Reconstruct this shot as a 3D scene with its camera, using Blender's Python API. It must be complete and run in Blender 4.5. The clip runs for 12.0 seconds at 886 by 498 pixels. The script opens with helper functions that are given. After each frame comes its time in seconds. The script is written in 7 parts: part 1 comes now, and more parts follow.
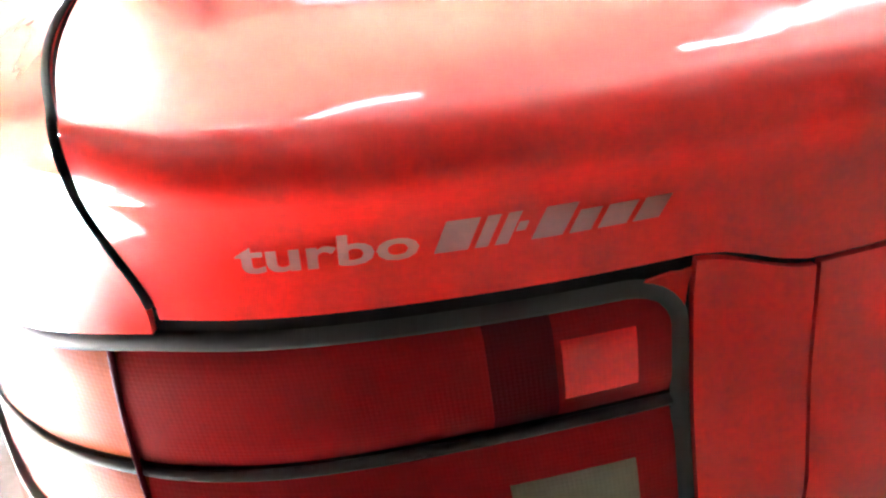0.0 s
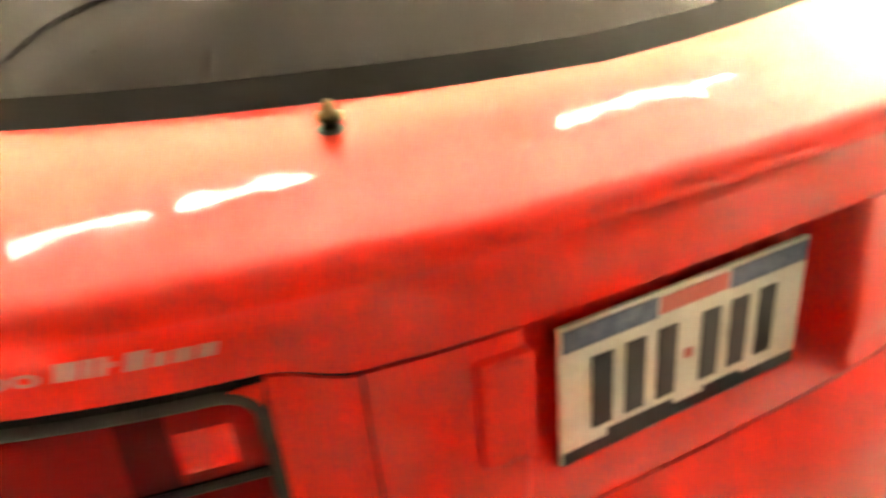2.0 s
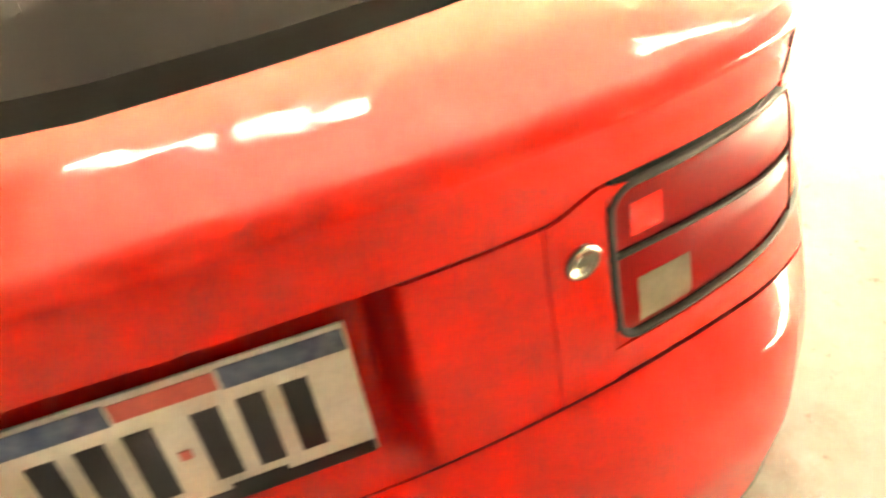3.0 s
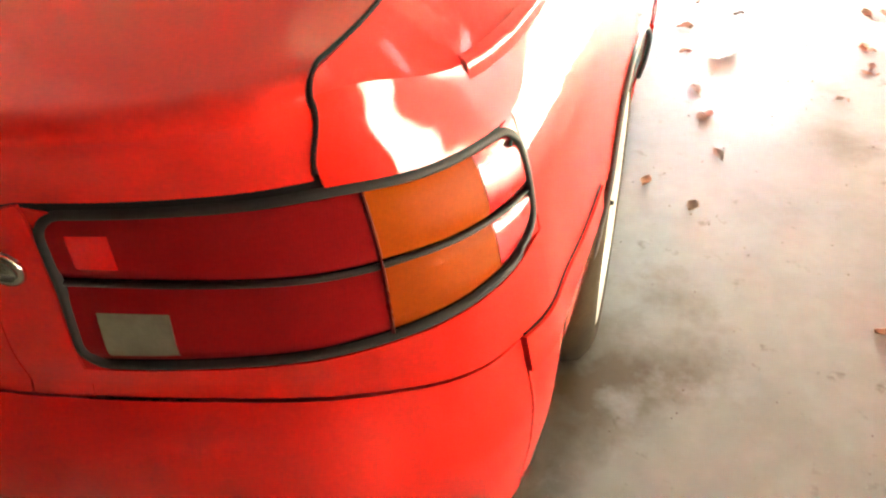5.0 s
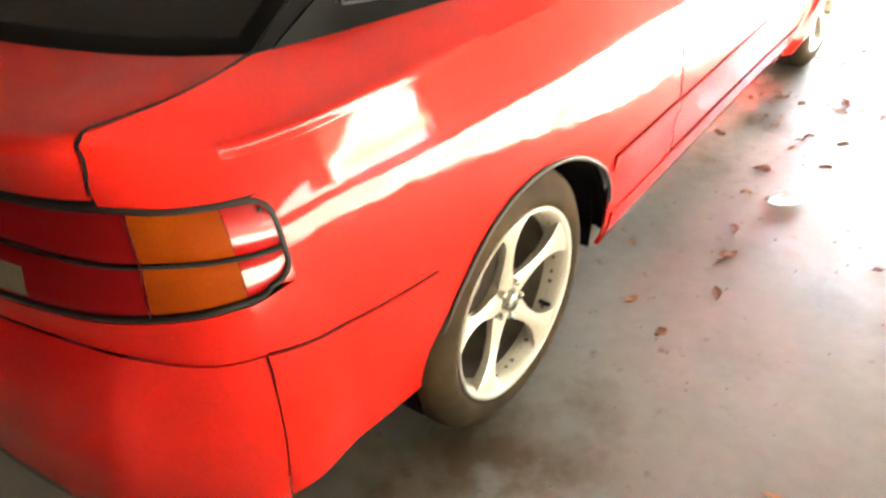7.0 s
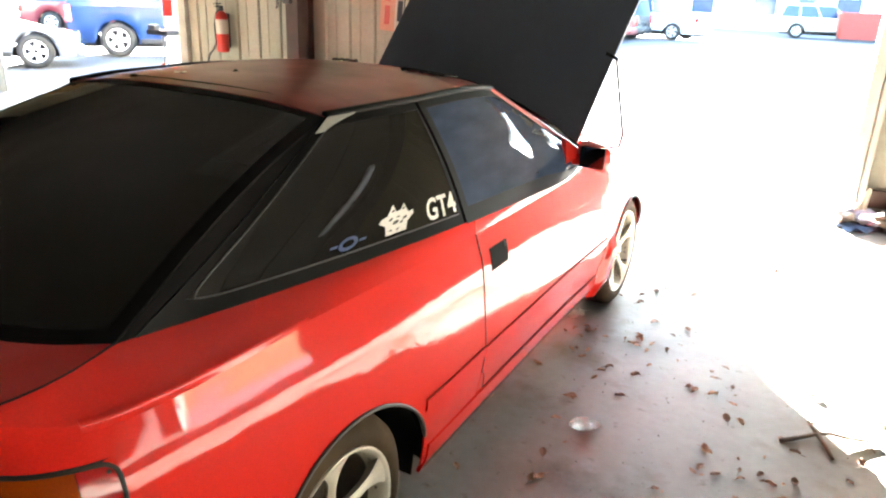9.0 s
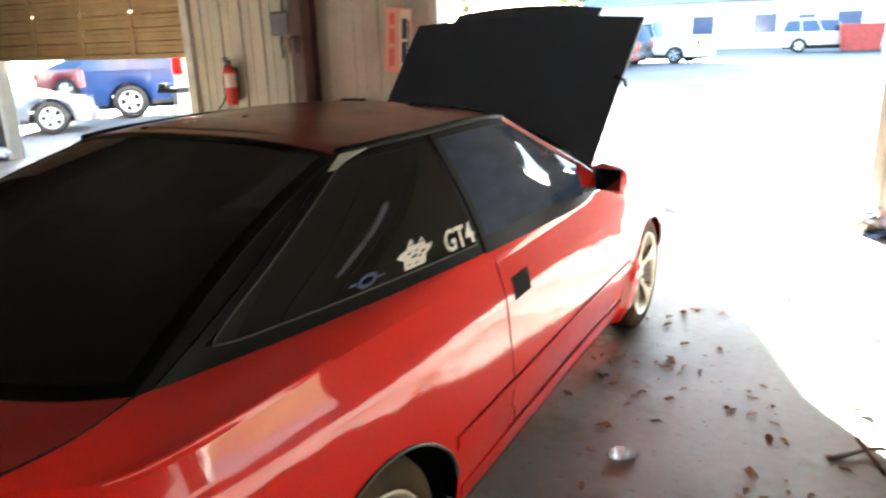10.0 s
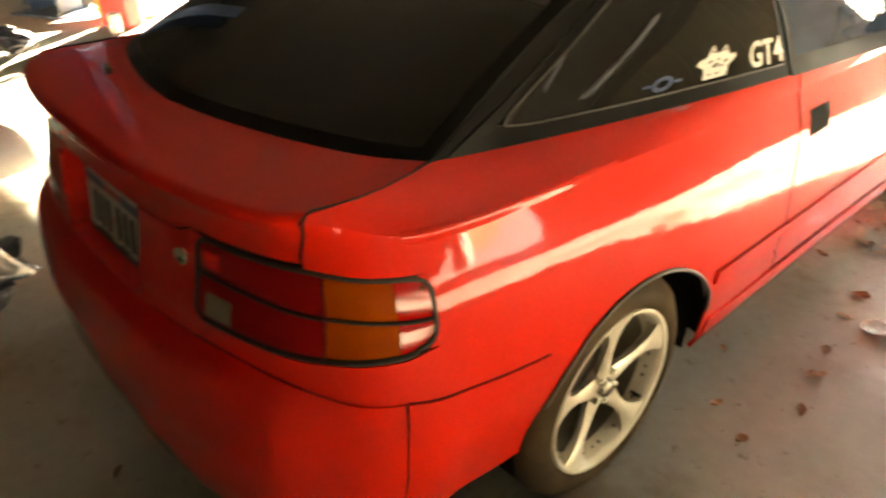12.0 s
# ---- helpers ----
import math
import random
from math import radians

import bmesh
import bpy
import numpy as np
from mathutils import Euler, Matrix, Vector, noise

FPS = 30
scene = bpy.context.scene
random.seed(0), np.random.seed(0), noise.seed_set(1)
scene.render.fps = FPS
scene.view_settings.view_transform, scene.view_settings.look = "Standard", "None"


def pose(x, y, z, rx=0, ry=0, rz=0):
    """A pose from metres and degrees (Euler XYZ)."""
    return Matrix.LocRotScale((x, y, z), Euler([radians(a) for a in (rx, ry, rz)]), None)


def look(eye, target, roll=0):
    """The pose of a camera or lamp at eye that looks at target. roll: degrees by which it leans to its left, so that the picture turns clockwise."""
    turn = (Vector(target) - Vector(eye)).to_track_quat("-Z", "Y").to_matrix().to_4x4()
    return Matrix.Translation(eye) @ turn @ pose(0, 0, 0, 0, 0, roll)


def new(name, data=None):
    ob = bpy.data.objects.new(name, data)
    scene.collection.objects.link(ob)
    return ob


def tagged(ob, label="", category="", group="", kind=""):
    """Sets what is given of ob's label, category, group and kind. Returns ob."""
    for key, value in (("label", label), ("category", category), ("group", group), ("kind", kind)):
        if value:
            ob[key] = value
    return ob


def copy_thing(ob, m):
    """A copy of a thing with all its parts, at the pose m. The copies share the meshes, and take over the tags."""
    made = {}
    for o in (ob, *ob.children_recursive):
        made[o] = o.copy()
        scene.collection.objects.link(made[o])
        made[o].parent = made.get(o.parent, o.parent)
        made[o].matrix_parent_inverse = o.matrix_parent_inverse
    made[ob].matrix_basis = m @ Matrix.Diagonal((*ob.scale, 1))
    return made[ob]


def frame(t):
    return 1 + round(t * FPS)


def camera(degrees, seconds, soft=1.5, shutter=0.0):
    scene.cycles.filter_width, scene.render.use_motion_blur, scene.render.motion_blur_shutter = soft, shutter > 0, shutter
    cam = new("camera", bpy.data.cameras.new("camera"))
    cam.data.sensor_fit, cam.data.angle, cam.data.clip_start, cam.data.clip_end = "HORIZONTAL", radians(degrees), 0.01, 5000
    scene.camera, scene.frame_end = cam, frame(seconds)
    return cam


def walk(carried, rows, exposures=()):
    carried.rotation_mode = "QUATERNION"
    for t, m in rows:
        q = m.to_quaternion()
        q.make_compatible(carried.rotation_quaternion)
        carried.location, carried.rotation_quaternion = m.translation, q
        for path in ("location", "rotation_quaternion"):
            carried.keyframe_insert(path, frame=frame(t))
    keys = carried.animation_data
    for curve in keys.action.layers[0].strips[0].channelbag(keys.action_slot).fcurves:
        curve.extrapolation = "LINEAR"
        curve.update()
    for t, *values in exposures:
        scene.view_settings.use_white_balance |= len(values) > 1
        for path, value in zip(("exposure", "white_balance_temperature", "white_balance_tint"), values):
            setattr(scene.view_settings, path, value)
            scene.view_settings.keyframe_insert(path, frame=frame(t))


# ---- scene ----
# Camera and its walk
cam = camera(63.5, 12.0, soft=2.2, shutter=0.5)
PATH = [
    (0, (-0.579, -0.936, 1.044), (-0.073, 0.632, -0.09), -6.9),
    (0.5, (-0.576, -0.931, 1.045), (-0.11, 0.663, -0.069), -5.0),
    (1, (-0.565, -0.954, 1.068), (-0.071, 0.702, 0.06), -4.3),
    (1.5, (-0.533, -1.03, 1.125), (0.025, 0.639, 0.175), -3.4),
    (2, (-0.449, -1.102, 1.165), (0.324, 0.409, 0.107), -1.8),
    (2.5, (-0.204, -1.143, 1.159), (0.636, 0.3, 0.058), -0.2),
    (2.7, (-0.054, -1.178, 1.194), (0.562, 0.303, -0.002), -4.6),
    (4.3, (0.651, -1.163, 1.177), (0.449, 0.401, -0.053), -7.5),
    (4.5, (0.731, -1.124, 1.18), (0.35, 0.398, -0.061), -6.9),
    (5, (0.868, -1.053, 1.181), (0.365, 0.338, -0.165), -5.5),
    (5.5, (1.033, -1.028, 1.187), (0.312, 0.292, -0.131), -6.9),
    (5.7, (1.186, -1.039, 1.206), (0.417, 0.323, -0.041), -5.6),
    (6, (1.281, -1.006, 1.223), (0.35, 0.293, 0.022), -8.0),
    (6.5, (1.344, -0.933, 1.232), (0.302, 0.27, 0.02), -5.7),
    (6.7, (1.382, -0.947, 1.248), (0.338, 0.265, 0.047), -4.9),
    (8.3, (1.651, -1.105, 1.534), (0.657, 0.443, 0.749), 1.5),
    (8.5, (1.655, -1.106, 1.553), (0.665, 0.46, 0.802), 1.4),
    (8.7, (1.678, -1.115, 1.562), (0.752, 0.511, 0.862), 1.7),
    (9, (1.696, -1.123, 1.57), (0.804, 0.537, 0.899), 2.2),
    (9.5, (1.705, -1.114, 1.566), (0.819, 0.565, 0.938), 1.1),
    (9.6, (1.707, -1.112, 1.567), (0.812, 0.567, 0.944), 0.5),
    (9.8, (1.716, -1.108, 1.580), (0.817, 0.574, 0.984), -2.9),
    (10, (1.672, -1.095, 1.541), (0.722, 0.57, 0.97), -2.0),
    (10.2, (1.656, -1.118, 1.53), (0.645, 0.483, 0.928), -1.8),
    (10.5, (1.632, -1.153, 1.512), (0.442, 0.295, 0.815), -1.5),
    (11, (1.619, -1.207, 1.489), (0.284, 0.014, 0.634), -1.1),
    (11.5, (1.559, -1.223, 1.479), (0.171, -0.194, 0.473), -0.5),
    (12, (1.496, -1.158, 1.448), (0.231, 0.023, 0.446), 0.5),
]
EXPOSURES = [
    (0.0, 10.4, 5500, 12),
    (1.0, 10.45, 6000, 10),
    (1.5, 10.8, 7000, 10),
    (2.7, 11.05, 8300, 10),
    (4.3, 9.7, 6600, 10),
    (5.0, 9.3, 6700, 10),
    (6.7, 8.8, 6500, 10),
    (8.3, 7.8, 6000, 10),
    (9.8, 6.7, 6000, 10),
    (10.0, 6.5, 6000, 10),
    (10.5, 5.6, 6400, 10),
    (11.0, 6.25, 7600, 10),
    (11.5, 6.8, 8600, 10),
    (12.0, 7.5, 8600, 10),
]
walk(cam, [(t, look(eye, target, roll)) for t, eye, target, roll in PATH], EXPOSURES)

# World, sun and lamps
SUN_ELEVATION = radians(11.0)
SUN_WAY = Vector((0.62, -0.785, -math.tan(SUN_ELEVATION)))
world = bpy.data.worlds.new("world")
scene.world = world
world.use_nodes = True
wn = world.node_tree
sky = wn.nodes.new("ShaderNodeTexSky")
sky.sky_type = "NISHITA"
sky.sun_disc = False
sky.sun_elevation = SUN_ELEVATION
sky.sun_rotation = math.atan2(-SUN_WAY.x, -SUN_WAY.y)
wn.links.new(sky.outputs["Color"], wn.nodes["Background"].inputs["Color"])
wn.nodes["Background"].inputs["Strength"].default_value = 0.032
sun = new("sun", bpy.data.lights.new("sun", "SUN"))
sun.data.energy, sun.data.angle, sun.data.color = 5.0, radians(0.5), (1.0, 0.945, 0.86)
sun.matrix_world = look((-6, 9, 4), Vector((-6, 9, 4)) + SUN_WAY)


# Materials
def shader(name, base, rough=0.5, metal=0.0, coat=0.0, spec=0.5):
    m = bpy.data.materials.new(name)
    m.use_nodes = True
    b = m.node_tree.nodes["Principled BSDF"]
    b.inputs["Base Color"].default_value = (*base, 1)
    b.inputs["Roughness"].default_value = rough
    b.inputs["Metallic"].default_value = metal
    b.inputs["Coat Weight"].default_value = coat
    b.inputs["Coat Roughness"].default_value = 0.03
    b.inputs["Specular IOR Level"].default_value = spec
    return m


def surface(name, base, rough=0.5, metal=0.0, coat=0.0, dark=None, scale=4.0, fine=60.0, wear=0.5, bump=0.1, depth=0.004, rough_var=0.15, random_tone=0.0, spec=0.5):
    """A material with stains at one scale and grain at another, in colour, gloss and relief."""
    m = shader(name, base, rough, metal, coat, spec)
    t, b = m.node_tree, m.node_tree.nodes["Principled BSDF"]
    add = t.nodes.new
    where = add("ShaderNodeTexCoord")
    big, small = add("ShaderNodeTexNoise"), add("ShaderNodeTexNoise")
    big.inputs["Scale"].default_value, big.inputs["Detail"].default_value = scale, 6
    small.inputs["Scale"].default_value, small.inputs["Detail"].default_value = fine, 4
    for n in (big, small):
        t.links.new(where.outputs["Object"], n.inputs["Vector"])
    ramp = add("ShaderNodeValToRGB")
    ramp.color_ramp.elements[0].position, ramp.color_ramp.elements[1].position = 0.36, 0.66
    t.links.new(big.outputs["Fac"], ramp.inputs["Fac"])
    mix = add("ShaderNodeMix")
    mix.data_type = "RGBA"
    mix.inputs["A"].default_value = (*base, 1)
    mix.inputs["B"].default_value = (*(dark or [c * 0.6 for c in base]), 1)
    amount = add("ShaderNodeMath")
    amount.operation = "MULTIPLY"
    amount.inputs[1].default_value = wear
    t.links.new(ramp.outputs["Color"], amount.inputs[0])
    t.links.new(amount.outputs["Value"], mix.inputs["Factor"])
    grain = add("ShaderNodeMix")
    grain.data_type, grain.blend_type = "RGBA", "OVERLAY"
    grain.inputs["Factor"].default_value = 0.25
    t.links.new(mix.outputs["Result"], grain.inputs["A"])
    t.links.new(small.outputs["Color"], grain.inputs["B"])
    hsv = add("ShaderNodeHueSaturation")
    hsv.inputs["Saturation"].default_value = 1.0
    t.links.new(mix.outputs["Result"], hsv.inputs["Color"])
    value = add("ShaderNodeMapRange")
    value.inputs["To Min"].default_value, value.inputs["To Max"].default_value = 0.85, 1.15
    t.links.new(small.outputs["Fac"], value.inputs["Value"])
    last = value.outputs["Result"]
    if random_tone:
        info = add("ShaderNodeObjectInfo")
        span = add("ShaderNodeMapRange")
        span.inputs["To Min"].default_value, span.inputs["To Max"].default_value = 1 - random_tone, 1 + random_tone
        times = add("ShaderNodeMath")
        times.operation = "MULTIPLY"
        t.links.new(info.outputs["Random"], span.inputs["Value"])
        t.links.new(span.outputs["Result"], times.inputs[0])
        t.links.new(last, times.inputs[1])
        last = times.outputs["Value"]
    t.links.new(last, hsv.inputs["Value"])
    t.links.new(hsv.outputs["Color"], b.inputs["Base Color"])
    gloss = add("ShaderNodeMapRange")
    gloss.inputs["To Min"].default_value = max(0.02, rough - rough_var)
    gloss.inputs["To Max"].default_value = min(1.0, rough + rough_var)
    t.links.new(big.outputs["Fac"], gloss.inputs["Value"])
    t.links.new(gloss.outputs["Result"], b.inputs["Roughness"])
    if bump:
        relief = add("ShaderNodeBump")
        relief.inputs["Strength"].default_value, relief.inputs["Distance"].default_value = bump, depth
        t.links.new(small.outputs["Fac"], relief.inputs["Height"])
        t.links.new(relief.outputs["Normal"], b.inputs["Normal"])
    return m


def glass(name, tint, rough=0.02, ior=1.42, haze=0.0, film_colour=(0.38, 0.44, 0.55)):
    """Tinted window glass: mirrors by Fresnel, lets tinted light through, and may carry a diffuse film as painted haze.
    """
    m = bpy.data.materials.new(name)
    m.use_nodes = True
    t = m.node_tree
    t.nodes.clear()
    out, mix = t.nodes.new("ShaderNodeOutputMaterial"), t.nodes.new("ShaderNodeMixShader")
    clear, shine, fresnel = t.nodes.new("ShaderNodeBsdfTransparent"), t.nodes.new("ShaderNodeBsdfGlossy"), t.nodes.new("ShaderNodeFresnel")
    clear.inputs["Color"].default_value = (*tint, 1)
    shine.inputs["Roughness"].default_value = rough
    fresnel.inputs["IOR"].default_value = ior
    t.links.new(fresnel.outputs["Fac"], mix.inputs["Fac"])
    t.links.new(clear.outputs["BSDF"], mix.inputs[1])
    t.links.new(shine.outputs["BSDF"], mix.inputs[2])
    last = mix.outputs["Shader"]
    if haze:
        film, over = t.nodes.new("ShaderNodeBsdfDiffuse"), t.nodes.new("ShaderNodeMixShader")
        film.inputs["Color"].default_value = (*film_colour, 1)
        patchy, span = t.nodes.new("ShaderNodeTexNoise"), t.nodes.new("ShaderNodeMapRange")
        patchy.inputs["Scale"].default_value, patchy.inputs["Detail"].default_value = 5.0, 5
        span.inputs["To Min"].default_value, span.inputs["To Max"].default_value = haze * 0.4, haze * 1.6
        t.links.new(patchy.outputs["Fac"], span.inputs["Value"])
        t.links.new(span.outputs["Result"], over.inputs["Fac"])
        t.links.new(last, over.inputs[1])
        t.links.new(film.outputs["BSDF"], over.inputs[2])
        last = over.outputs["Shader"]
    t.links.new(last, out.inputs["Surface"])
    return m


def glow(name, colour, strength):
    m = bpy.data.materials.new(name)
    m.use_nodes = True
    b = m.node_tree.nodes["Principled BSDF"]
    b.inputs["Base Color"].default_value = (*colour, 1)
    b.inputs["Emission Color"].default_value = (*colour, 1)
    b.inputs["Emission Strength"].default_value = strength
    return m


RED = surface("red_paint", (0.64, 0.015, 0.007), 0.36, coat=1.0, dark=(0.57, 0.013, 0.006), scale=3, fine=220, wear=0.08, bump=0.006, depth=0.001, rough_var=0.06, spec=0.04)
RED.node_tree.nodes["Principled BSDF"].inputs["Coat IOR"].default_value = 1.43
ROOF_RED = surface("faded_red_paint", (0.36, 0.030, 0.024), 0.36, coat=0.6, spec=0.5, dark=(0.19, 0.02, 0.016), scale=5, fine=180, wear=0.7, bump=0.03, depth=0.001)
RUBBER = surface("black_rubber", (0.018, 0.017, 0.015), 0.6, dark=(0.04, 0.035, 0.03), scale=12, fine=200, wear=0.5, bump=0.1, depth=0.001, spec=0.25)
TRIM = surface("grey_trim", (0.045, 0.042, 0.037), 0.5, dark=(0.08, 0.068, 0.055), scale=14, fine=180, wear=0.6, bump=0.08, depth=0.001)
TYRE = surface("tyre_rubber", (0.040, 0.027, 0.015), 0.8, dark=(0.095, 0.064, 0.033), scale=7, fine=150, wear=0.8, bump=0.25, depth=0.002, spec=0.12)
ALLOY = surface("champagne_alloy", (0.80, 0.75, 0.63), 0.36, metal=0.30, dark=(0.52, 0.44, 0.32), scale=9, fine=160, wear=0.5, bump=0.04, depth=0.001)
# Bead colour is lightened to paint in the seal's highlight.
BEAD = surface("highlight_grey_bead", (0.050, 0.047, 0.042), 0.5, dark=(0.032, 0.030, 0.027), scale=14, fine=180, wear=0.6, bump=0.05, depth=0.001)
BLACK_FRAME = surface("black_frame_paint", (0.006, 0.006, 0.006), 0.42, dark=(0.013, 0.012, 0.011), scale=9, fine=150, wear=0.4, bump=0.03, depth=0.001, spec=0.07)
DARK = surface("dark_void", (0.010, 0.009, 0.009), 0.85, scale=5, fine=50, bump=0.1, spec=0.1)
HOOD_BLACK = surface("dull_black_paint", (0.046, 0.058, 0.080), 0.5, dark=(0.062, 0.076, 0.10), scale=2.5, fine=90, wear=0.8, bump=0.06, depth=0.002)
LENS_RED = surface("red_lens", (0.235, 0.007, 0.007), 0.34, coat=0.0, spec=0.06, dark=(0.17, 0.004, 0.005), scale=6, fine=260, wear=0.2, bump=0.05, depth=0.001)
LENS_MARKER = surface("red_marker_lens", (0.40, 0.006, 0.006), 0.25, coat=0.7, dark=(0.30, 0.005, 0.004), scale=6, fine=260, wear=0.2, bump=0.02, depth=0.001)
LENS_DEEP = surface("deep_red_lens", (0.08, 0.003, 0.005), 0.3, coat=0.0, spec=0.06, scale=6, fine=260, wear=0.4, bump=0.05, depth=0.001)
LENS_BRIGHT = surface("bright_red_reflector", (0.85, 0.012, 0.009), 0.2, coat=0.8, scale=8, fine=300, wear=0.3, bump=0.06, depth=0.001)
LENS_AMBER = surface("amber_lens", (0.30, 0.050, 0.002), 0.40, coat=0.0, spec=0.04, dark=(0.19, 0.022, 0.002), scale=9, fine=240, wear=0.5, bump=0.06, depth=0.001)
LENS_CLEAR = surface("clear_lens", (0.20, 0.18, 0.13), 0.35, coat=0.0, spec=0.1, dark=(0.14, 0.125, 0.09), scale=30, fine=200, wear=0.6, bump=0.1, depth=0.001)
# Film colours stand in for veiling haze: warm on rear panes, blue on doors.
GLASS_DARK = glass("dark_tinted_glass", (0.035, 0.035, 0.033), haze=0.020, film_colour=(0.48, 0.44, 0.38))
GLASS_DOOR = glass("tinted_door_glass", (0.040, 0.046, 0.060), 0.03, haze=0.12, film_colour=(0.27, 0.40, 0.66))
CREAM_CHIP = surface("bare_primer", (0.66, 0.64, 0.60), 0.6, scale=30, fine=200, wear=0.4, bump=0.05, depth=0.001)
# Mirror colour is darkened to put a dark reflection into it.
MIRROR = shader("dimmed_mirror", (0.10, 0.11, 0.13), 0.06, metal=1.0)
# Windscreen tint set dark to dim the bright yard seen through it.
GLASS_CLEAR = glass("dimmed_windscreen_glass", (0.10, 0.11, 0.125))
BRASS = surface("tarnished_brass", (0.22, 0.14, 0.06), 0.4, metal=0.8, dark=(0.09, 0.06, 0.03), scale=40, fine=200, wear=0.6, bump=0.04, depth=0.001)
CHROME = surface("worn_chrome", (0.55, 0.52, 0.45), 0.25, metal=1.0, scale=20, fine=150, wear=0.4, bump=0.03, depth=0.001)
WHITE = surface("white_vinyl", (0.78, 0.76, 0.68), 0.45, scale=20, fine=150, wear=0.15, bump=0.02, depth=0.001)
DECAL_GREY = surface("faded_grey_decal", (0.32, 0.135, 0.125), 0.45, coat=0.3, dark=(0.36, 0.12, 0.11), scale=60, fine=300, wear=0.6, bump=0.02, depth=0.001)
DECAL_BLUE = surface("faded_blue_decal", (0.05, 0.08, 0.18), 0.5, scale=40, fine=200, wear=0.6, bump=0.02, depth=0.001)
PLATE_WHITE = surface("number_plate_white", (0.72, 0.70, 0.62), 0.4, dark=(0.5, 0.47, 0.4), scale=30, fine=160, wear=0.35, bump=0.03, depth=0.001)
INK = surface("dark_ink", (0.02, 0.022, 0.03), 0.45, scale=40, fine=200, wear=0.3, bump=0.02, depth=0.001)
INK_BLUE = surface("blue_ink", (0.05, 0.08, 0.16), 0.45, dark=(0.2, 0.25, 0.32), scale=60, fine=200, wear=0.6, bump=0.02, depth=0.001)
INK_RED = surface("red_ink", (0.6, 0.12, 0.10), 0.45, scale=40, fine=200, wear=0.3, bump=0.02, depth=0.001)
CLOTH = surface("grey_seat_cloth", (0.06, 0.06, 0.065), 0.9, scale=12, fine=300, wear=0.4, bump=0.3)
CONCRETE = surface("stained_concrete_floor", (0.36, 0.335, 0.29), 0.68, dark=(0.18, 0.155, 0.12), scale=0.9, fine=22, wear=0.9, bump=0.12, depth=0.004, rough_var=0.22, spec=0.4)


def worn_concrete(m):
    """Adds brown oil stains with a sheen, pale scuffs and fine specks to a concrete material."""
    t, b = m.node_tree, m.node_tree.nodes["Principled BSDF"]
    where = t.nodes.new("ShaderNodeTexCoord")

    def noise_at(scale, detail, low, high):
        n, r = t.nodes.new("ShaderNodeTexNoise"), t.nodes.new("ShaderNodeMapRange")
        n.inputs["Scale"].default_value, n.inputs["Detail"].default_value = scale, detail
        n.inputs["Roughness"].default_value = 0.62
        r.inputs["From Min"].default_value, r.inputs["From Max"].default_value = low, high
        t.links.new(where.outputs["Object"], n.inputs["Vector"])
        t.links.new(n.outputs["Fac"], r.inputs["Value"])
        return r.outputs["Result"]

    def blend(below, fac, colour, how="MIX"):
        x = t.nodes.new("ShaderNodeMix")
        x.data_type, x.blend_type = "RGBA", how
        x.inputs["B"].default_value = (*colour, 1)
        t.links.new(below, x.inputs["A"])
        t.links.new(fac, x.inputs["Factor"])
        return x.outputs["Result"]

    colour = b.inputs["Base Color"].links[0].from_socket
    stains = noise_at(1.7, 7, 0.54, 0.68)
    colour = blend(colour, stains, (0.50, 0.38, 0.26), "MULTIPLY")
    colour = blend(colour, noise_at(3.1, 8, 0.60, 0.80), (0.36, 0.35, 0.33))
    colour = blend(colour, noise_at(16.0, 6, 0.62, 0.75), (0.45, 0.40, 0.34), "MULTIPLY")
    colour = blend(colour, noise_at(210.0, 3, 0.68, 0.76), (0.46, 0.44, 0.40))
    t.links.new(colour, b.inputs["Base Color"])
    gloss = t.nodes.new("ShaderNodeMapRange")
    gloss.inputs["To Min"].default_value, gloss.inputs["To Max"].default_value = 0.56, 0.30
    t.links.new(stains, gloss.inputs["Value"])
    t.links.new(gloss.outputs["Result"], b.inputs["Roughness"])


def prismatic(m, pitch=0.0024):
    """Fine square ribs on a lamp lens."""
    t, b = m.node_tree, m.node_tree.nodes["Principled BSDF"]
    where, total = t.nodes.new("ShaderNodeTexCoord"), t.nodes.new("ShaderNodeMath")
    total.operation = "ADD"
    for k, way in enumerate(("X", "Z")):
        w = t.nodes.new("ShaderNodeTexWave")
        w.bands_direction = way
        w.inputs["Scale"].default_value = 0.314 / pitch
        t.links.new(where.outputs["Object"], w.inputs["Vector"])
        t.links.new(w.outputs["Fac"], total.inputs[k])
    relief = t.nodes.new("ShaderNodeBump")
    relief.inputs["Strength"].default_value, relief.inputs["Distance"].default_value = 0.10, 0.0006
    t.links.new(total.outputs["Value"], relief.inputs["Height"])
    t.links.new(relief.outputs["Normal"], b.inputs["Normal"])


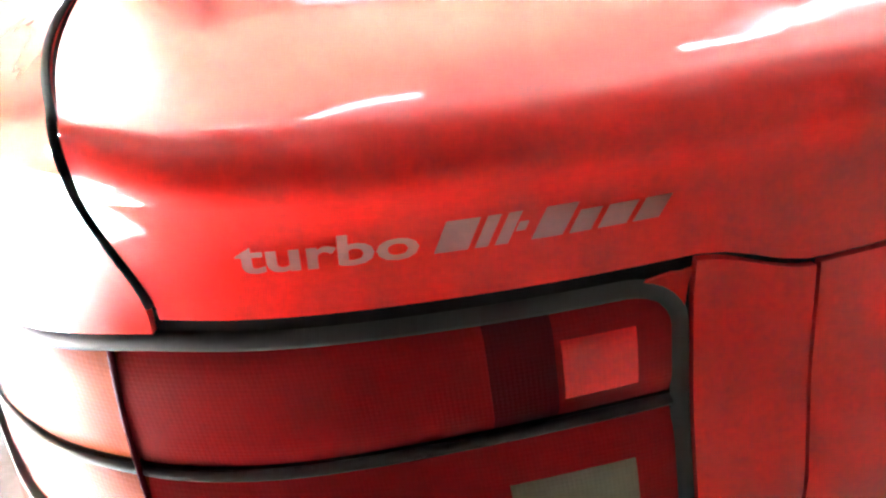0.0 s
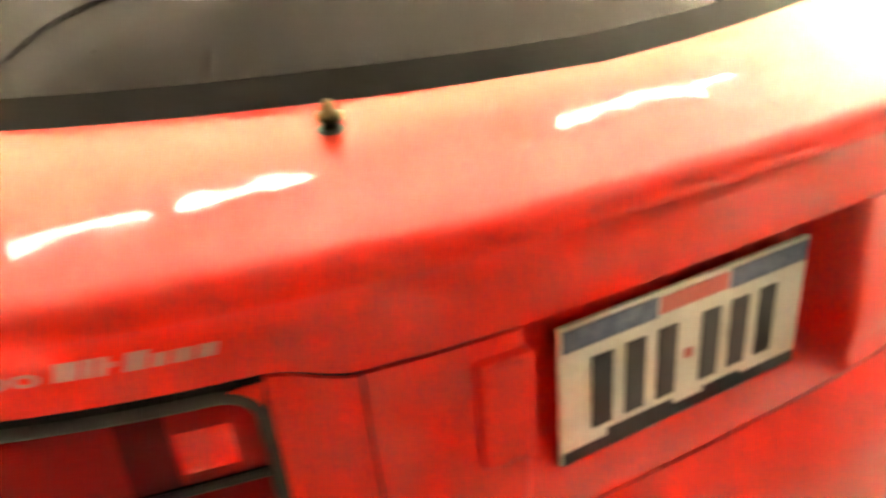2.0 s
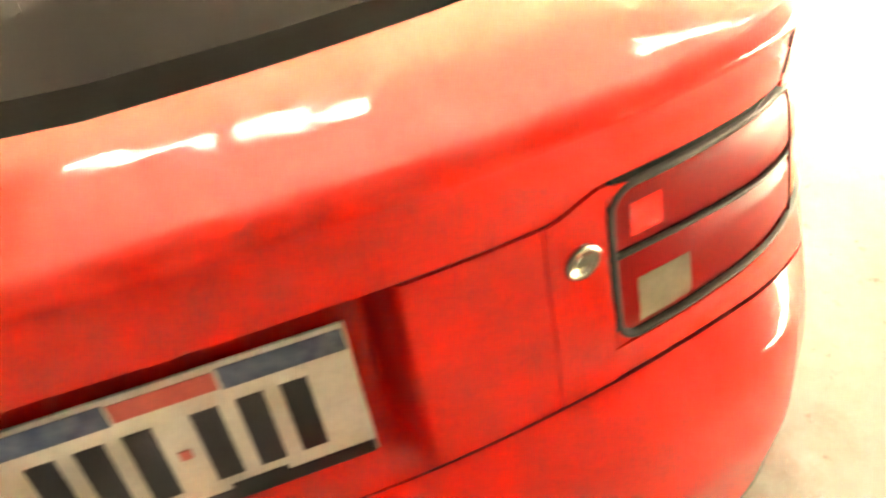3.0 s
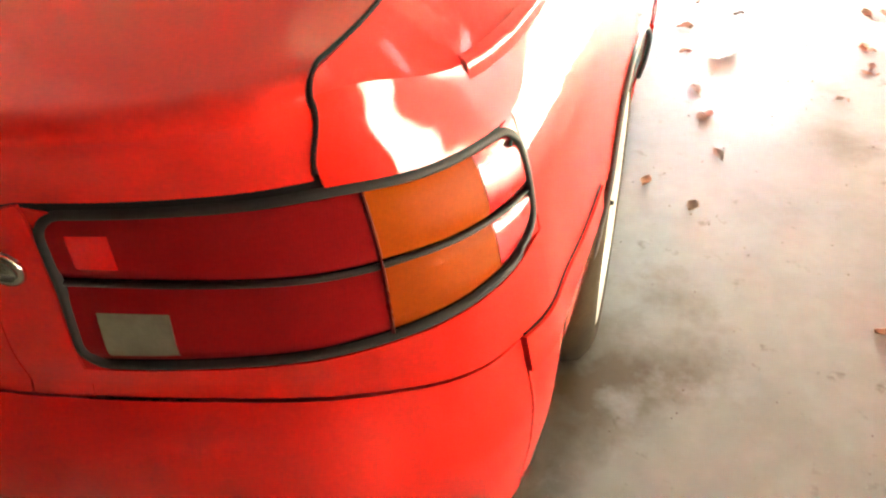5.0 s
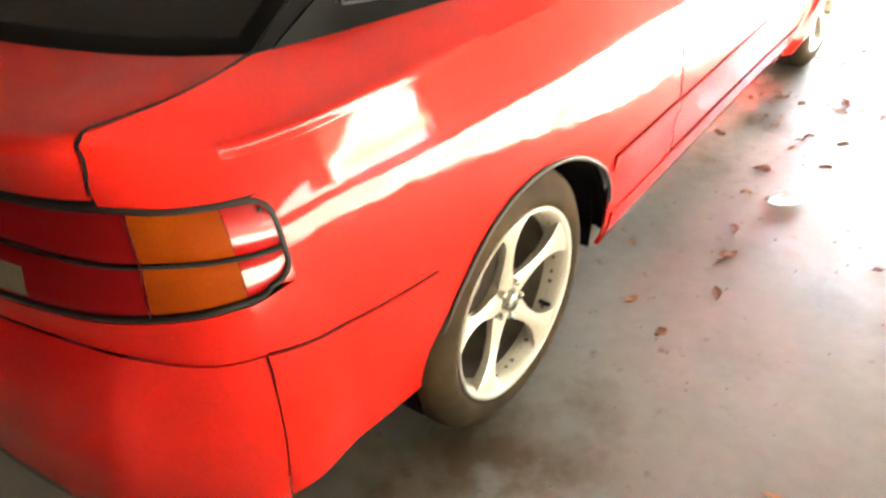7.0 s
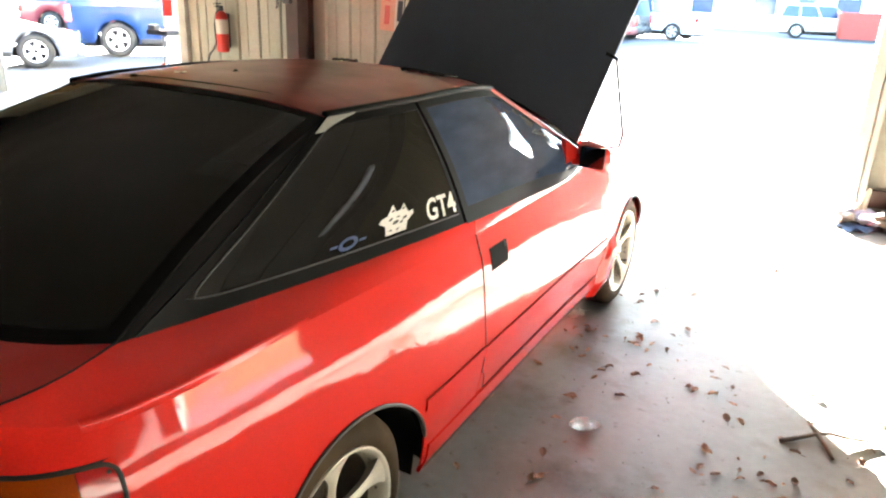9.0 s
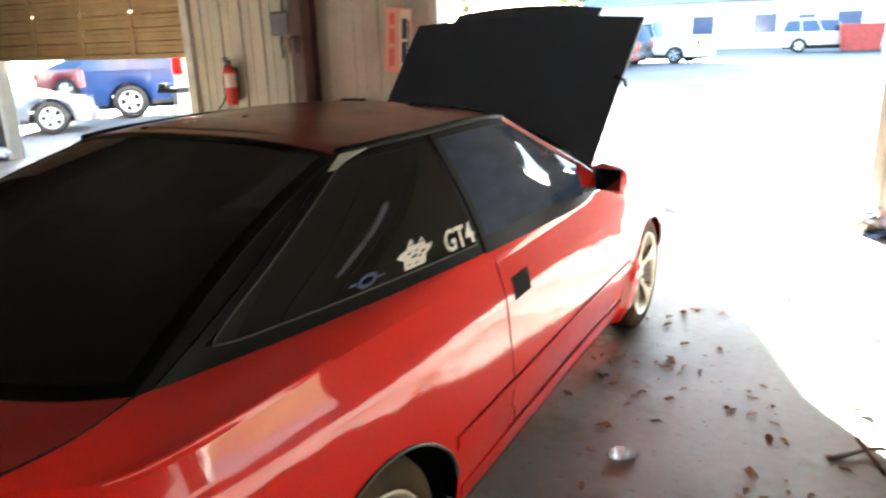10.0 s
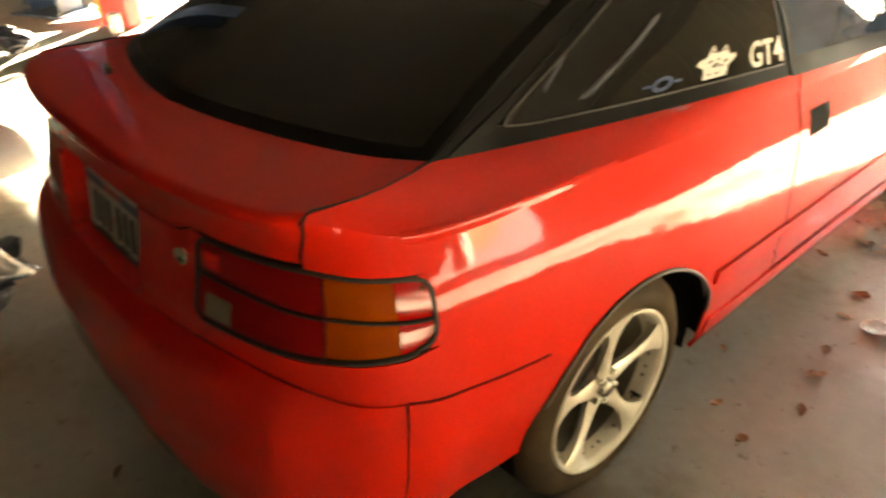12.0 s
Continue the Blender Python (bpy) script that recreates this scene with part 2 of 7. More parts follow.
def wavy(m, scale=5.0, depth=0.003):
    """Faint waves and a dusty gloss in a clear coat, as on hand-finished panels."""
    t, b = m.node_tree, m.node_tree.nodes["Principled BSDF"]
    where, n, relief, span = t.nodes.new("ShaderNodeTexCoord"), t.nodes.new("ShaderNodeTexNoise"), t.nodes.new("ShaderNodeBump"), t.nodes.new("ShaderNodeMapRange")
    n.inputs["Scale"].default_value, n.inputs["Detail"].default_value = scale, 3
    relief.inputs["Strength"].default_value, relief.inputs["Distance"].default_value = 0.8, depth
    span.inputs["To Min"].default_value, span.inputs["To Max"].default_value = 0.02, 0.10
    t.links.new(where.outputs["Object"], n.inputs["Vector"])
    t.links.new(n.outputs["Fac"], relief.inputs["Height"])
    t.links.new(relief.outputs["Normal"], b.inputs["Coat Normal"])
    t.links.new(n.outputs["Fac"], span.inputs["Value"])
    t.links.new(span.outputs["Result"], b.inputs["Coat Roughness"])


wavy(RED)
worn_concrete(CONCRETE)
for m in (LENS_RED, LENS_DEEP, LENS_AMBER, LENS_CLEAR, LENS_BRIGHT):
    prismatic(m)
LOT = surface("bleached_lot_paving", (0.125, 0.124, 0.122), 0.85, dark=(0.09, 0.089, 0.088), scale=0.35, fine=30, wear=0.6, bump=0.2)
METAL_WALL = surface("painted_steel_wall", (0.41, 0.395, 0.30), 0.55, dark=(0.27, 0.25, 0.18), scale=1.6, fine=40, wear=0.6, bump=0.06, depth=0.002)
OUTER_BLUE = surface("blue_grey_outer_skin", (0.055, 0.075, 0.115), 0.6, dark=(0.04, 0.055, 0.085), scale=1.5, fine=40, wear=0.6, bump=0.06, depth=0.002)
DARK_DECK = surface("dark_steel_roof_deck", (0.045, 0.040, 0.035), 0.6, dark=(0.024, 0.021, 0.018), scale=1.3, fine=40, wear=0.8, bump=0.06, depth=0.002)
# Near-black wall colour stands in for a dim interior; it cuts bounced light.
DIM_WALL = surface("dimmed_steel_wall", (0.042, 0.038, 0.032), 0.6, dark=(0.024, 0.021, 0.018), scale=1.3, fine=40, wear=0.8, bump=0.06, depth=0.002)
CEILING = surface("insulated_ceiling", (0.115, 0.112, 0.106), 0.6, dark=(0.08, 0.078, 0.07), scale=1.2, fine=20, wear=0.5, bump=0.15)
STEEL_BROWN = surface("brown_primer_steel", (0.075, 0.042, 0.029), 0.55, dark=(0.045, 0.03, 0.022), scale=4, fine=60, wear=0.7, bump=0.08)
FRAME_PAINT = surface("worn_cream_frame_paint", (0.46, 0.46, 0.40), 0.5, dark=(0.27, 0.25, 0.195), scale=5, fine=80, wear=0.6, bump=0.08)
DOOR_TAN = surface("tan_sectional_door", (0.33, 0.235, 0.115), 0.5, dark=(0.21, 0.135, 0.062), scale=2.5, fine=60, wear=0.6, bump=0.06)


# Mesh helpers
def part(name, bm, mat, parent=None, label=""):
    me = bpy.data.meshes.new(name)
    bm.to_mesh(me)
    bm.free()
    for m in mat if isinstance(mat, (list, tuple)) else (mat,):
        me.materials.append(m)
    ob = new(name, me)
    if parent is not None:
        ob.parent = parent
    if label:
        ob["label"] = label
    return ob


def thing(name, label, category, group="", at=(0, 0, 0), turn=0.0, kind=""):
    ob = new(name)
    ob.empty_display_size = 0.1
    ob.matrix_world = pose(*at, 0, 0, turn)
    return tagged(ob, label, category, group, kind)


def box(bm, x0, x1, y0, y1, z0, z1, bevel=0.0, m=None):
    """A box with softened edges."""
    made = bmesh.ops.create_cube(bm, size=1.0)["verts"]
    bmesh.ops.transform(bm, matrix=Matrix.LocRotScale(((x0 + x1) / 2, (y0 + y1) / 2, (z0 + z1) / 2), None, (abs(x1 - x0), abs(y1 - y0), abs(z1 - z0))), verts=made)
    if bevel:
        edges = list({e for v in made for e in v.link_edges})
        bmesh.ops.bevel(bm, geom=edges, offset=bevel, segments=2, affect="EDGES", profile=0.6)
        made = None
    if m is not None and made:
        bmesh.ops.transform(bm, matrix=m, verts=made)
    return bm


def lathe(bm, rings, axis="z", n=32, at=(0, 0, 0), caps=True):
    """Rings of (radius, height) turned round an axis."""
    spin = {"z": Matrix(), "x": Matrix.Rotation(radians(90), 4, "Y"), "y": Matrix.Rotation(radians(-90), 4, "X")}[axis]
    place = Matrix.Translation(at) @ spin
    rows = [[bm.verts.new(place @ Vector((r * math.cos(a), r * math.sin(a), h))) for a in (2 * math.pi * k / n for k in range(n))] for r, h in rings]
    for a, b in zip(rows, rows[1:]):
        for k in range(n):
            f = bm.faces.new((a[k], a[(k + 1) % n], b[(k + 1) % n], b[k]))
            f.smooth = True
    if caps:
        bm.faces.new(list(reversed(rows[0])))
        bm.faces.new(rows[-1])
    return bm


def tube(bm, points, radius, n=10, taper=None):
    """A round bar along points."""
    pts = [Vector(p) for p in points]
    rows = []
    side = None
    for k, p in enumerate(pts):
        way = (pts[min(k + 1, len(pts) - 1)] - pts[max(k - 1, 0)]).normalized()
        if side is None:
            side = way.orthogonal().normalized()
        side = (side - way * side.dot(way)).normalized()
        up = way.cross(side)
        r = radius if taper is None else radius + (taper - radius) * k / (len(pts) - 1)
        rows.append([bm.verts.new(p + r * (math.cos(a) * side + math.sin(a) * up)) for a in (2 * math.pi * j / n for j in range(n))])
    for a, b in zip(rows, rows[1:]):
        for k in range(n):
            f = bm.faces.new((a[k], a[(k + 1) % n], b[(k + 1) % n], b[k]))
            f.smooth = True
    bm.faces.new(list(reversed(rows[0])))
    bm.faces.new(rows[-1])
    return bm


def sheet(bm, grid, thick=0.0, flip=False):
    """A smooth skin over a grid of points, with thickness to its back and closed rims."""
    rows = [[Vector(p) for p in r] for r in grid]
    nu, nv = len(rows), len(rows[0])
    front = [[bm.verts.new(p) for p in r] for r in rows]
    sides = [front]
    if thick:
        back = []
        for i in range(nu):
            line = []
            for j in range(nv):
                du = rows[min(i + 1, nu - 1)][j] - rows[max(i - 1, 0)][j]
                dv = rows[i][min(j + 1, nv - 1)] - rows[i][max(j - 1, 0)]
                n = du.cross(dv)
                n = n.normalized() if n.length > 1e-12 else Vector((0, 0, 1))
                line.append(bm.verts.new(rows[i][j] + n * (thick if flip else -thick)))
            back.append(line)
        sides.append(back)
    for k, g in enumerate(sides):
        for i in range(nu - 1):
            for j in range(nv - 1):
                loop = (g[i][j], g[i + 1][j], g[i + 1][j + 1], g[i][j + 1])
                f = bm.faces.new(loop if (k == 0) != flip else tuple(reversed(loop)))
                f.smooth = True
    if thick:
        rim = [(i, 0) for i in range(nu)] + [(nu - 1, j) for j in range(1, nv)] + [(i, nv - 1) for i in range(nu - 2, -1, -1)] + [(0, j) for j in range(nv - 2, 0, -1)]
        for (a, b), (c, d) in zip(rim, rim[1:] + rim[:1]):
            loop = [bm.verts.new(v.co) for v in (front[a][b], back[a][b], back[c][d], front[c][d])]
            f = bm.faces.new(loop if not flip else list(reversed(loop)))
            f.smooth = False
    return bm


def along(points, t):
    """A smooth curve through points, at t from 0 to the last point's number."""
    t = min(max(t, 0.0), len(points) - 1.0)
    k = min(int(t), len(points) - 2)
    u = t - k
    p = [np.asarray(points[min(max(k + d, 0), len(points) - 1)], float) for d in (-1, 0, 1, 2)]
    if k == 0:
        p[0] = 2 * p[1] - p[2]
    if k == len(points) - 2:
        p[3] = 2 * p[2] - p[1]
    return 0.5 * (2 * p[1] + (p[2] - p[0]) * u + (2 * p[0] - 5 * p[1] + 4 * p[2] - p[3]) * u * u + (3 * p[1] - p[0] - 3 * p[2] + p[3]) * u**3)


def steps(a, b, n):
    return [a + (b - a) * k / (n - 1) for k in range(n)]


def letters(text, size, shear=0.0, bold=0.022):
    """The flat outline of a word as vertices and faces, from the built-in font."""
    curve = bpy.data.curves.new("word", "FONT")
    curve.body, curve.size, curve.shear, curve.align_x = text, size, shear, "CENTER"
    curve.resolution_u = 3
    curve.offset = bold * size
    ob = bpy.data.objects.new("word", curve)
    scene.collection.objects.link(ob)
    me = bpy.data.meshes.new_from_object(ob)
    got = [v.co.copy() for v in me.vertices], [tuple(p.vertices) for p in me.polygons]
    bpy.data.objects.remove(ob)
    bpy.data.curves.remove(curve)
    bpy.data.meshes.remove(me)
    return got


# The workshop. The front wall runs along x with a slight turn
FRONT = Matrix.Translation((1.86, 5.35, 0)) @ Matrix.Rotation(radians(2.0), 4, "Z")
WALL_H = 4.3
# DOOR_H lies out of view, set low to shorten the sun patch inside.
DOOR_L, DOOR_R, DOOR_H = -3.75, 0.0, 2.0
NEXT_L, NEXT_R, NEXT_H = 6.20, 13.6, 1.9
ROLL_L, ROLL_R, ROLL_BOTTOM = -10.90, -7.10, 1.42


def setting(name, bm, mat, label, category, m=None):
    ob = part(name, bm, mat)
    if m is not None:
        ob.matrix_world = m
    return tagged(ob, label, category, kind="structure")


def ribbed(bm, x0, x1, z0, z1, y=0.0, pitch=0.30, depth=0.022):
    """Steel sheet with trapezoid ribs, facing -y."""
    xs = [x0]
    x = math.ceil(x0 / pitch) * pitch
    prof = [(x0, 0.0)]
    while x + 0.08 < x1:
        if x > x0 + 0.01:
            prof += [(x, 0.0), (x + 0.016, depth), (x + 0.046, depth), (x + 0.062, 0.0), (x + 0.15, 0.0), (x + 0.156, depth * 0.3), (x + 0.172, depth * 0.3), (x + 0.178, 0.0)]
        x += pitch
    prof = sorted(p for p in prof if p[0] < x1 - 0.005) + [(x1, 0.0)]
    a = [bm.verts.new((px, y - d, z0)) for px, d in prof]
    b = [bm.verts.new((px, y - d, z1)) for px, d in prof]
    for k in range(len(prof) - 1):
        bm.faces.new((a[k], a[k + 1], b[k + 1], b[k]))
    return bm


bm = bmesh.new()
box(bm, -13.5, 16.9, -9.0, 5.1, -0.25, 0.0)
setting("floor", bm, CONCRETE, "stained bare concrete workshop floor", "floor")
bm = bmesh.new()
box(bm, -400, 400, -300, 500, -0.6, -0.26)
box(bm, -120, 120, 5.1, 140, -0.27, -0.008)
setting("ground", bm, LOT, "pale sun-bleached paving of the yard", "ground")

# front wall in pieces round its three doorways
for k, (x0, x1, z0, z1) in enumerate(((-13.6, ROLL_L, 0, WALL_H), (ROLL_L, ROLL_R, 3.0, WALL_H), (ROLL_R, DOOR_L, 0, WALL_H), (DOOR_L, DOOR_R, DOOR_H, WALL_H), (DOOR_R, NEXT_L, 0, WALL_H), (NEXT_L, NEXT_R, NEXT_H, WALL_H), (NEXT_R, 14.8, 0, WALL_H))):
    bm = bmesh.new()
    box(bm, x0, x1, 0.02, 0.16, z0, z1)
    ribbed(bm, x0, x1, z0, z1, 0.016)
    setting(f"wall_front_{k + 1}", bm, METAL_WALL, "ribbed cream steel wall cladding", "wall", FRONT)
# Added skin, out of view: mirrors as sky blue in the parked cars.
bm = bmesh.new()
for x0, x1, z0, z1 in ((-13.6, ROLL_L, 0, WALL_H), (ROLL_L, ROLL_R, 3.0, WALL_H), (ROLL_R, DOOR_L, 0, WALL_H), (DOOR_L, DOOR_R, DOOR_H, WALL_H), (DOOR_R, NEXT_L, 0, WALL_H), (NEXT_L, NEXT_R, NEXT_H, WALL_H), (NEXT_R, 14.8, 0, WALL_H)):
    box(bm, x0, x1, 0.165, 0.185, z0, z1)
setting("wall_outer_skin", bm, OUTER_BLUE, "added blue-grey outer skin, unseen, to darken car reflections", "wall", FRONT)
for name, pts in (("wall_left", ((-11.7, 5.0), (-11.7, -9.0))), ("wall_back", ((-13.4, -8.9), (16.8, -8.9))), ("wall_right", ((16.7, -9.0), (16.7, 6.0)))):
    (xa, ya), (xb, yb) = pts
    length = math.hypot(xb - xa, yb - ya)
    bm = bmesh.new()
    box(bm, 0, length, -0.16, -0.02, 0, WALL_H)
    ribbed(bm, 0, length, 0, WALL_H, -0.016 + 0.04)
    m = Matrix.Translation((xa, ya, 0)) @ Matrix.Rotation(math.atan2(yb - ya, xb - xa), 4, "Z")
    setting(name, bm, DIM_WALL, "ribbed steel wall cladding, coloured dark to cut bounced light", "wall", m)
# pale insulated liner over the car's bay; rest coloured dark to cut bounced light
for name, mat, label, x0, x1, y0, y1 in (("ceiling_1", CEILING, "pale ribbed insulation liner over the bay", -1.8, 17.0, 1.2, 5.9), ("ceiling_2", DARK_DECK, "steel roof deck coloured dark to cut bounced light", -13.6, -1.8, -9.1, 5.9), ("ceiling_3", DARK_DECK, "steel roof deck coloured dark to cut bounced light", -1.8, 17.0, -9.1, 1.2)):
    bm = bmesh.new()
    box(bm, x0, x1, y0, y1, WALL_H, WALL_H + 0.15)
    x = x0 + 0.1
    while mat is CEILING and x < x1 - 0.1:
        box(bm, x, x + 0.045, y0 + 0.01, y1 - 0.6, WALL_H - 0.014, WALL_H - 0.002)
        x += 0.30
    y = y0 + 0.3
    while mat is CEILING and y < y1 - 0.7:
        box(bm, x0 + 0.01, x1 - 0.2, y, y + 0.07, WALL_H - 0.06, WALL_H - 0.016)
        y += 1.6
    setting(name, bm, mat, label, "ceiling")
# Fluorescent ceiling fittings
TUBE_LIGHT = glow("fluorescent_tube", (0.95, 0.96, 1.0), 0.014)
FITTING = surface("white_fitting", (0.7, 0.7, 0.66), 0.5, scale=8, fine=80, wear=0.3, bump=0.02)


def strip_light(at, turn=0.0):
    ob = thing("strip_light", "twin-tube fluorescent ceiling fitting, lit", "ceiling light", "ceiling lights", at, turn)
    bm = bmesh.new()
    box(bm, -0.61, 0.61, -0.07, 0.07, 0.0, 0.06, 0.008)
    part("housing", bm, FITTING, ob)
    for y in (-0.045, 0.045):
        bm = bmesh.new()
        lathe(bm, [(0.013, -0.58), (0.016, -0.57), (0.016, 0.57), (0.013, 0.58)], "x", 12, (0, y, -0.022))
        part("tube", bm, TUBE_LIGHT, ob)
    for x in (-0.45, 0.45):
        bm = bmesh.new()
        box(bm, x - 0.008, x + 0.008, -0.008, 0.008, 0.058, 0.245, 0.002)
        part("hanger", bm, FITTING, ob)
    return ob


first = strip_light((-0.85, 4.3, WALL_H - 0.24))
for x, y in ((0.5, 4.3), (4.2, 4.0), (5.5, 4.0)):
    copy_thing(first, pose(x, y, WALL_H - 0.24))
# Half-raised sectional door, with its frame
def front(x, y=0.0, z=0.0):
    return FRONT @ Vector((x, y, z))


bm = bmesh.new()
box(bm, ROLL_L - 0.12, ROLL_L, -0.05, 0.20, 0, 3.0, 0.006)
setting("door_frame_1", bm, FRAME_PAINT, "worn cream steel door jamb", "door frame", FRONT)
bm = bmesh.new()
box(bm, ROLL_R, ROLL_R + 0.10, -0.05, 0.20, 0, 3.0, 0.006)
box(bm, ROLL_R - 0.035, ROLL_R, -0.03, 0.03, 0, 2.98, 0.004)
setting("door_frame_2", bm, FRAME_PAINT, "worn cream steel door jamb with a roller track", "door frame", FRONT)
bm = bmesh.new()
box(bm, DOOR_L - 0.09, DOOR_L, -0.04, 0.22, 0, DOOR_H, 0.006)
setting("door_frame_3", bm, FRAME_PAINT, "cream steel jamb of the open doorway", "door frame", FRONT)
bm = bmesh.new()
box(bm, DOOR_R, DOOR_R + 0.09, -0.05, 0.22, 0, DOOR_H, 0.006)
box(bm, DOOR_R + 0.10, DOOR_R + 0.14, -0.09, -0.05, 0, DOOR_H, 0.004)
setting("door_frame_4", bm, FRAME_PAINT, "cream steel jamb of the open doorway", "door frame", FRONT)
for k, (x0, x1) in enumerate(((NEXT_L - 0.09, NEXT_L), (NEXT_R, NEXT_R + 0.09))):
    bm = bmesh.new()
    box(bm, x0, x1, -0.04, 0.22, 0, NEXT_H, 0.006)
    setting(f"door_frame_{k + 5}", bm, FRAME_PAINT, "cream steel jamb of the next bay's doorway", "door frame", FRONT)
door = tagged(new("door_1"), "tan ribbed sectional door, half raised", "door", kind="structure")
door.matrix_world = FRONT
n_bays = 4
wide_bay = (ROLL_R - ROLL_L) / n_bays
z = ROLL_BOTTOM
for row in range(3):
    for k in range(n_bays):
        bm = bmesh.new()
        x0 = ROLL_L + k * wide_bay
        xs0, xs1 = x0 + 0.035, x0 + wide_bay - 0.035
        prof = [(-0.002, 0.0), (0.03, 0.0)]
        for q in range(3):
            a = 0.03 + 0.16 * q
            prof += [(a + 0.012, 0.018), (a + 0.085, 0.018), (a + 0.092, 0.010), (a + 0.100, 0.018), (a + 0.140, 0.018), (a + 0.155, 0.0)]
        prof += [(0.515, 0.0), (0.536, 0.0)]
        sheet(bm, [[(xx, 0.06 - d, z + h) for h, d in prof] for xx in (xs0, xs1)], 0.01, flip=False)
        for f in bm.faces:
            f.smooth = False
        part("door_panel", bm, DOOR_TAN, door)
    for k in range(n_bays + 1):
        bm = bmesh.new()
        x0 = ROLL_L + k * wide_bay
        box(bm, max(ROLL_L, x0 - 0.04), min(ROLL_R, x0 + 0.04), 0.025, 0.07, z + 0.0, z + 0.53, 0.004)
        part("door_stile", bm, DOOR_TAN, door)
    z += 0.535
bm = bmesh.new()
box(bm, ROLL_L, ROLL_R, 0.028, 0.085, ROLL_BOTTOM - 0.03, ROLL_BOTTOM + 0.03, 0.006)
part("door_bottom_rail", bm, DOOR_TAN, door)
# steel column beside the doorway
bm = bmesh.new()
box(bm, -5.35, -5.20, -0.28, -0.25, 0, WALL_H, 0.003)
box(bm, -5.29, -5.26, -0.25, -0.03, 0, WALL_H)
box(bm, -5.35, -5.20, -0.03, -0.005, 0, WALL_H, 0.003)
setting("column", bm, STEEL_BROWN, "dark red-brown steel column", "column", FRONT)
# The red hatchback: rear axle at y = 0, nose towards +y, right side at +x
PLAN = [(0, -0.766), (0.20, -0.762), (0.36, -0.745), (0.50, -0.717), (0.62, -0.675), (0.70, -0.612), (0.757, -0.512), (0.788, -0.38),
        (0.806, -0.10), (0.826, 0.35), (0.822, 0.90), (0.818, 1.60), (0.824, 2.30), (0.80, 2.90), (0.70, 3.22), (0.40, 3.38), (0, 3.42)]
REAR_PROFILE = [(0.19, 0.02), (0.24, 0.055), (0.33, 0.075), (0.46, 0.085), (0.57, 0.072), (0.605, 0.058), (0.624, 0.034), (0.638, 0.016), (0.69, 0.016), (0.76, 0.0), (0.84, -0.012), (0.90, 0.0), (0.937, 0.022), (1.0, 0.0)]
SIDE_PROFILE = [(0.19, 0.045), (0.25, 0.016), (0.32, 0.006), (0.42, -0.012), (0.50, -0.018), (0.60, -0.010), (0.70, 0.0), (0.76, 0.007), (0.80, 0.017), (0.85, 0.034), (0.89, 0.047), (0.95, 0.066), (1.0, 0.085)]
PLAN_T = np.linspace(0, len(PLAN) - 1, 1601)
PLAN_XY = np.array([along(PLAN, t) for t in PLAN_T])


def shell(bm, grid, thick=0.0, flip=False):
    return sheet(bm, grid, thick, not flip)


def ease(a, b, v):
    k = min(max((v - a) / (b - a), 0.0), 1.0)
    return k * k * (3 - 2 * k)


def t_of_x(x):
    return float(np.interp(x, PLAN_XY[:700, 0], PLAN_T[:700]))


def t_of_y(y):
    return float(np.interp(y, PLAN_XY[300:, 1], PLAN_T[300:]))


def profile(table, z):
    return float(np.interp(z, [a for a, _ in table], [b for _, b in table]))


def smooth_profile(table, z):
    return sum(profile(table, z + d) * w for d, w in ((-0.012, 0.2), (-0.006, 0.2), (0, 0.2), (0.006, 0.2), (0.012, 0.2)))


def bumper_line(t):
    """Height of the gap over the rear bumper."""
    return 0.636 - 0.046 * ease(2.6, 6.2, t)


def skin(t, z, out=0.0, side=1):
    """A point of the car's outer skin: t along the plan's edge, z its height, out of the surface by some metres."""
    x, y = along(PLAN, t)
    rear, flank, nose = 1 - ease(4.6, 7.2, t), ease(2.5, 6.4, t) * (1 - ease(13.5, 16, t)), ease(13, 15, t)
    r = smooth_profile(REAR_PROFILE, z + (0.636 - bumper_line(t)) * (1 - ease(0.645, 0.74, z)))
    r += (float(np.interp(z, (0.19, 0.30, 0.48, 0.72, 0.90), (0.02, 0.06, 0.05, 0.008, 0.0))) - r) * ease(3.9, 5.3, t)
    x -= flank * (smooth_profile(SIDE_PROFILE, z) - out)
    y -= rear * (r + out)
    y += nose * (r * 0.7 + out)
    if 4.4 < t < 7.5:
        x += r * 0.55 * ease(4.4, 5.4, t) * (1 - ease(5.9, 6.9, t))
    return Vector((side * x, y, z))


def warp(t, z):
    """Moves the plan's place sideways near the hatch's corner, so that its shut line runs in an S."""
    a = abs(t)
    k = (a / T_HATCH) ** 5 if a <= T_HATCH else max(0.0, 1 - (a - T_HATCH) / (T_LAMP_END - T_HATCH))
    return math.copysign(a + 0.30 * ease(0.852, 0.925, z) * k, t)


def strip(bm, ts, z_low, z_high, nz=8, out=0.0, thick=0.004, side=1, zs=None):
    """A panel of the skin between two heights, which may vary along it."""
    lo = z_low if callable(z_low) else (lambda t: z_low)
    hi = z_high if callable(z_high) else (lambda t: z_high)
    grid = [[skin(t, lo(t) + (hi(t) - lo(t)) * k, out, side) for k in steps(0, 1, nz)] for t in ts]
    return shell(bm, grid, thick, flip=side > 0)


def both_ways(ts):
    return [-t for t in reversed(ts)] + [t for t in ts if t > 1e-6]


def skin2(t, z, out=0.0):
    return skin(abs(t), z, out, 1 if t >= 0 else -1)


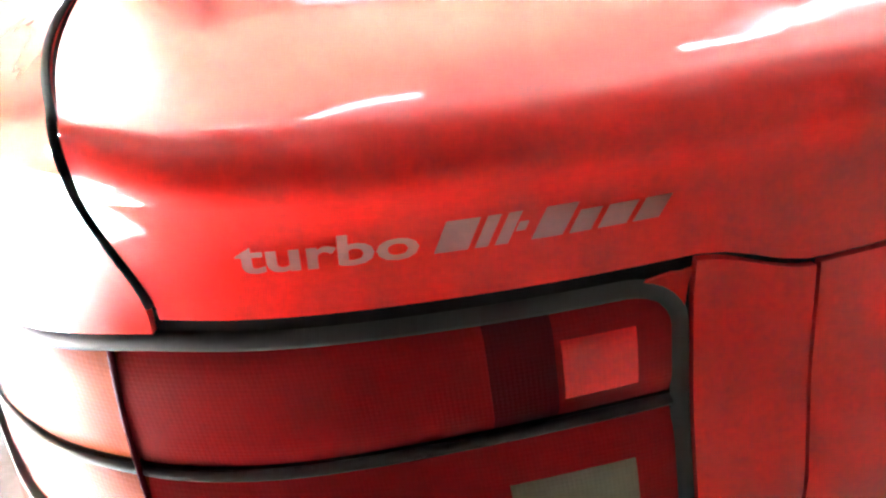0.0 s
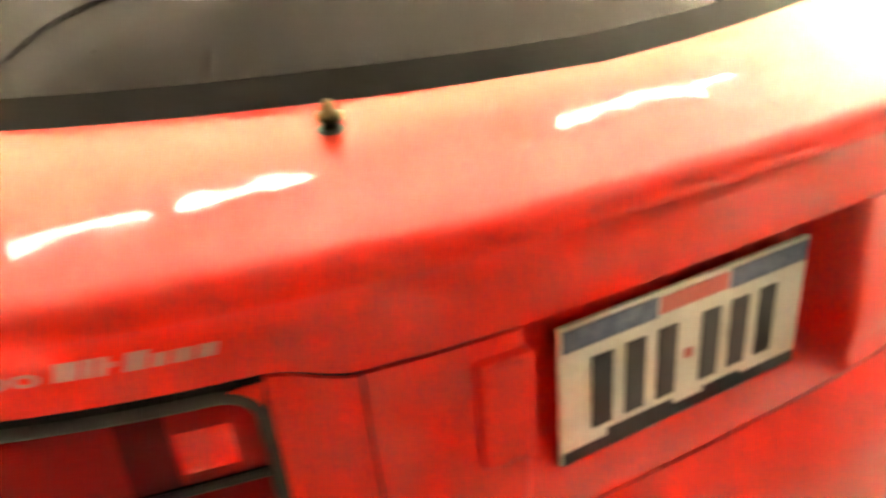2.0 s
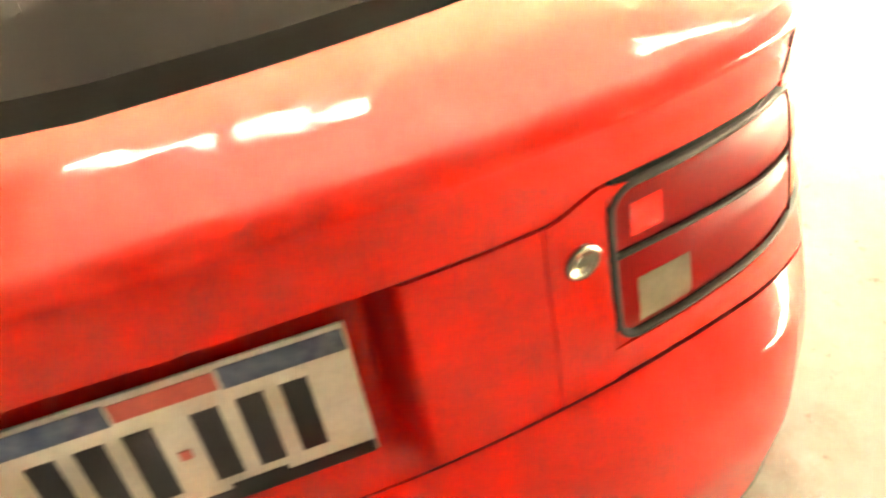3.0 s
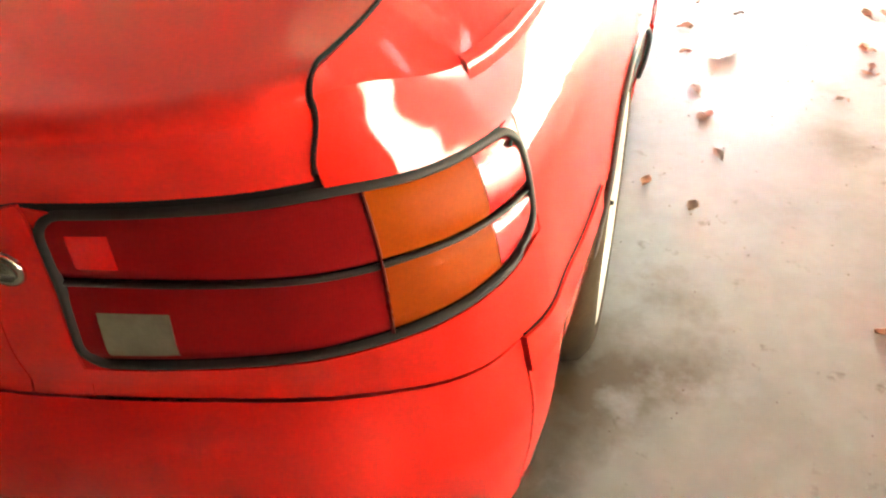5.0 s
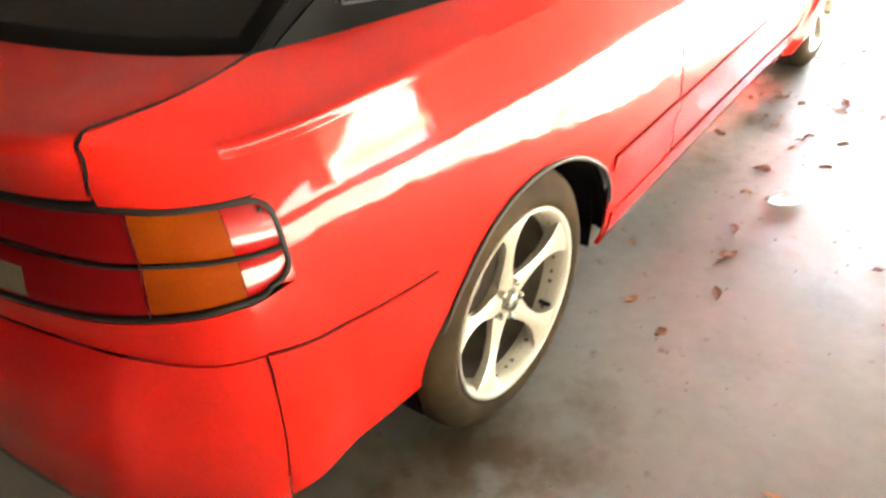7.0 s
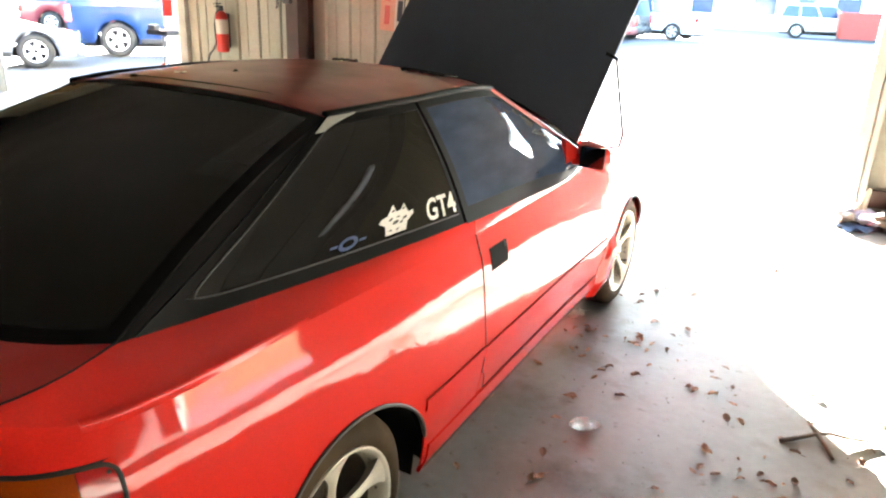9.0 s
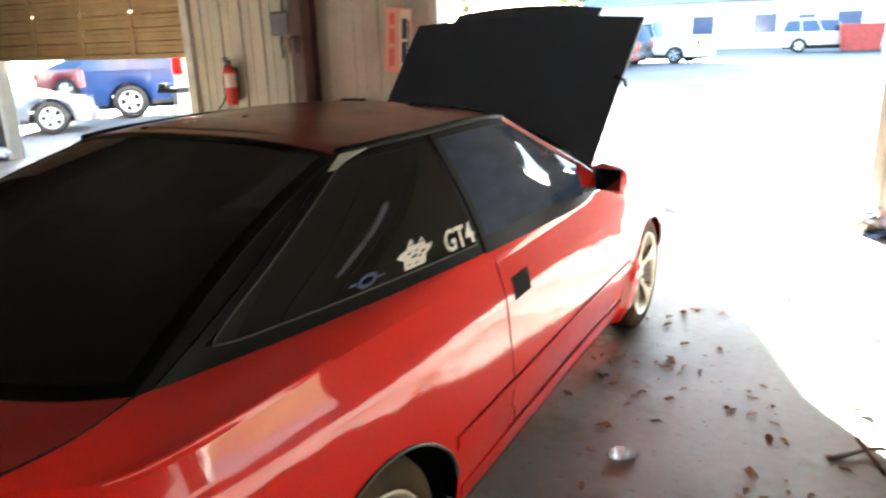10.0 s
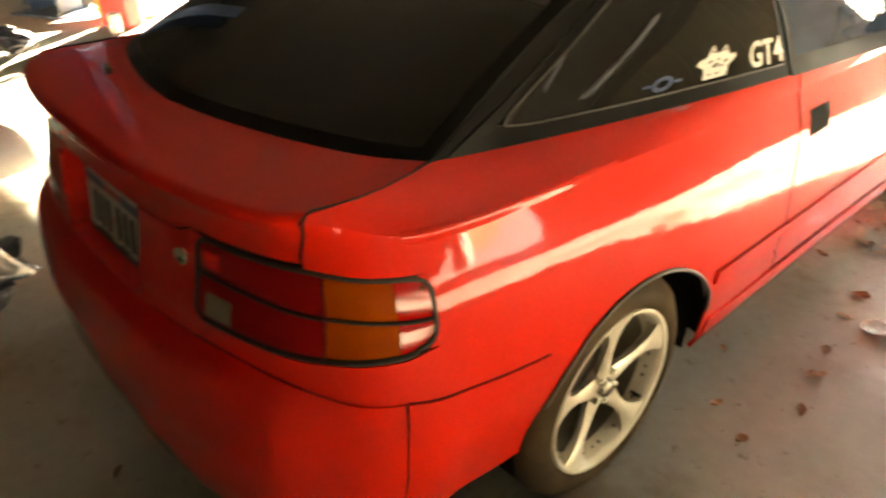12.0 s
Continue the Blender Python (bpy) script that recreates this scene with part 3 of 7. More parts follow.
def wide(bm, ts, z_low, z_high, nz=8, out=0.0, thick=0.004):
    """A panel of the skin across the car's middle, from one side to the other."""
    lo = z_low if callable(z_low) else (lambda t: z_low)
    hi = z_high if callable(z_high) else (lambda t: z_high)
    grid = [[skin2(t, lo(abs(t)) + (hi(abs(t)) - lo(abs(t))) * k, out) for k in steps(0, 1, nz)] for t in both_ways(ts)]
    return shell(bm, grid, thick, flip=True)


T_NOTCH, T_LAMP, T_HATCH, T_SEAM = t_of_x(0.330), t_of_x(0.396), t_of_x(0.640), t_of_x(0.668)
T_SEAM_OUT, T_LAMP_END, T_BUMPER = t_of_y(-0.548), t_of_y(-0.485), t_of_y(-0.545)
T_DOOR, T_DOOR_FRONT, T_NOSE = t_of_y(0.787), t_of_y(2.13), 16.0
WORD_Z = 0.880
WHEEL_R, WHEEL_Y, WHEEL_F = 0.30, 0.032, 2.545
GLASS_BASE = [(0, -0.575, 0.952), (0.17, -0.555, 0.952), (0.36, -0.510, 0.951), (0.52, -0.450, 0.950), (0.622, -0.375, 0.948)]
BELT = [(0.625, -0.372, 0.947), (0.640, -0.235, 0.937), (0.692, 0.05, 0.932), (0.742, 0.38, 0.929), (0.772, 0.72, 0.920), (0.780, 1.16, 0.900), (0.782, 1.62, 0.885), (0.750, 1.96, 0.905)]
ROOF_EDGE = [(0.517, 0.385, 1.255), (0.552, 0.55, 1.262), (0.568, 0.76, 1.264), (0.572, 1.0, 1.266), (0.566, 1.20, 1.258), (0.545, 1.36, 1.238)]


def lamp_low(t):
    return 0.672 + 0.012 * ease(T_SEAM_OUT, T_LAMP_END, t)


def lamp_high(t):
    return 0.842 - 0.022 * ease(T_HATCH, T_LAMP_END, t)


def hatch_low(t):
    return 0.832 + 0.019 * ease(T_NOTCH, T_LAMP, t)


def flank_top(t):
    """Height of the crease where the flank turns into the shoulder."""
    return 0.925 - 0.042 * ease(T_HATCH, T_LAMP_END, t) - 0.018 * ease(t_of_y(0.2), t_of_y(1.2), t)


def shoulder_edge(t):
    """The inner edge of the shoulder: the hatch's shut line, then the foot of the side windows."""
    if t <= t_of_y(-0.372):
        k = (t - T_HATCH) / (t_of_y(-0.372) - T_HATCH)
        a, b = skin(warp(T_HATCH, 0.925), 0.925), Vector(BELT[0])
        a = Vector((a.x, a.y + 0.012, 0.937))
        p = a.lerp(b, k) + Vector((0.014 * math.sin(math.pi * k), 0, 0.0))
        return p
    y = float(np.interp(t, PLAN_T, PLAN_XY[:, 1]))
    ys = np.linspace(0, len(BELT) - 1, 200)
    pts = np.array([along(BELT, u) for u in ys])
    return Vector(along(BELT, float(np.interp(y, pts[:, 1], ys))))


def arch_low(t):
    """Lower edge of the flank, with the wheel arches cut out."""
    y = float(np.interp(t, PLAN_T, PLAN_XY[:, 1]))
    low = 0.285 - 0.075 * ease(0.30, 0.55, y) + 0.0
    for yc in (WHEEL_Y + 0.06, WHEEL_F + 0.02):
        d = y - yc
        if abs(d) < 0.345:
            low = max(low, 0.262 + math.sqrt(0.345**2 - d * d) * 0.985)
    return low


def arch_steps(t0, t1, n):
    """Steps along the flank, closer at the arches' feet."""
    ts = set(steps(t0, t1, n))
    for yc in (WHEEL_Y + 0.06, WHEEL_F + 0.02):
        for d in (0.3449, 0.342, 0.335, 0.325, 0.31, 0.29):
            for s in (-1, 1):
                t = t_of_y(yc + s * d)
                if t0 < t < t1:
                    ts.add(t)
        for s in (-1, 1):
            t = t_of_y(yc + s * 0.3465)
            if t0 < t < t1:
                ts.add(t)
    return sorted(ts)


def build_car():
    car = thing("car", "red three-door hatchback coupe with a raised black bonnet, parked indoors", "car")

    # Inner body that closes the gaps
    bm = bmesh.new()
    ts = steps(0, T_NOSE, 90)
    grid = [[skin2(t, z, -0.05 - 0.045 * (1 - ease(1.2, 2.2, abs(t)))) for z in ((0.24, 0.4, 0.6, 0.66, 0.80, 0.90) if abs(t) < T_DOOR_FRONT + 0.1 else (0.24, 0.4, 0.5, 0.55, 0.60, 0.64))] for t in both_ways(ts)]
    shell(bm, grid, 0, flip=True)
    bm.faces.ensure_lookup_table()
    for f in list(bm.faces):
        c = f.calc_center_median()
        for yc in (WHEEL_Y + 0.05, WHEEL_F):
            if abs(c.x) > 0.6 and abs(c.y - yc) < 0.40 and c.z < 0.66:
                bm.faces.remove(f)
                break
    inner = part("inner_body", bm, DARK, car, "dark inner body shell")
    bm = bmesh.new()
    box(bm, -0.60, 0.60, -0.62, 3.2, 0.22, 0.26, 0.01)
    box(bm, -0.58, 0.58, -0.34, 2.0, 0.26, 0.30, 0.01)
    box(bm, -0.62, 0.62, -0.40, -0.34, 0.3, 0.9, 0.0)
    part("underbody", bm, DARK, car)
    for s in (-1, 1):
        for yc in (WHEEL_Y + 0.06, WHEEL_F + 0.02):
            bm = bmesh.new()
            grid = [[(s * x, yc + 0.36 * math.cos(a), 0.27 + 0.36 * math.sin(a)) for x in (0.45, 0.6, 0.70, 0.775)] for a in steps(math.radians(-12), math.radians(192), 24)]
            shell(bm, grid, 0.006, flip=s > 0)
            part("wheel_well", bm, DARK, car, "black wheel well liner")

    # Rear bumper
    bm = bmesh.new()
    ts = steps(0, T_BUMPER, 60)
    wide(bm, ts, lambda t: 0.20 + 0.045 * (1 - ease(2.5, 5.5, t)) + 0.06 * ease(T_BUMPER - 1.4, T_BUMPER, t), lambda t: bumper_line(t) - 0.0012, 24, 0.0, 0.02)
    part("rear_bumper", bm, RED, car, "body-coloured plastic rear bumper")
    bm = bmesh.new()
    lathe(bm, [(0.022, 0), (0.026, 0.004), (0.026, 0.22), (0.022, 0.226), (0.021, 0.1)], "y", 20, (0.44, -0.79, 0.195))
    part("exhaust_tip", bm, TRIM, car, "short dull exhaust tip under the bumper")

    # Middle of the tail: panel with plate recess, between the lamps
    def recess(x, z):
        return -0.060 * (1 - ease(0.172, 0.205, abs(x + 0.004))) * ease(0.641, 0.652, z)

    bm = bmesh.new()
    ts = sorted(set(steps(0, T_NOTCH - 0.007, 26) + [t_of_x(x) for x in (0.16, 0.165, 0.172, 0.178, 0.184, 0.19, 0.196, 0.202, 0.208, 0.217)]))
    grid = [[skin2(t, z, recess(math.copysign(PLAN_XY[int(round(abs(t) * 100))][0], t), z)) for z in steps(0.6365, 0.8285, 14)] for t in both_ways(ts)]
    shell(bm, grid, 0.004, flip=True)
    part("tail_panel", bm, RED, car, "red tail panel with a recess for the plate")
    for s in (-1, 1):
        bm = bmesh.new()
        strip(bm, steps(T_NOTCH + 0.007, T_LAMP - 0.015, 10), 0.6365, lambda t: hatch_low(t) - 0.0045, 14, 0.0, 0.004, s)
        part("tail_panel_end", bm, RED, car)
    for s, name in ((1, "boot_lock"),):
        bm = bmesh.new()
        p = skin(t_of_x(0.362), 0.787, 0.003)
        lathe(bm, [(0.001, 0.0), (0.017, 0.0), (0.0185, 0.003), (0.0175, 0.006), (0.012, 0.006), (0.011, 0.003), (0.001, 0.003)], "y", 24, (0, 0, 0), False)
        bmesh.ops.transform(bm, matrix=Matrix.Translation(p) @ Matrix.Rotation(radians(10), 4, "Z") @ Matrix.Rotation(radians(180), 4, "Z"), verts=bm.verts)
        part(name, bm, CHROME, car, "round chrome boot lock")

    bm = bmesh.new()
    box(bm, -0.024, 0.024, -0.010, 0.010, -0.050, 0.050, 0.007)
    ob = part("plate_pad", bm, RED, car, "raised red pad beside the plate")
    ob.matrix_local = Matrix.Translation(skin(t_of_x(0.225), 0.764, 0.0, -1)) @ Matrix.Rotation(radians(-4), 4, "Z") @ Matrix.Rotation(radians(-10), 4, "X")

    # Number plate
    plate = part("number_plate", box(bmesh.new(), -0.1525, 0.1525, -0.002, 0.002, -0.0765, 0.0765, 0.0015), PLATE_WHITE, car, "white car number plate, worn")
    plate.matrix_local = pose(-0.001, -0.737, 0.716, -7, 0, 0)
    for x0, x1, z0, z1, mat, name in ((-0.150, -0.045, 0.050, 0.072, INK_BLUE, "plate_band"), (0.045, 0.150, 0.050, 0.072, INK_BLUE, "plate_band"), (-0.150, 0.150, -0.074, -0.058, INK, "plate_band"),
                                      (-0.10, -0.02, -0.060, -0.050, INK, "plate_band"), (0.02, 0.07, -0.058, -0.052, INK, "plate_band")):
        bm = box(bmesh.new(), x0, x1, -0.0036, -0.0028, z0, z1, 0.0)
        part(name, bm, mat, plate)
    x = -0.122
    for w in (0.031, 0.031, 0.031, 0.010, 0.031, 0.031, 0.031):
        bm = bmesh.new()
        if w > 0.02:
            box(bm, x + 0.004, x + w - 0.004, -0.0040, -0.0028, -0.042, 0.036, 0.0)
        else:
            box(bm, x, x + w, -0.0040, -0.0028, -0.008, 0.002, 0.0)
        part("plate_bar", bm, INK if w > 0.02 else INK_RED, plate)
        x += w + 0.0068
    part("plate_band", box(bmesh.new(), -0.042, 0.042, -0.0036, -0.0028, 0.052, 0.070, 0.0), INK_RED, plate)

    # Tail lamps
    for s in (-1, 1):
        lamp = part("tail_lamp", strip(bmesh.new(), steps(T_LAMP, T_LAMP_END, 40), lambda t: lamp_low(t), lambda t: lamp_high(t), 8, -0.016, 0.01, s), DARK, car, "wrap-round tail lamp with red and amber lenses")
        mid = 0.757

        def divide(t):
            return mid + 0.009 - 0.012 * ease(T_LAMP, T_SEAM, t) - 0.018 * ease(T_SEAM, T_LAMP_END, t)

        def lens(name, mat, a, b, lo, hi, out=-0.0022, label="", n=10):
            ts = steps(a, b, n)
            bm2 = bmesh.new()
            grid = [[skin(t, lo(t) + (hi(t) - lo(t)) * k, out - 0.004 * (abs(2 * k - 1) ** 6), s) for k in steps(0, 1, 9)] for t in ts]
            shell(bm2, grid, 0.006, flip=s > 0)
            return part(name, bm2, mat, lamp, label)

        up0, up1 = (lambda t: divide(t) + 0.0045), (lambda t: lamp_high(t) - 0.012)
        lo0, lo1 = (lambda t: lamp_low(t) + 0.010), (lambda t: divide(t) - 0.0045)
        inset = T_LAMP + 0.05
        t_a, t_b, t_c = t_of_x(0.428), t_of_x(0.460), t_of_x(0.492)
        if s < 0:
            lens("stop_lens", LENS_DEEP, t_b, t_c, up0, up1, n=6)
            lens("stop_lens", LENS_RED, t_c, T_SEAM - 0.015, up0, up1, n=16)
        else:
            lens("stop_lens", LENS_RED, t_b, T_SEAM - 0.015, up0, up1, n=18)
        lens("stop_lens", LENS_RED, inset, t_b, up0, up1, n=8)
        lens("reflector", LENS_BRIGHT, t_a - 0.05, t_b - 0.02, lambda t: divide(t) + 0.012, lambda t: lamp_high(t) - 0.022, -0.0012, "bright red square reflector", 5)
        lens("tail_lens", LENS_RED, inset, T_SEAM - 0.015, lo0, lo1, n=20)
        lens("reversing_lens", LENS_CLEAR, t_of_x(0.425), t_of_x(0.49), lambda t: lamp_low(t) + 0.014, lambda t: divide(t) - 0.022, -0.0012, "clouded clear reversing lens", 6)
        lens("indicator_lens", LENS_AMBER, T_SEAM + 0.015, T_SEAM_OUT, up0, up1, label="amber indicator lens", n=12)
        lens("indicator_lens", LENS_AMBER, T_SEAM + 0.015, T_SEAM_OUT, lo0, lo1, label="amber indicator lens", n=12)
        
        def rounding(t):
            k = max(0.0, (t - (T_LAMP_END - 0.29)) / 0.27)
            return 0.030 * (1 - math.sqrt(max(0.0, 1 - min(1.0, k) ** 2)))

        lens("side_marker", LENS_MARKER, T_SEAM_OUT + 0.01, T_LAMP_END - 0.05, up0, lambda t: up1(t) - rounding(t), label="red side marker lens", n=12)
        lens("side_marker", LENS_MARKER, T_SEAM_OUT + 0.01, T_LAMP_END - 0.05, lambda t: lo0(t) + rounding(t), lo1, label="red side marker lens", n=12)
        # rubber frame round the lamp, a loop with rounded corners
        t0, t1 = T_LAMP + 0.02, T_LAMP_END - 0.01
        corners = []

        def bend(tc, zc, rt, rz, a0):
            """A quarter turn of the loop round (tc, zc), from the angle a0 on, clockwise."""
            arc = [(tc + rt * math.cos(a0 - math.pi / 2 * k), zc + rz * math.sin(a0 - math.pi / 2 * k)) for k in steps(0, 1, 8)]
            corners.append((arc, tc + rt * (math.cos(a0) + math.cos(a0 - math.pi / 2)), zc + rz * (math.sin(a0) + math.sin(a0 - math.pi / 2))))
            return arc

        loop = [(t, lamp_high(t) - 0.005) for t in steps(t0 + 0.24, t1 - 0.34, 30)]
        loop += bend(t1 - 0.28, lamp_high(t1) - 0.038, 0.28, 0.033, math.pi / 2)
        loop += [(t1, z) for z in steps(lamp_high(t1) - 0.045, lamp_low(t1) + 0.045, 6)]
        loop += bend(t1 - 0.28, lamp_low(t1) + 0.038, 0.28, 0.033, 0.0)
        loop += [(t, lamp_low(t) + 0.005) for t in steps(t1 - 0.34, t0 + 0.24, 30)]
        loop += bend(t0 + 0.2, lamp_low(t0) + 0.030, 0.2, 0.025, -math.pi / 2)
        loop += [(t0, z) for z in steps(lamp_low(t0) + 0.034, lamp_high(t0) - 0.034, 5)]
        loop += bend(t0 + 0.2, lamp_high(t0) - 0.030, 0.2, 0.025, math.pi)
        for arc, tc, zc in corners:
            tc += 0.02 if tc > T_SEAM else -0.03
            zc += 0.006 if zc > 0.76 else -0.006
            bm = sheet(bmesh.new(), [[skin(tc + (t - tc) * k, zc + (z - zc) * k, -0.0012, s) for k in steps(0, 1, 4)] for t, z in arc], 0.002, flip=s > 0)
            part("lamp_corner", bm, RED, lamp, "red body corner beside the lamp")
        bm = bmesh.new()
        grid = []
        count = len(loop)
        for k in range(count + 1):
            (ta, za), (tb, zb) = loop[(k - 1) % count], loop[(k + 1) % count]
            t, z = loop[k % count]
            scale = (skin(t + 0.02, z) - skin(t - 0.02, z)).length / 0.04
            du, dv = (tb - ta) * scale, zb - za
            ln = math.hypot(du, dv) or 1.0
            nu, nv = dv / ln, -du / ln
            grid.append([skin(t + nu * w / scale, z + nv * w, o, s) for w, o in ((0.0050, -0.004), (0.0042, 0.0003), (0.0015, 0.0010), (-0.0027, 0.0004), (-0.0048, -0.004))])
        sheet(bm, grid, 0.0, flip=s > 0)
        part("lamp_seal", bm, RUBBER, lamp, "grey rubber lamp surround")
        bm = strip(bmesh.new(), steps(T_LAMP + 0.03, T_HATCH + 0.02, 24), lambda t: lamp_high(t) - 0.004, lambda t: hatch_low(t) + 0.003, 3, -0.003, 0.004, s)
        part("lamp_gap", bm, DARK, lamp, "dark gap under the hatch edge")
        bm = bmesh.new()
        tube(bm, [skin(t, divide(t), -0.0045, s) for t in steps(T_LAMP + 0.03, T_LAMP_END - 0.03, 40)], 0.0030, 8)
        part("lamp_divider", bm, RUBBER, lamp)
        bm = bmesh.new()
        tube(bm, [skin(T_SEAM, z, -0.002, s) for z in steps(lamp_low(T_SEAM) + 0.008, lamp_high(T_SEAM) - 0.008, 8)], 0.0018, 6)
        part("lamp_divider", bm, LENS_DEEP, lamp)
        bm = bmesh.new()
        lathe(bm, [(0.001, 0), (0.004, 0), (0.0035, 0.002), (0.001, 0.002)], "x", 12)
        bmesh.ops.transform(bm, matrix=Matrix.Translation(skin(T_LAMP_END - 0.16, 0.798, -0.001, s)) @ Matrix.Rotation(radians(0 if s > 0 else 180), 4, "Z"), verts=bm.verts)
        part("lamp_screw", bm, RUBBER, lamp)

    # Hatch: lower face, rounded lip and deck up to the glass
    def hatch_column(t):
        a = abs(t)
        lo = hatch_low(a)
        pts = [skin2(warp(t, z), z) for z in steps(lo, 0.922, 12)]
        lip = skin2(warp(t, 0.922), 0.922)
        g = Vector(along(GLASS_BASE, 4 * min(1, a / T_HATCH)))
        g.x = math.copysign(abs(g.x), t)
        if a < 1e-9:
            g.x = 0
        edge = Vector((lip.x, lip.y + 0.022, 0.941))
        for k in steps(0, 1, 7)[1:]:
            b = math.pi / 2 * k
            pts.append(Vector((lip.x, lip.y + 0.022 * (1 - math.cos(b)), 0.922 + 0.019 * math.sin(b))))
        for k in steps(0, 1, 14)[1:]:
            p = edge.lerp(g, k)
            if a >= T_HATCH - 0.2:
                p.x += math.copysign(0.014 * math.sin(math.pi * k) * (1 - (T_HATCH - a) / 0.2), t)
            p.z += (0.0015 - 0.0055 * ease(T_HATCH - 1.1, T_HATCH - 0.4, a)) * math.sin(math.pi * k)
            pts.append(p)
        return pts

    bm = bmesh.new()
    ts = steps(0, T_HATCH - 0.03, 44)
    shell(bm, [hatch_column(t) for t in both_ways(ts)], 0.006, flip=True)
    hatch = part("hatch_lid", bm, RED, car, "red hatch lid with a rounded lip")
    for s in (-1, 1):
        seam = [p + Vector((0, 0, 0.0012)) for p in hatch_column(s * (T_HATCH + 0.004))[1:]]
        part("shut_line", tube(bmesh.new(), seam, 0.0022, 6), DARK, hatch, "dark gap between hatch and quarter panel")
    bm = bmesh.new()
    base = Vector((-0.284, -0.592, 0.942))
    lathe(bm, [(0.019, 0), (0.017, 0.005), (0.009, 0.009)], "z", 16, base)
    jet = part("washer_jet", bm, RUBBER, car, "bare washer nozzle on a black grommet")
    bm = lathe(bmesh.new(), [(0.006, 0.008), (0.006, 0.015), (0.010, 0.016), (0.010, 0.021), (0.006, 0.022), (0.005, 0.028), (0.002, 0.032)], "z", 14, base)
    part("brass_nut", bm, BRASS, jet, "tarnished brass nut")
    # lettering on the hatch
    word = thing_words(car)

    # Quarters, doors and front wings
    for s in (-1, 1):
        def shoulder(bm, ts, nz=9):
            grid = []
            for t in ts:
                a, b = skin(warp(t, flank_top(t)), flank_top(t), 0, 1), shoulder_edge(t)
                w = (b - a).length
                col = []
                for k in steps(0, 1, nz):
                    p = a.lerp(b, k)
                    p.z += w * math.sin(math.pi * k) * (0.03 + 0.09 * ease(t_of_y(0.0), t_of_y(0.30), t))
                    col.append(Vector((s * p.x, p.y, p.z)))
                grid.append(col)
            shell(bm, grid, 0.004, flip=s > 0)

        bm = bmesh.new()
        ts = steps(T_HATCH + 0.03, T_LAMP_END, 26)
        shell(bm, [[skin(warp(t, z), z, 0, s) for z in steps(lamp_high(t), flank_top(t), 12)] for t in ts], 0.004, flip=s > 0)
        strip(bm, steps(T_NOTCH + 0.02, T_LAMP_END, 50), lambda t: bumper_line(t) + 0.002, lambda t: lamp_low(t), 5, 0, 0.004, s)
        ts_low = sorted(set([T_LAMP_END] + arch_steps(T_LAMP_END, T_DOOR - 0.004, 80)))
        strip(bm, ts_low, arch_low, flank_top, 26, 0, 0.004, s)
        strip(bm, steps(T_BUMPER + 0.02, T_LAMP_END, 8), lambda t: arch_low(t), lambda t: bumper_line(t) + 0.004, 12, 0, 0.004, s)
        shoulder(bm, sorted(set(steps(T_HATCH + 0.03, T_DOOR - 0.004, 70))))
        part("rear_quarter", bm, RED, car, "red rear quarter panel with wheel arch")
        bm = bmesh.new()
        strip(bm, steps(T_DOOR + 0.004, T_DOOR_FRONT - 0.003, 40), 0.316, flank_top, 24, 0, 0.004, s)
        shoulder(bm, steps(T_DOOR + 0.004, T_DOOR_FRONT - 0.003, 40))
        door = part("door", bm, RED, car, "red door panel")
        seam = [skin(T_DOOR, z, 0.0006, s) for z in steps(0.40, flank_top(T_DOOR), 14)]
        foot = [skin(t_of_y(0.787 + 0.055 * math.sin(k) - 0.01), 0.40 - 0.085 * (1 - math.cos(k)) / 1.0, 0.0006, s) for k in steps(0.2, math.pi / 2, 7)]
        part("shut_line", tube(bmesh.new(), list(reversed(seam)) + foot + [skin(t, 0.3125, 0.0008, s) for t in steps(t_of_y(0.87), T_DOOR_FRONT, 24)], 0.0022, 6), DARK, door, "dark gap round the door")
        bm = bmesh.new()
        strip(bm, steps(t_of_y(0.46), t_of_y(2.16), 40), 0.195, 0.308, 8, 0.006, 0.012, s)
        part("side_skirt", bm, RED, car)
        bm = bmesh.new()
        tsf = arch_steps(T_DOOR_FRONT + 0.003, t_of_y(3.0), 60)
        strip(bm, tsf, lambda t: max(arch_low(t), 0.23), lambda t: 0.90 - 0.14 * ease(T_DOOR_FRONT, t_of_y(3.1), t), 18, 0, 0.004, s)
        part("front_wing", bm, RED, car, "red front wing with wheel arch")
        part("shut_line", tube(bmesh.new(), [skin(T_DOOR_FRONT, z, 0.0006, s) for z in steps(0.316, 0.885, 20)], 0.0022, 6), DARK, door, "dark gap between door and wing")
        # lower wing flared out ahead of its diagonal notch
        bm = bmesh.new()
        grid = []
        for z in steps(0.195, 0.470, 14):
            y0 = 2.045 + 0.36 * (z - 0.195)
            y1 = WHEEL_F + 0.02 - math.sqrt(0.342**2 - max(0.0, z - 0.262) ** 2)
            grid.append([skin(t_of_y(y0 + (y1 - y0) * k), z, 0.002 + 0.034 * ease(0.0, 0.30, k) * (1 - ease(0.40, 0.475, z)), s) for k in steps(0, 1, 16)])
        shell(bm, grid, 0.006, flip=s < 0)
        part("wing_flare", bm, RED, car)
        # raised rubbing strips and arch lips
        for a, b, z0, z1 in ((t_of_y(0.40), T_DOOR - 0.004, 0.462, 0.498), (T_DOOR + 0.004, T_DOOR_FRONT - 0.003, 0.455, 0.494), (T_BUMPER + 0.03, t_of_y(-0.225), 0.0, 0.0)):
            bm = bmesh.new()
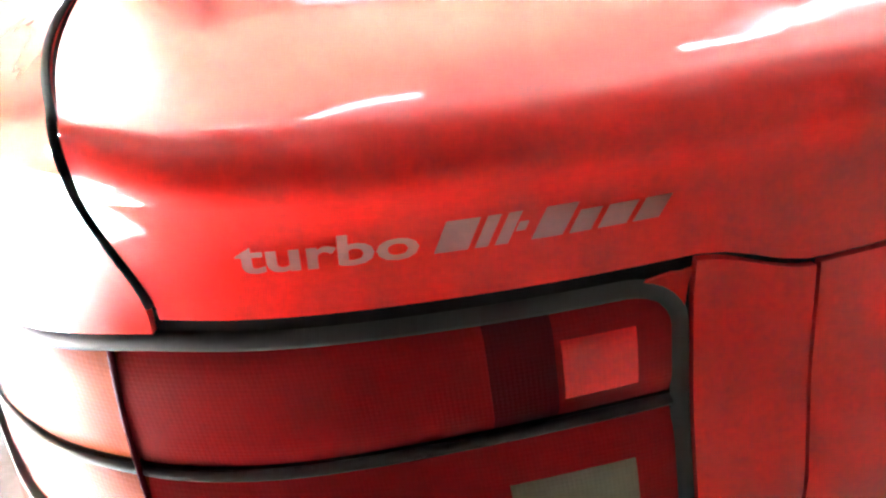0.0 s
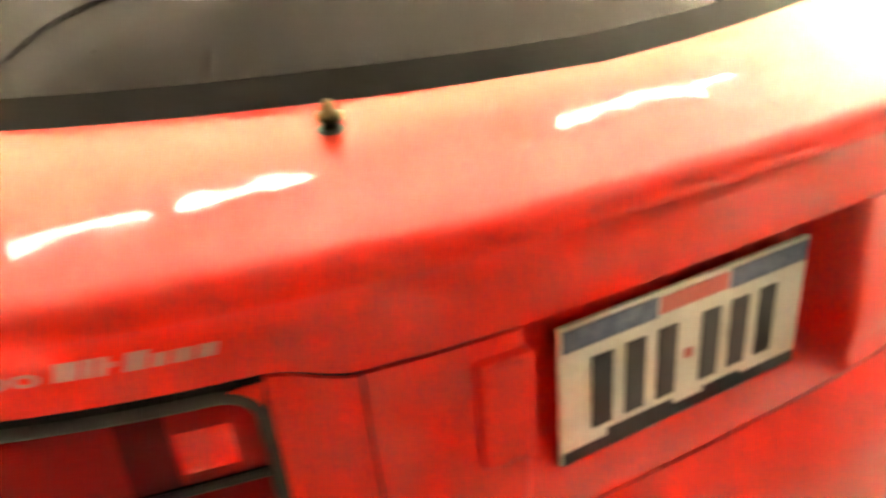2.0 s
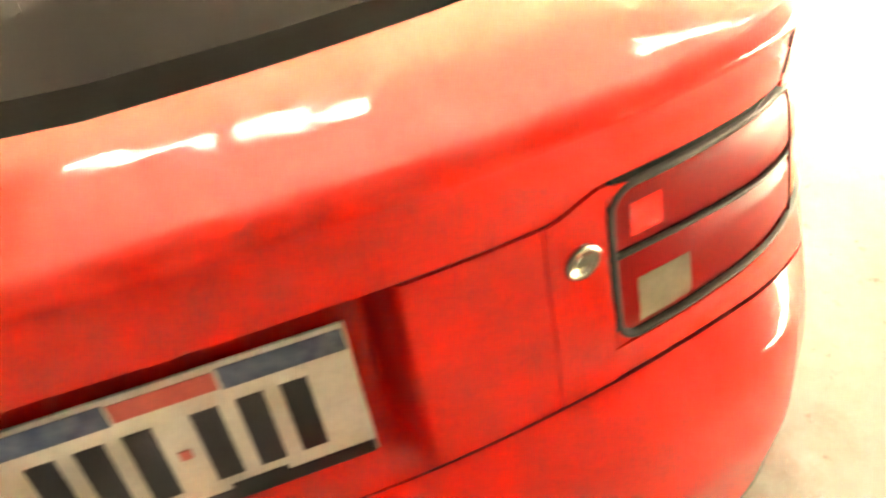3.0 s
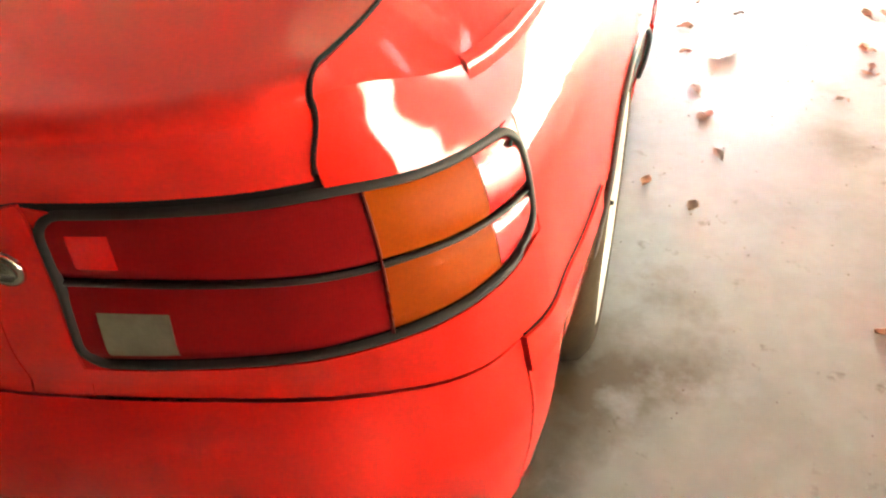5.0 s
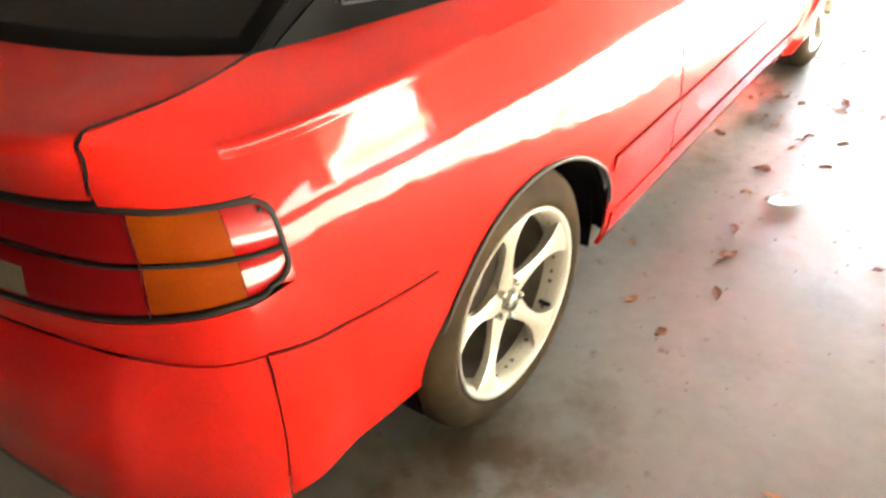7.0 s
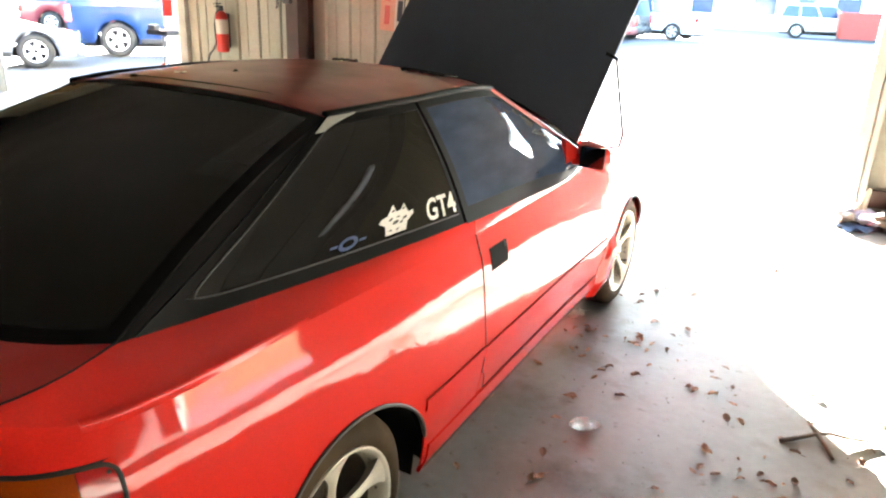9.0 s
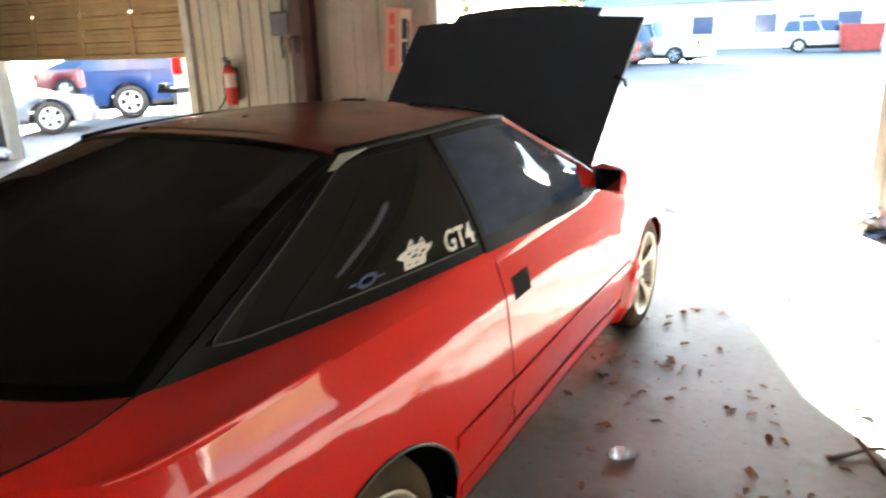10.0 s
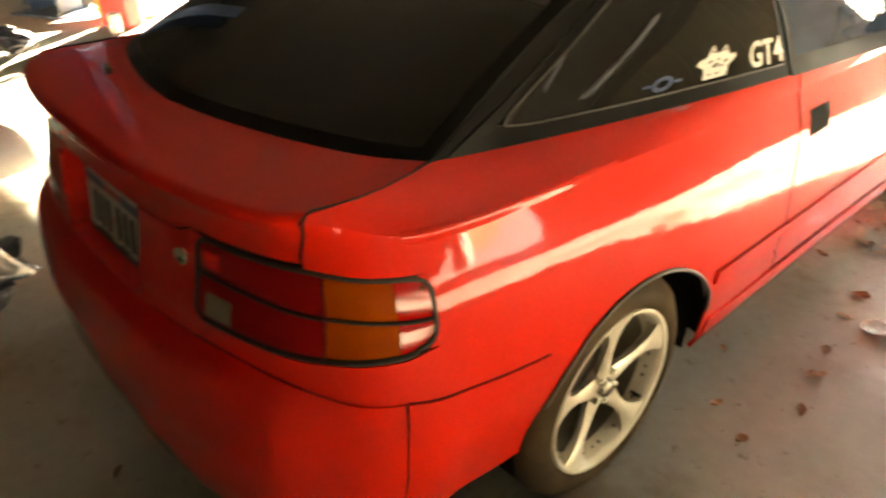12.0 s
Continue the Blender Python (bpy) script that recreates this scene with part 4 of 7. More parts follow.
            if z1:
                strip(bm, steps(a, b, 26), z0, z1, 6, 0.006, 0.010, s)
            else:
                strip(bm, steps(a, b, 16), lambda t: 0.545 - 0.04 * (t - a) / (b - a), lambda t: 0.594 - 0.045 * (t - a) / (b - a), 6, 0.005, 0.010, s)
            part("rubbing_strip", bm, RED, car)
            if not z1:
                part("strip_joint", tube(bmesh.new(), [skin(t, 0.595 - 0.045 * (t - a) / (b - a), 0.0006, s) for t in steps(a, b, 16)], 0.0014, 6), DARK, car)
            if z1:
                for z in (z0 - 0.001, z1 + 0.001):
                    part("strip_joint", tube(bmesh.new(), [skin(t, z, 0.0012, s) for t in steps(a, b, 20)], 0.0016, 6), DARK, car)
        for yc in (WHEEL_Y + 0.06, WHEEL_F + 0.02):
            bm = bmesh.new()
            pts = []
            for k in steps(math.radians(18), math.radians(164), 40):
                y = yc + 0.342 * math.cos(k)
                t = t_of_y(y)
                pts.append(skin(t, 0.262 + 0.342 * 0.985 * math.sin(k), 0.003, s))
            tube(bm, pts, 0.0052, 8)
            part("arch_trim", bm, TRIM, car, "grey rubber wheel arch lip")
            if yc > 1:
                continue
            bm = bmesh.new()
            grid = []
            for z in steps(0.262, 0.50, 9):
                y0 = yc + math.sqrt(max(0.0, 0.345**2 - ((z - 0.262) / 0.985) ** 2)) if z > 0.262 else yc + 0.345
                grid.append([(s * (0.60 + 0.19 * k), y0 + 0.012 + 0.015 * (1 - k), z) for k in steps(0, 1, 5)] + [(s * 0.808, y0 + 0.002, z)])
            shell(bm, grid, 0.012, flip=s < 0)
            part("mud_flap", bm, DARK, car, "black mud guard behind the arch edge")
        # door handle: dark recess with a flap
        bm = bmesh.new()
        strip(bm, steps(t_of_y(0.850), t_of_y(0.980), 6), 0.735, 0.808, 5, 0.0022, 0.004, s)
        handle = part("door_handle", bm, DARK, door, "black recessed door handle")
        bm = bmesh.new()
        strip(bm, steps(t_of_y(0.952), t_of_y(0.976), 5), 0.786, 0.803, 4, 0.004, 0.005, s)
        part("handle_flap", bm, BLACK_FRAME, handle)
        # raised crease on the shoulder, fading out over the wheel
        bm = bmesh.new()
        ts = steps(t_of_y(-0.52), t_of_y(0.0), 34)
        grid = []
        for k, t in enumerate(ts):
            q = k / 33
            high = 0.007 * math.sin(math.pi * min(1.0, 0.15 + q * 0.85)) ** 0.6 * (1 - 0.35 * q) if q < 1 else 0.0005
            z0 = flank_top(t)
            grid.append([skin(t, z0 + dz, -0.001 + high * o, s) for dz, o in ((-0.020, 0.0), (-0.010, 0.35), (-0.003, 0.9), (0.001, 1.0), (0.004, 0.8), (0.007, -0.4))])
        shell(bm, grid, 0.003, flip=s > 0)
        part("shoulder_crease", bm, RED, car)
    build_glasshouse(car)
    build_front(car)
    for s in (-1, 1):
        for yc in (WHEEL_Y, WHEEL_F):
            build_wheel(car, s, yc)
    return car


def thing_words(car):
    """The faded lettering on the hatch's lower face: a word, then slanted bars in place of the trade name."""
    def on_hatch(x, z):
        return skin(t_of_x(abs(x)), z, 0.0012, -1)

    vs, fs = letters("turbo", 1.0)
    x0, x1 = min(v.x for v in vs), max(v.x for v in vs)
    bm = bmesh.new()
    made = [bm.verts.new(on_hatch(-0.596 + 0.077 * (v.x - x0) / (x1 - x0), WORD_Z + 0.0235 * v.y)) for v in vs]
    for f in fs:
        bm.faces.new([made[k] for k in reversed(f)])
    ob = part("lettering", bm, DECAL_GREY, car, "faded grey lettering on the hatch")
    bm = bmesh.new()
    x = -0.513
    for wide_bar, high in ((0.014, 0.017), (0.0055, 0.017), (0.0055, 0.017), (0.004, 0.005), (0.013, 0.017), (0.009, 0.012), (0.012, 0.012), (0.011, 0.012)):
        pts = [on_hatch(x + dx + 0.28 * dz, WORD_Z + dz + (0.006 if high < 0.01 else 0.0)) for dx, dz in ((0, 0), (wide_bar, 0), (wide_bar, high), (0, high))]
        bm.faces.new([bm.verts.new(p) for p in reversed(pts)])
        x += wide_bar + 0.0028
    part("lettering", bm, DECAL_GREY, car, "faded grey slanted bars of a trade name")
    return ob


def build_glasshouse(car):
    def roof_at(u):
        return Vector(along(ROOF_EDGE, u))

    # roof skin
    bm = bmesh.new()
    grid = []
    for u in steps(0, len(ROOF_EDGE) - 1, 28):
        e = roof_at(u)
        k = u / (len(ROOF_EDGE) - 1)
        row = []
        for w in steps(-1, 1, 25):
            bow = (1 - w * w)
            y = e.y + bow * (-0.045 * (1 - k) + 0.07 * k)
            z = e.z + 0.042 * (1 - abs(w) ** 2.6) + 0.010 * bow * math.sin(math.pi * k)
            row.append((e.x * w, y, z))
        grid.append(row)
    shell(bm, grid, 0.006, flip=False)
    roof = part("roof", bm, ROOF_RED, car, "faded and peeling red roof")

    def on_roof(w, k):
        e = roof_at(k * (len(ROOF_EDGE) - 1))
        bow = 1 - w * w
        return Vector((e.x * w, e.y + bow * (-0.045 * (1 - k) + 0.07 * k), e.z + 0.042 * (1 - abs(w) ** 2.6) + 0.010 * bow * math.sin(math.pi * k) + 0.003))

    # perished sunroof seal, curling up in places, and paint chips
    for w0, k0, w1, k1, wave in ((0.50, 0.70, 0.72, 0.80, 0.012), (0.72, 0.80, 0.70, 0.97, 0.008), (-0.25, 0.84, 0.02, 0.80, 0.010)):
        seal = [on_roof(w0 + (w1 - w0) * q, k0 + (k1 - k0) * q) + Vector((0.006 * math.sin(17 * q), wave * math.sin(23 * q), 0.004 * math.sin(31 * q) ** 2)) for q in steps(0, 1, 30)]
        part("roof_seal", tube(bmesh.new(), seal, 0.0045, 6), RUBBER, roof, "perished black sunroof seal")
    for w0, k0 in ((-0.28, 0.17), (-0.24, 0.18)):
        part("paint_chip", lathe(bmesh.new(), [(0.009, 0), (0.008, 0.0015), (0.001, 0.002)], "z", 9, on_roof(w0, k0) - Vector((0, 0, 0.002))), CREAM_CHIP, roof, "bare white paint chip")
    part("plug", lathe(bmesh.new(), [(0.013, 0), (0.012, 0.004), (0.007, 0.007), (0.001, 0.008)], "z", 14, on_roof(-0.42, 0.05) - Vector((0, 0, 0.002))), RUBBER, roof, "black rubber plug")
    # small crossed seam on the roof behind its rear edge
    bm = bmesh.new()
    tube(bm, [(w * 0.50, 0.46 - 0.06 * (1 - w * w), 1.257 + 0.0445 * (1 - abs(w) ** 2.6)) for w in steps(-1, 1, 21)], 0.003, 6)
    part("roof_seam", bm, RUBBER, car)
    for a in ((-0.13, 0.50, 1.302), (-0.02, 0.62, 1.312)):
        bm = bmesh.new()
        lathe(bm, [(0.010, 0), (0.007, 0.005), (0.002, 0.007)], "z", 10, a)
        part("roof_plug", bm, RUBBER, car)

    def edge(w):
        e = roof_at(0)
        return Vector((e.x * w, e.y - 0.045 * (1 - w * w), e.z + 0.042 * (1 - abs(w) ** 2.6) - 0.004))

    def foot(w):
        g = along(GLASS_BASE, 4 * min(1, abs(w)))
        return Vector((math.copysign(g[0], w) if w else 0, g[1], g[2]))

    def pane(w, k, inset):
        a, b = foot(w), edge(w)
        p = a.lerp(b, k)
        p.z += 0.030 * math.sin(math.pi * k) - inset
        return p

    # hatch glass with a painted black border
    bm = bmesh.new()
    shell(bm, [[pane(w, k, 0.0) for k in steps(0.035, 0.97, 16)] for w in steps(-0.93, 0.93, 31)], 0.004, flip=True)
    part("hatch_glass", bm, GLASS_DARK, car, "dark tinted hatch glass")
    for ws, ks in ((steps(-1, 1, 31), steps(-0.004, 0.035, 3)), (steps(-1, 1, 31), steps(0.97, 1.0, 3)), (steps(-1, -0.93, 3), steps(0.035, 0.97, 16)), (steps(0.93, 1, 3), steps(0.035, 0.97, 16))):
        bm = bmesh.new()
        shell(bm, [[pane(w, k, -0.0015) for k in ks] for w in ws], 0.008, flip=True)
        part("glass_border", bm, BLACK_FRAME, car)
    for s in (-1, 1):
        def post(y, u, k, off=0.0):
            b = Vector(along(BELT, y))
            e = roof_at(u)
            p = b.lerp(e, k)
            p += Vector((0.020 * math.sin(math.pi * k) + off, 0, 0.004 * math.sin(math.pi * k)))
            return Vector((s * p.x, p.y, p.z))

        # quarter glass: foot from the rear corner to the centre post, top along the roof's rear edge
        def qpane(a, k, off=0.0):
            b = Vector(along(BELT, 0.25 + 3.76 * a))
            e = roof_at(0.02 + 1.93 * a)
            p = b.lerp(e, k)
            p += Vector((0.018 * math.sin(math.pi * k) + off, 0, 0))
            return Vector((s * p.x, p.y, p.z))

        def sill(a):
            """Upper edge of the black band under the glass, which thins out towards the door."""
            return 0.130 - 0.040 * min(1.0, a / 0.25)

        bm = bmesh.new()
        shell(bm, [[qpane(a, sill(a) + (0.93 - sill(a)) * k) for k in steps(0, 1, 14)] for a in steps(0.105, 0.985, 24)], 0.004, flip=s > 0)
        part("quarter_glass", bm, GLASS_DARK, car, "black tinted quarter window with stickers")
        for aa, lo, hi in ((steps(0.0, 1.0, 24), lambda a: 0.0, sill), (steps(0.0, 1.0, 24), lambda a: 0.93, lambda a: 1.0), (steps(0.0, 0.105, 4), sill, lambda a: 0.93), (steps(0.985, 1.0, 2), sill, lambda a: 0.93)):
            bm = bmesh.new()
            shell(bm, [[qpane(a, lo(a) + (hi(a) - lo(a)) * k, 0.0015) for k in steps(0, 1, 8)] for a in aa], 0.008, flip=s > 0)
            part("quarter_frame", bm, BLACK_FRAME, car)
        # rear pillar between hatch glass and quarter glass
        bm = bmesh.new()
        grid = []
        for k in steps(0, 1, 16):
            a, b = pane(s * 1.0, k, 0.004), qpane(0.0, k, -0.002)
            grid.append([a.lerp(b, q) for q in steps(0.02, 1, 5)])
        shell(bm, grid, 0.006, flip=s < 0)
        part("rear_pillar", bm, BLACK_FRAME, car, "black rear pillar")
        rim = [(0.105, k) for k in steps(0.92, 0.26, 12)]
        rim += [(0.165 - 0.060 * math.cos(q), 0.25 - (0.25 - sill(0.165)) * math.sin(q)) for q in steps(0.1, math.pi / 2, 7)]
        rim += [(a, sill(a)) for a in steps(0.19, 0.985, 20)]
        part("window_bead", tube(bmesh.new(), [qpane(a, k, 0.003) for a, k in rim], 0.0022, 6), BEAD, car, "rubber window bead, greyed as its highlight")
        # bare corner where the roof meets the hatch
        bm = bmesh.new()
        grid = []
        for k in steps(0.0, 1.0, 6):
            grid.append([qpane(-0.012 + (0.10 + 0.26 * k * k) * j, 0.905 + 0.105 * k, 0.010) for j in steps(0, 1, 8)])
        shell(bm, grid, 0.006, flip=s < 0)
        part("roof_corner", bm, FRAME_PAINT, car, "bare cream primer at the roof corner")

        # door glass and its frame
        def dpane(a, k, off=0.0):
            b = Vector(along(BELT, 4.05 + 2.50 * a))
            e = roof_at(2.02 + 2.75 * min(a / 0.62, 1.0))
            top = 1.0 if a < 0.62 else 1.0 - (a - 0.62) / 0.38 * 0.93
            q = b.lerp(Vector((e.x, e.y if a < 0.62 else e.y + (a - 0.62) / 0.38 * 0.05, e.z)), 0)
            if a > 0.62:
                pill = roof_at(4.77).lerp(Vector((0.752, 1.86, 0.945)), (a - 0.62) / 0.38)
                e = pill
            p = b.lerp(e, k)
            p += Vector((0.016 * math.sin(math.pi * k) + off, 0, 0))
            return Vector((s * p.x, p.y, p.z))

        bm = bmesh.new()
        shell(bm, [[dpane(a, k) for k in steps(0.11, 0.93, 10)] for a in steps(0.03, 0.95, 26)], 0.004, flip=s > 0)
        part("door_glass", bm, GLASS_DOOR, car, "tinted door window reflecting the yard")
        for aa, kk in ((steps(0.0, 1.0, 28), steps(-0.01, 0.12, 4)), (steps(0.0, 1.0, 28), steps(0.93, 1.0, 3)), (steps(0.0, 0.03, 3), steps(0.05, 0.93, 10))):
            bm = bmesh.new()
            shell(bm, [[dpane(a, k, 0.002) for k in kk] for a in aa], 0.010, flip=s > 0)
            part("window_frame", bm, BLACK_FRAME, car)
        bm = bmesh.new()
        tube(bm, [dpane(a, 1.015, 0.0) for a in steps(0.6, 1.0, 16)], 0.011, 8)
        part("front_pillar", bm, ROOF_RED, car, "dark red windscreen pillar")
        bm = bmesh.new()
        tube(bm, [Vector((s * p.x, p.y, p.z + 0.004)) for p in (roof_at(u) for u in steps(0, 4.9, 30))], 0.011, 8)
        part("roof_gutter", bm, BLACK_FRAME, car)
        # door mirror
        bm = bmesh.new()
        grid = []
        for a in steps(0, 2 * math.pi, 25):
            ring = []
            for k, (r, d) in zip(range(5), ((0.80, 0.0), (1.0, 0.02), (0.98, 0.07), (0.7, 0.115), (0.05, 0.13))):
                cx, cz = math.copysign(abs(math.cos(a)) ** 0.55, math.cos(a)), math.copysign(abs(math.sin(a)) ** 0.55, math.sin(a))
                ring.append((s * (0.852 + 0.068 * r * cx), 1.700 + d, 0.962 + 0.054 * r * cz - 0.2 * 0.068 * r * cx))
            grid.append(ring)
        shell(bm, grid, 0.0, flip=s > 0)
        mirror = part("door_mirror", bm, RED, car, "red door mirror housing")
        bm = bmesh.new()
        box(bm, s * 0.80, s * 0.906, 1.699, 1.705, 0.918, 1.006, 0.002)
        part("mirror_glass", bm, MIRROR, mirror, "mirror face with a darkened reflection")
        bm = bmesh.new()
        tri = [(0.764, 1.65, 0.935), (0.764, 1.80, 0.93), (0.80, 1.74, 0.965), (0.735, 1.70, 1.025)]
        vs = [bm.verts.new((s * x, y, z)) for x, y, z in tri] + [bm.verts.new((s * (x - 0.02), y, z)) for x, y, z in tri]
        for f in ((0, 1, 2, 3), (7, 6, 5, 4), (0, 4, 5, 1), (1, 5, 6, 2), (2, 6, 7, 3), (3, 7, 4, 0)):
            bm.faces.new([vs[k] for k in f])
        part("mirror_sail", bm, RED, mirror)
        bm = bmesh.new()
        box(bm, s * 0.76, s * 0.83, 1.705, 1.76, 0.922, 0.970, 0.012)
        part("mirror_arm", bm, RED, mirror)
        if s > 0:
            stickers(car, qpane)
    # windscreen
    bm = bmesh.new()
    grid = []
    for w in steps(-1, 1, 21):
        top = Vector((0.545 * w, 1.36 + 0.07 * (1 - w * w), 1.238 + 0.042 * (1 - abs(w) ** 2.6)))
        bot = Vector((0.735 * w, 1.96 + 0.17 * (1 - w * w), 0.935))
        grid.append([top.lerp(bot, k) + Vector((0, 0, 0.02 * math.sin(math.pi * k))) for k in steps(0, 1, 12)])
    shell(bm, grid, 0.004, flip=False)
    part("windscreen", bm, GLASS_CLEAR, car, "windscreen tinted dark to dim the yard behind")
    # cabin
    for s in (-1, 1):
        bm = bmesh.new()
        x = s * 0.36
        box(bm, x - 0.24, x + 0.24, 0.95, 1.45, 0.34, 0.52, 0.05)
        part("seat_cushion", bm, CLOTH, car)
        bm = bmesh.new()
        box(bm, -0.23, 0.23, -0.07, 0.07, 0, 0.56, 0.05)
        ob = part("seat_back", bm, CLOTH, car)
        ob.matrix_local = pose(x, 1.0, 0.46, 18, 0, 0)
        bm = bmesh.new()
        box(bm, x - 0.12, x + 0.12, 0.74, 0.83, 1.00, 1.14, 0.03)
        part("headrest", bm, CLOTH, car)
    bm = bmesh.new()
    box(bm, -0.60, 0.60, 0.15, 0.75, 0.35, 0.50, 0.05)
    part("rear_seat", bm, CLOTH, car)
    bm = bmesh.new()
    box(bm, -0.58, 0.58, -0.52, 0.05, 0.62, 0.645, 0.01)
    part("parcel_shelf", bm, CLOTH, car)
    bm = bmesh.new()
    box(bm, -0.68, 0.68, 1.72, 2.05, 0.62, 0.90, 0.06)
    part("dashboard", bm, RUBBER, car)
    bm = bmesh.new()
    ring = [(-0.36 + 0.18 * math.cos(a), 1.62 + 0.07 * math.sin(a), 0.82 + 0.16 * math.sin(a)) for a in steps(0, 2 * math.pi, 28)]
    tube(bm, ring, 0.014, 8)
    part("steering_wheel", bm, RUBBER, car)


def stickers(car, qpane):
    """Stickers on the right quarter window: a crown-shaped badge, the letters and a faded blue mark."""
    def lay(pts, faces, a0, k0, size, mat, name, label, lift):
        bm = bmesh.new()
        made = [bm.verts.new(qpane(a0 + x * size, k0 + z * size * 1.85, lift)) for x, z in pts]
        for f in faces:
            bm.faces.new([made[k] for k in f])
        bmesh.ops.recalc_face_normals(bm, faces=bm.faces)
        return part(name, bm, mat, car, label)

    vs, fs = letters("GT4", 1.0)
    x0, x1 = min(v.x for v in vs), max(v.x for v in vs)
    lay([((v.x - x0) / (x1 - x0) - 0.5, v.y * 0.92) for v in vs], fs, 0.920, 0.120, 0.132, WHITE, "sticker_letters", "white window letters", 0.003)
    crown = [(-0.56, 0.10), (-0.63, -0.02), (-0.40, -0.16), (-0.34, -0.48), (0.34, -0.46), (0.38, -0.18), (0.62, 0.02), (0.60, 0.16), (0.42, 0.12), (0.24, 0.46), (0.10, 0.26), (-0.04, 0.24), (-0.20, 0.50), (-0.36, 0.16)]
    lay([(0.0, 0.0)] + crown, [(0, k + 1, (k + 1) % len(crown) + 1) for k in range(len(crown))], 0.730, 0.210, 0.108, WHITE, "crown_sticker", "cream crown-shaped sticker", 0.003)
    for x, z, r in ((-0.18, 0.30, 0.07), (0.22, 0.30, 0.07), (-0.24, 0.03, 0.08), (0.02, 0.06, 0.06), (0.26, -0.02, 0.09), (-0.06, -0.10, 0.11), (0.14, -0.14, 0.07), (0.02, -0.34, 0.06), (-0.22, -0.33, 0.05)):
        n = 9
        pts = [(x + r * math.cos(2 * math.pi * k / n), z + 0.6 * r * math.sin(2 * math.pi * k / n + 0.4)) for k in range(n)]
        lay(pts, [tuple(range(n))], 0.730, 0.210, 0.108, TRIM, "crown_print", "", 0.0045)
    n = 14
    ring = [(0.40 * math.cos(2 * math.pi * k / n), 0.30 * math.sin(2 * math.pi * k / n)) for k in range(n)] + [(0.24 * math.cos(2 * math.pi * k / n), 0.15 * math.sin(2 * math.pi * k / n)) for k in range(n)]
    lay(ring, [(k, (k + 1) % n, n + (k + 1) % n, n + k) for k in range(n)], 0.570, 0.150, 0.074, DECAL_BLUE, "blue_sticker", "faded blue ring-shaped sticker", 0.003)
    for sx in (-1, 1):
        lay([(sx * 0.45, -0.05), (sx * 0.75, -0.05), (sx * 0.75, 0.06), (sx * 0.45, 0.06)], [(0, 1, 2, 3)], 0.570, 0.150, 0.074, DECAL_BLUE, "blue_sticker", "", 0.003)


def build_front(car):
    """Nose, engine bay and the raised bonnet."""
    bm = bmesh.new()
    ts = steps(t_of_y(3.0) + 0.02, T_NOSE, 24)
    for s in (-1, 1):
        strip(bm, ts, 0.22, 0.70, 14, 0, 0.01, s)
    part("front_bumper", bm, RED, car, "red front bumper")
    bm = bmesh.new()
    box(bm, -0.62, 0.62, 2.22, 3.20, 0.50, 0.62, 0.03)
    box(bm, -0.30, 0.25, 2.45, 3.0, 0.6, 0.80, 0.04)
    part("engine", bm, DARK, car, "dark engine bay")
    bm = bmesh.new()
    tube(bm, [(0.585, 2.16, 0.925), (0.61, 2.20, 0.955), (0.66, 2.19, 0.955), (0.70, 2.17, 0.94)], 0.006, 8)
    part("wiper_arm", bm, CHROME, car)
    # bonnet: a panel with cut-outs for the pop-up lamps at its front corners
    def outline(v):
        return 0.64 + 0.045 * v

    bm = bmesh.new()
    grid = [[(outline(v) * w, v * 0.97, 0.035 * (1 - w * w) - 0.03 * v * v) for v in steps(0, 1, 14)] for w in steps(-1, 1, 29)]
    shell(bm, grid, 0.02, flip=True)
    ob = part("bonnet", bm, HOOD_BLACK, car, "raised dull black bonnet")
    bm = bmesh.new()
    grid = [[(0.44 * w, 0.965 + 0.12 * v * (1 - 0.25 * w * w), 0.035 * (1 - w * w * 0.4) - 0.03 - 0.03 * v) for v in steps(0, 1, 5)] for w in steps(-1, 1, 21)]
    shell(bm, grid, 0.02, flip=True)
    tongue = part("bonnet_tip", bm, HOOD_BLACK, ob)
    ob.matrix_local = pose(0, 2.14, 0.925, 46, 0, 0)
    bm = bmesh.new()
    tube(bm, [(0.69, 2.70, 0.80), (0.715, 2.67, 0.90), (0.72, 2.37, 1.31), (0.67, 2.36, 1.33)], 0.009, 8)
    part("bonnet_stay", bm, DARK, car, "thin black prop rod")


# Barrel colour darkened to stand in for shade behind the spokes.
BARREL = surface("shade_dark_alloy", (0.20, 0.17, 0.125), 0.5, metal=0.3, dark=(0.10, 0.08, 0.06), scale=14, fine=120, wear=0.7, bump=0.04, depth=0.001)


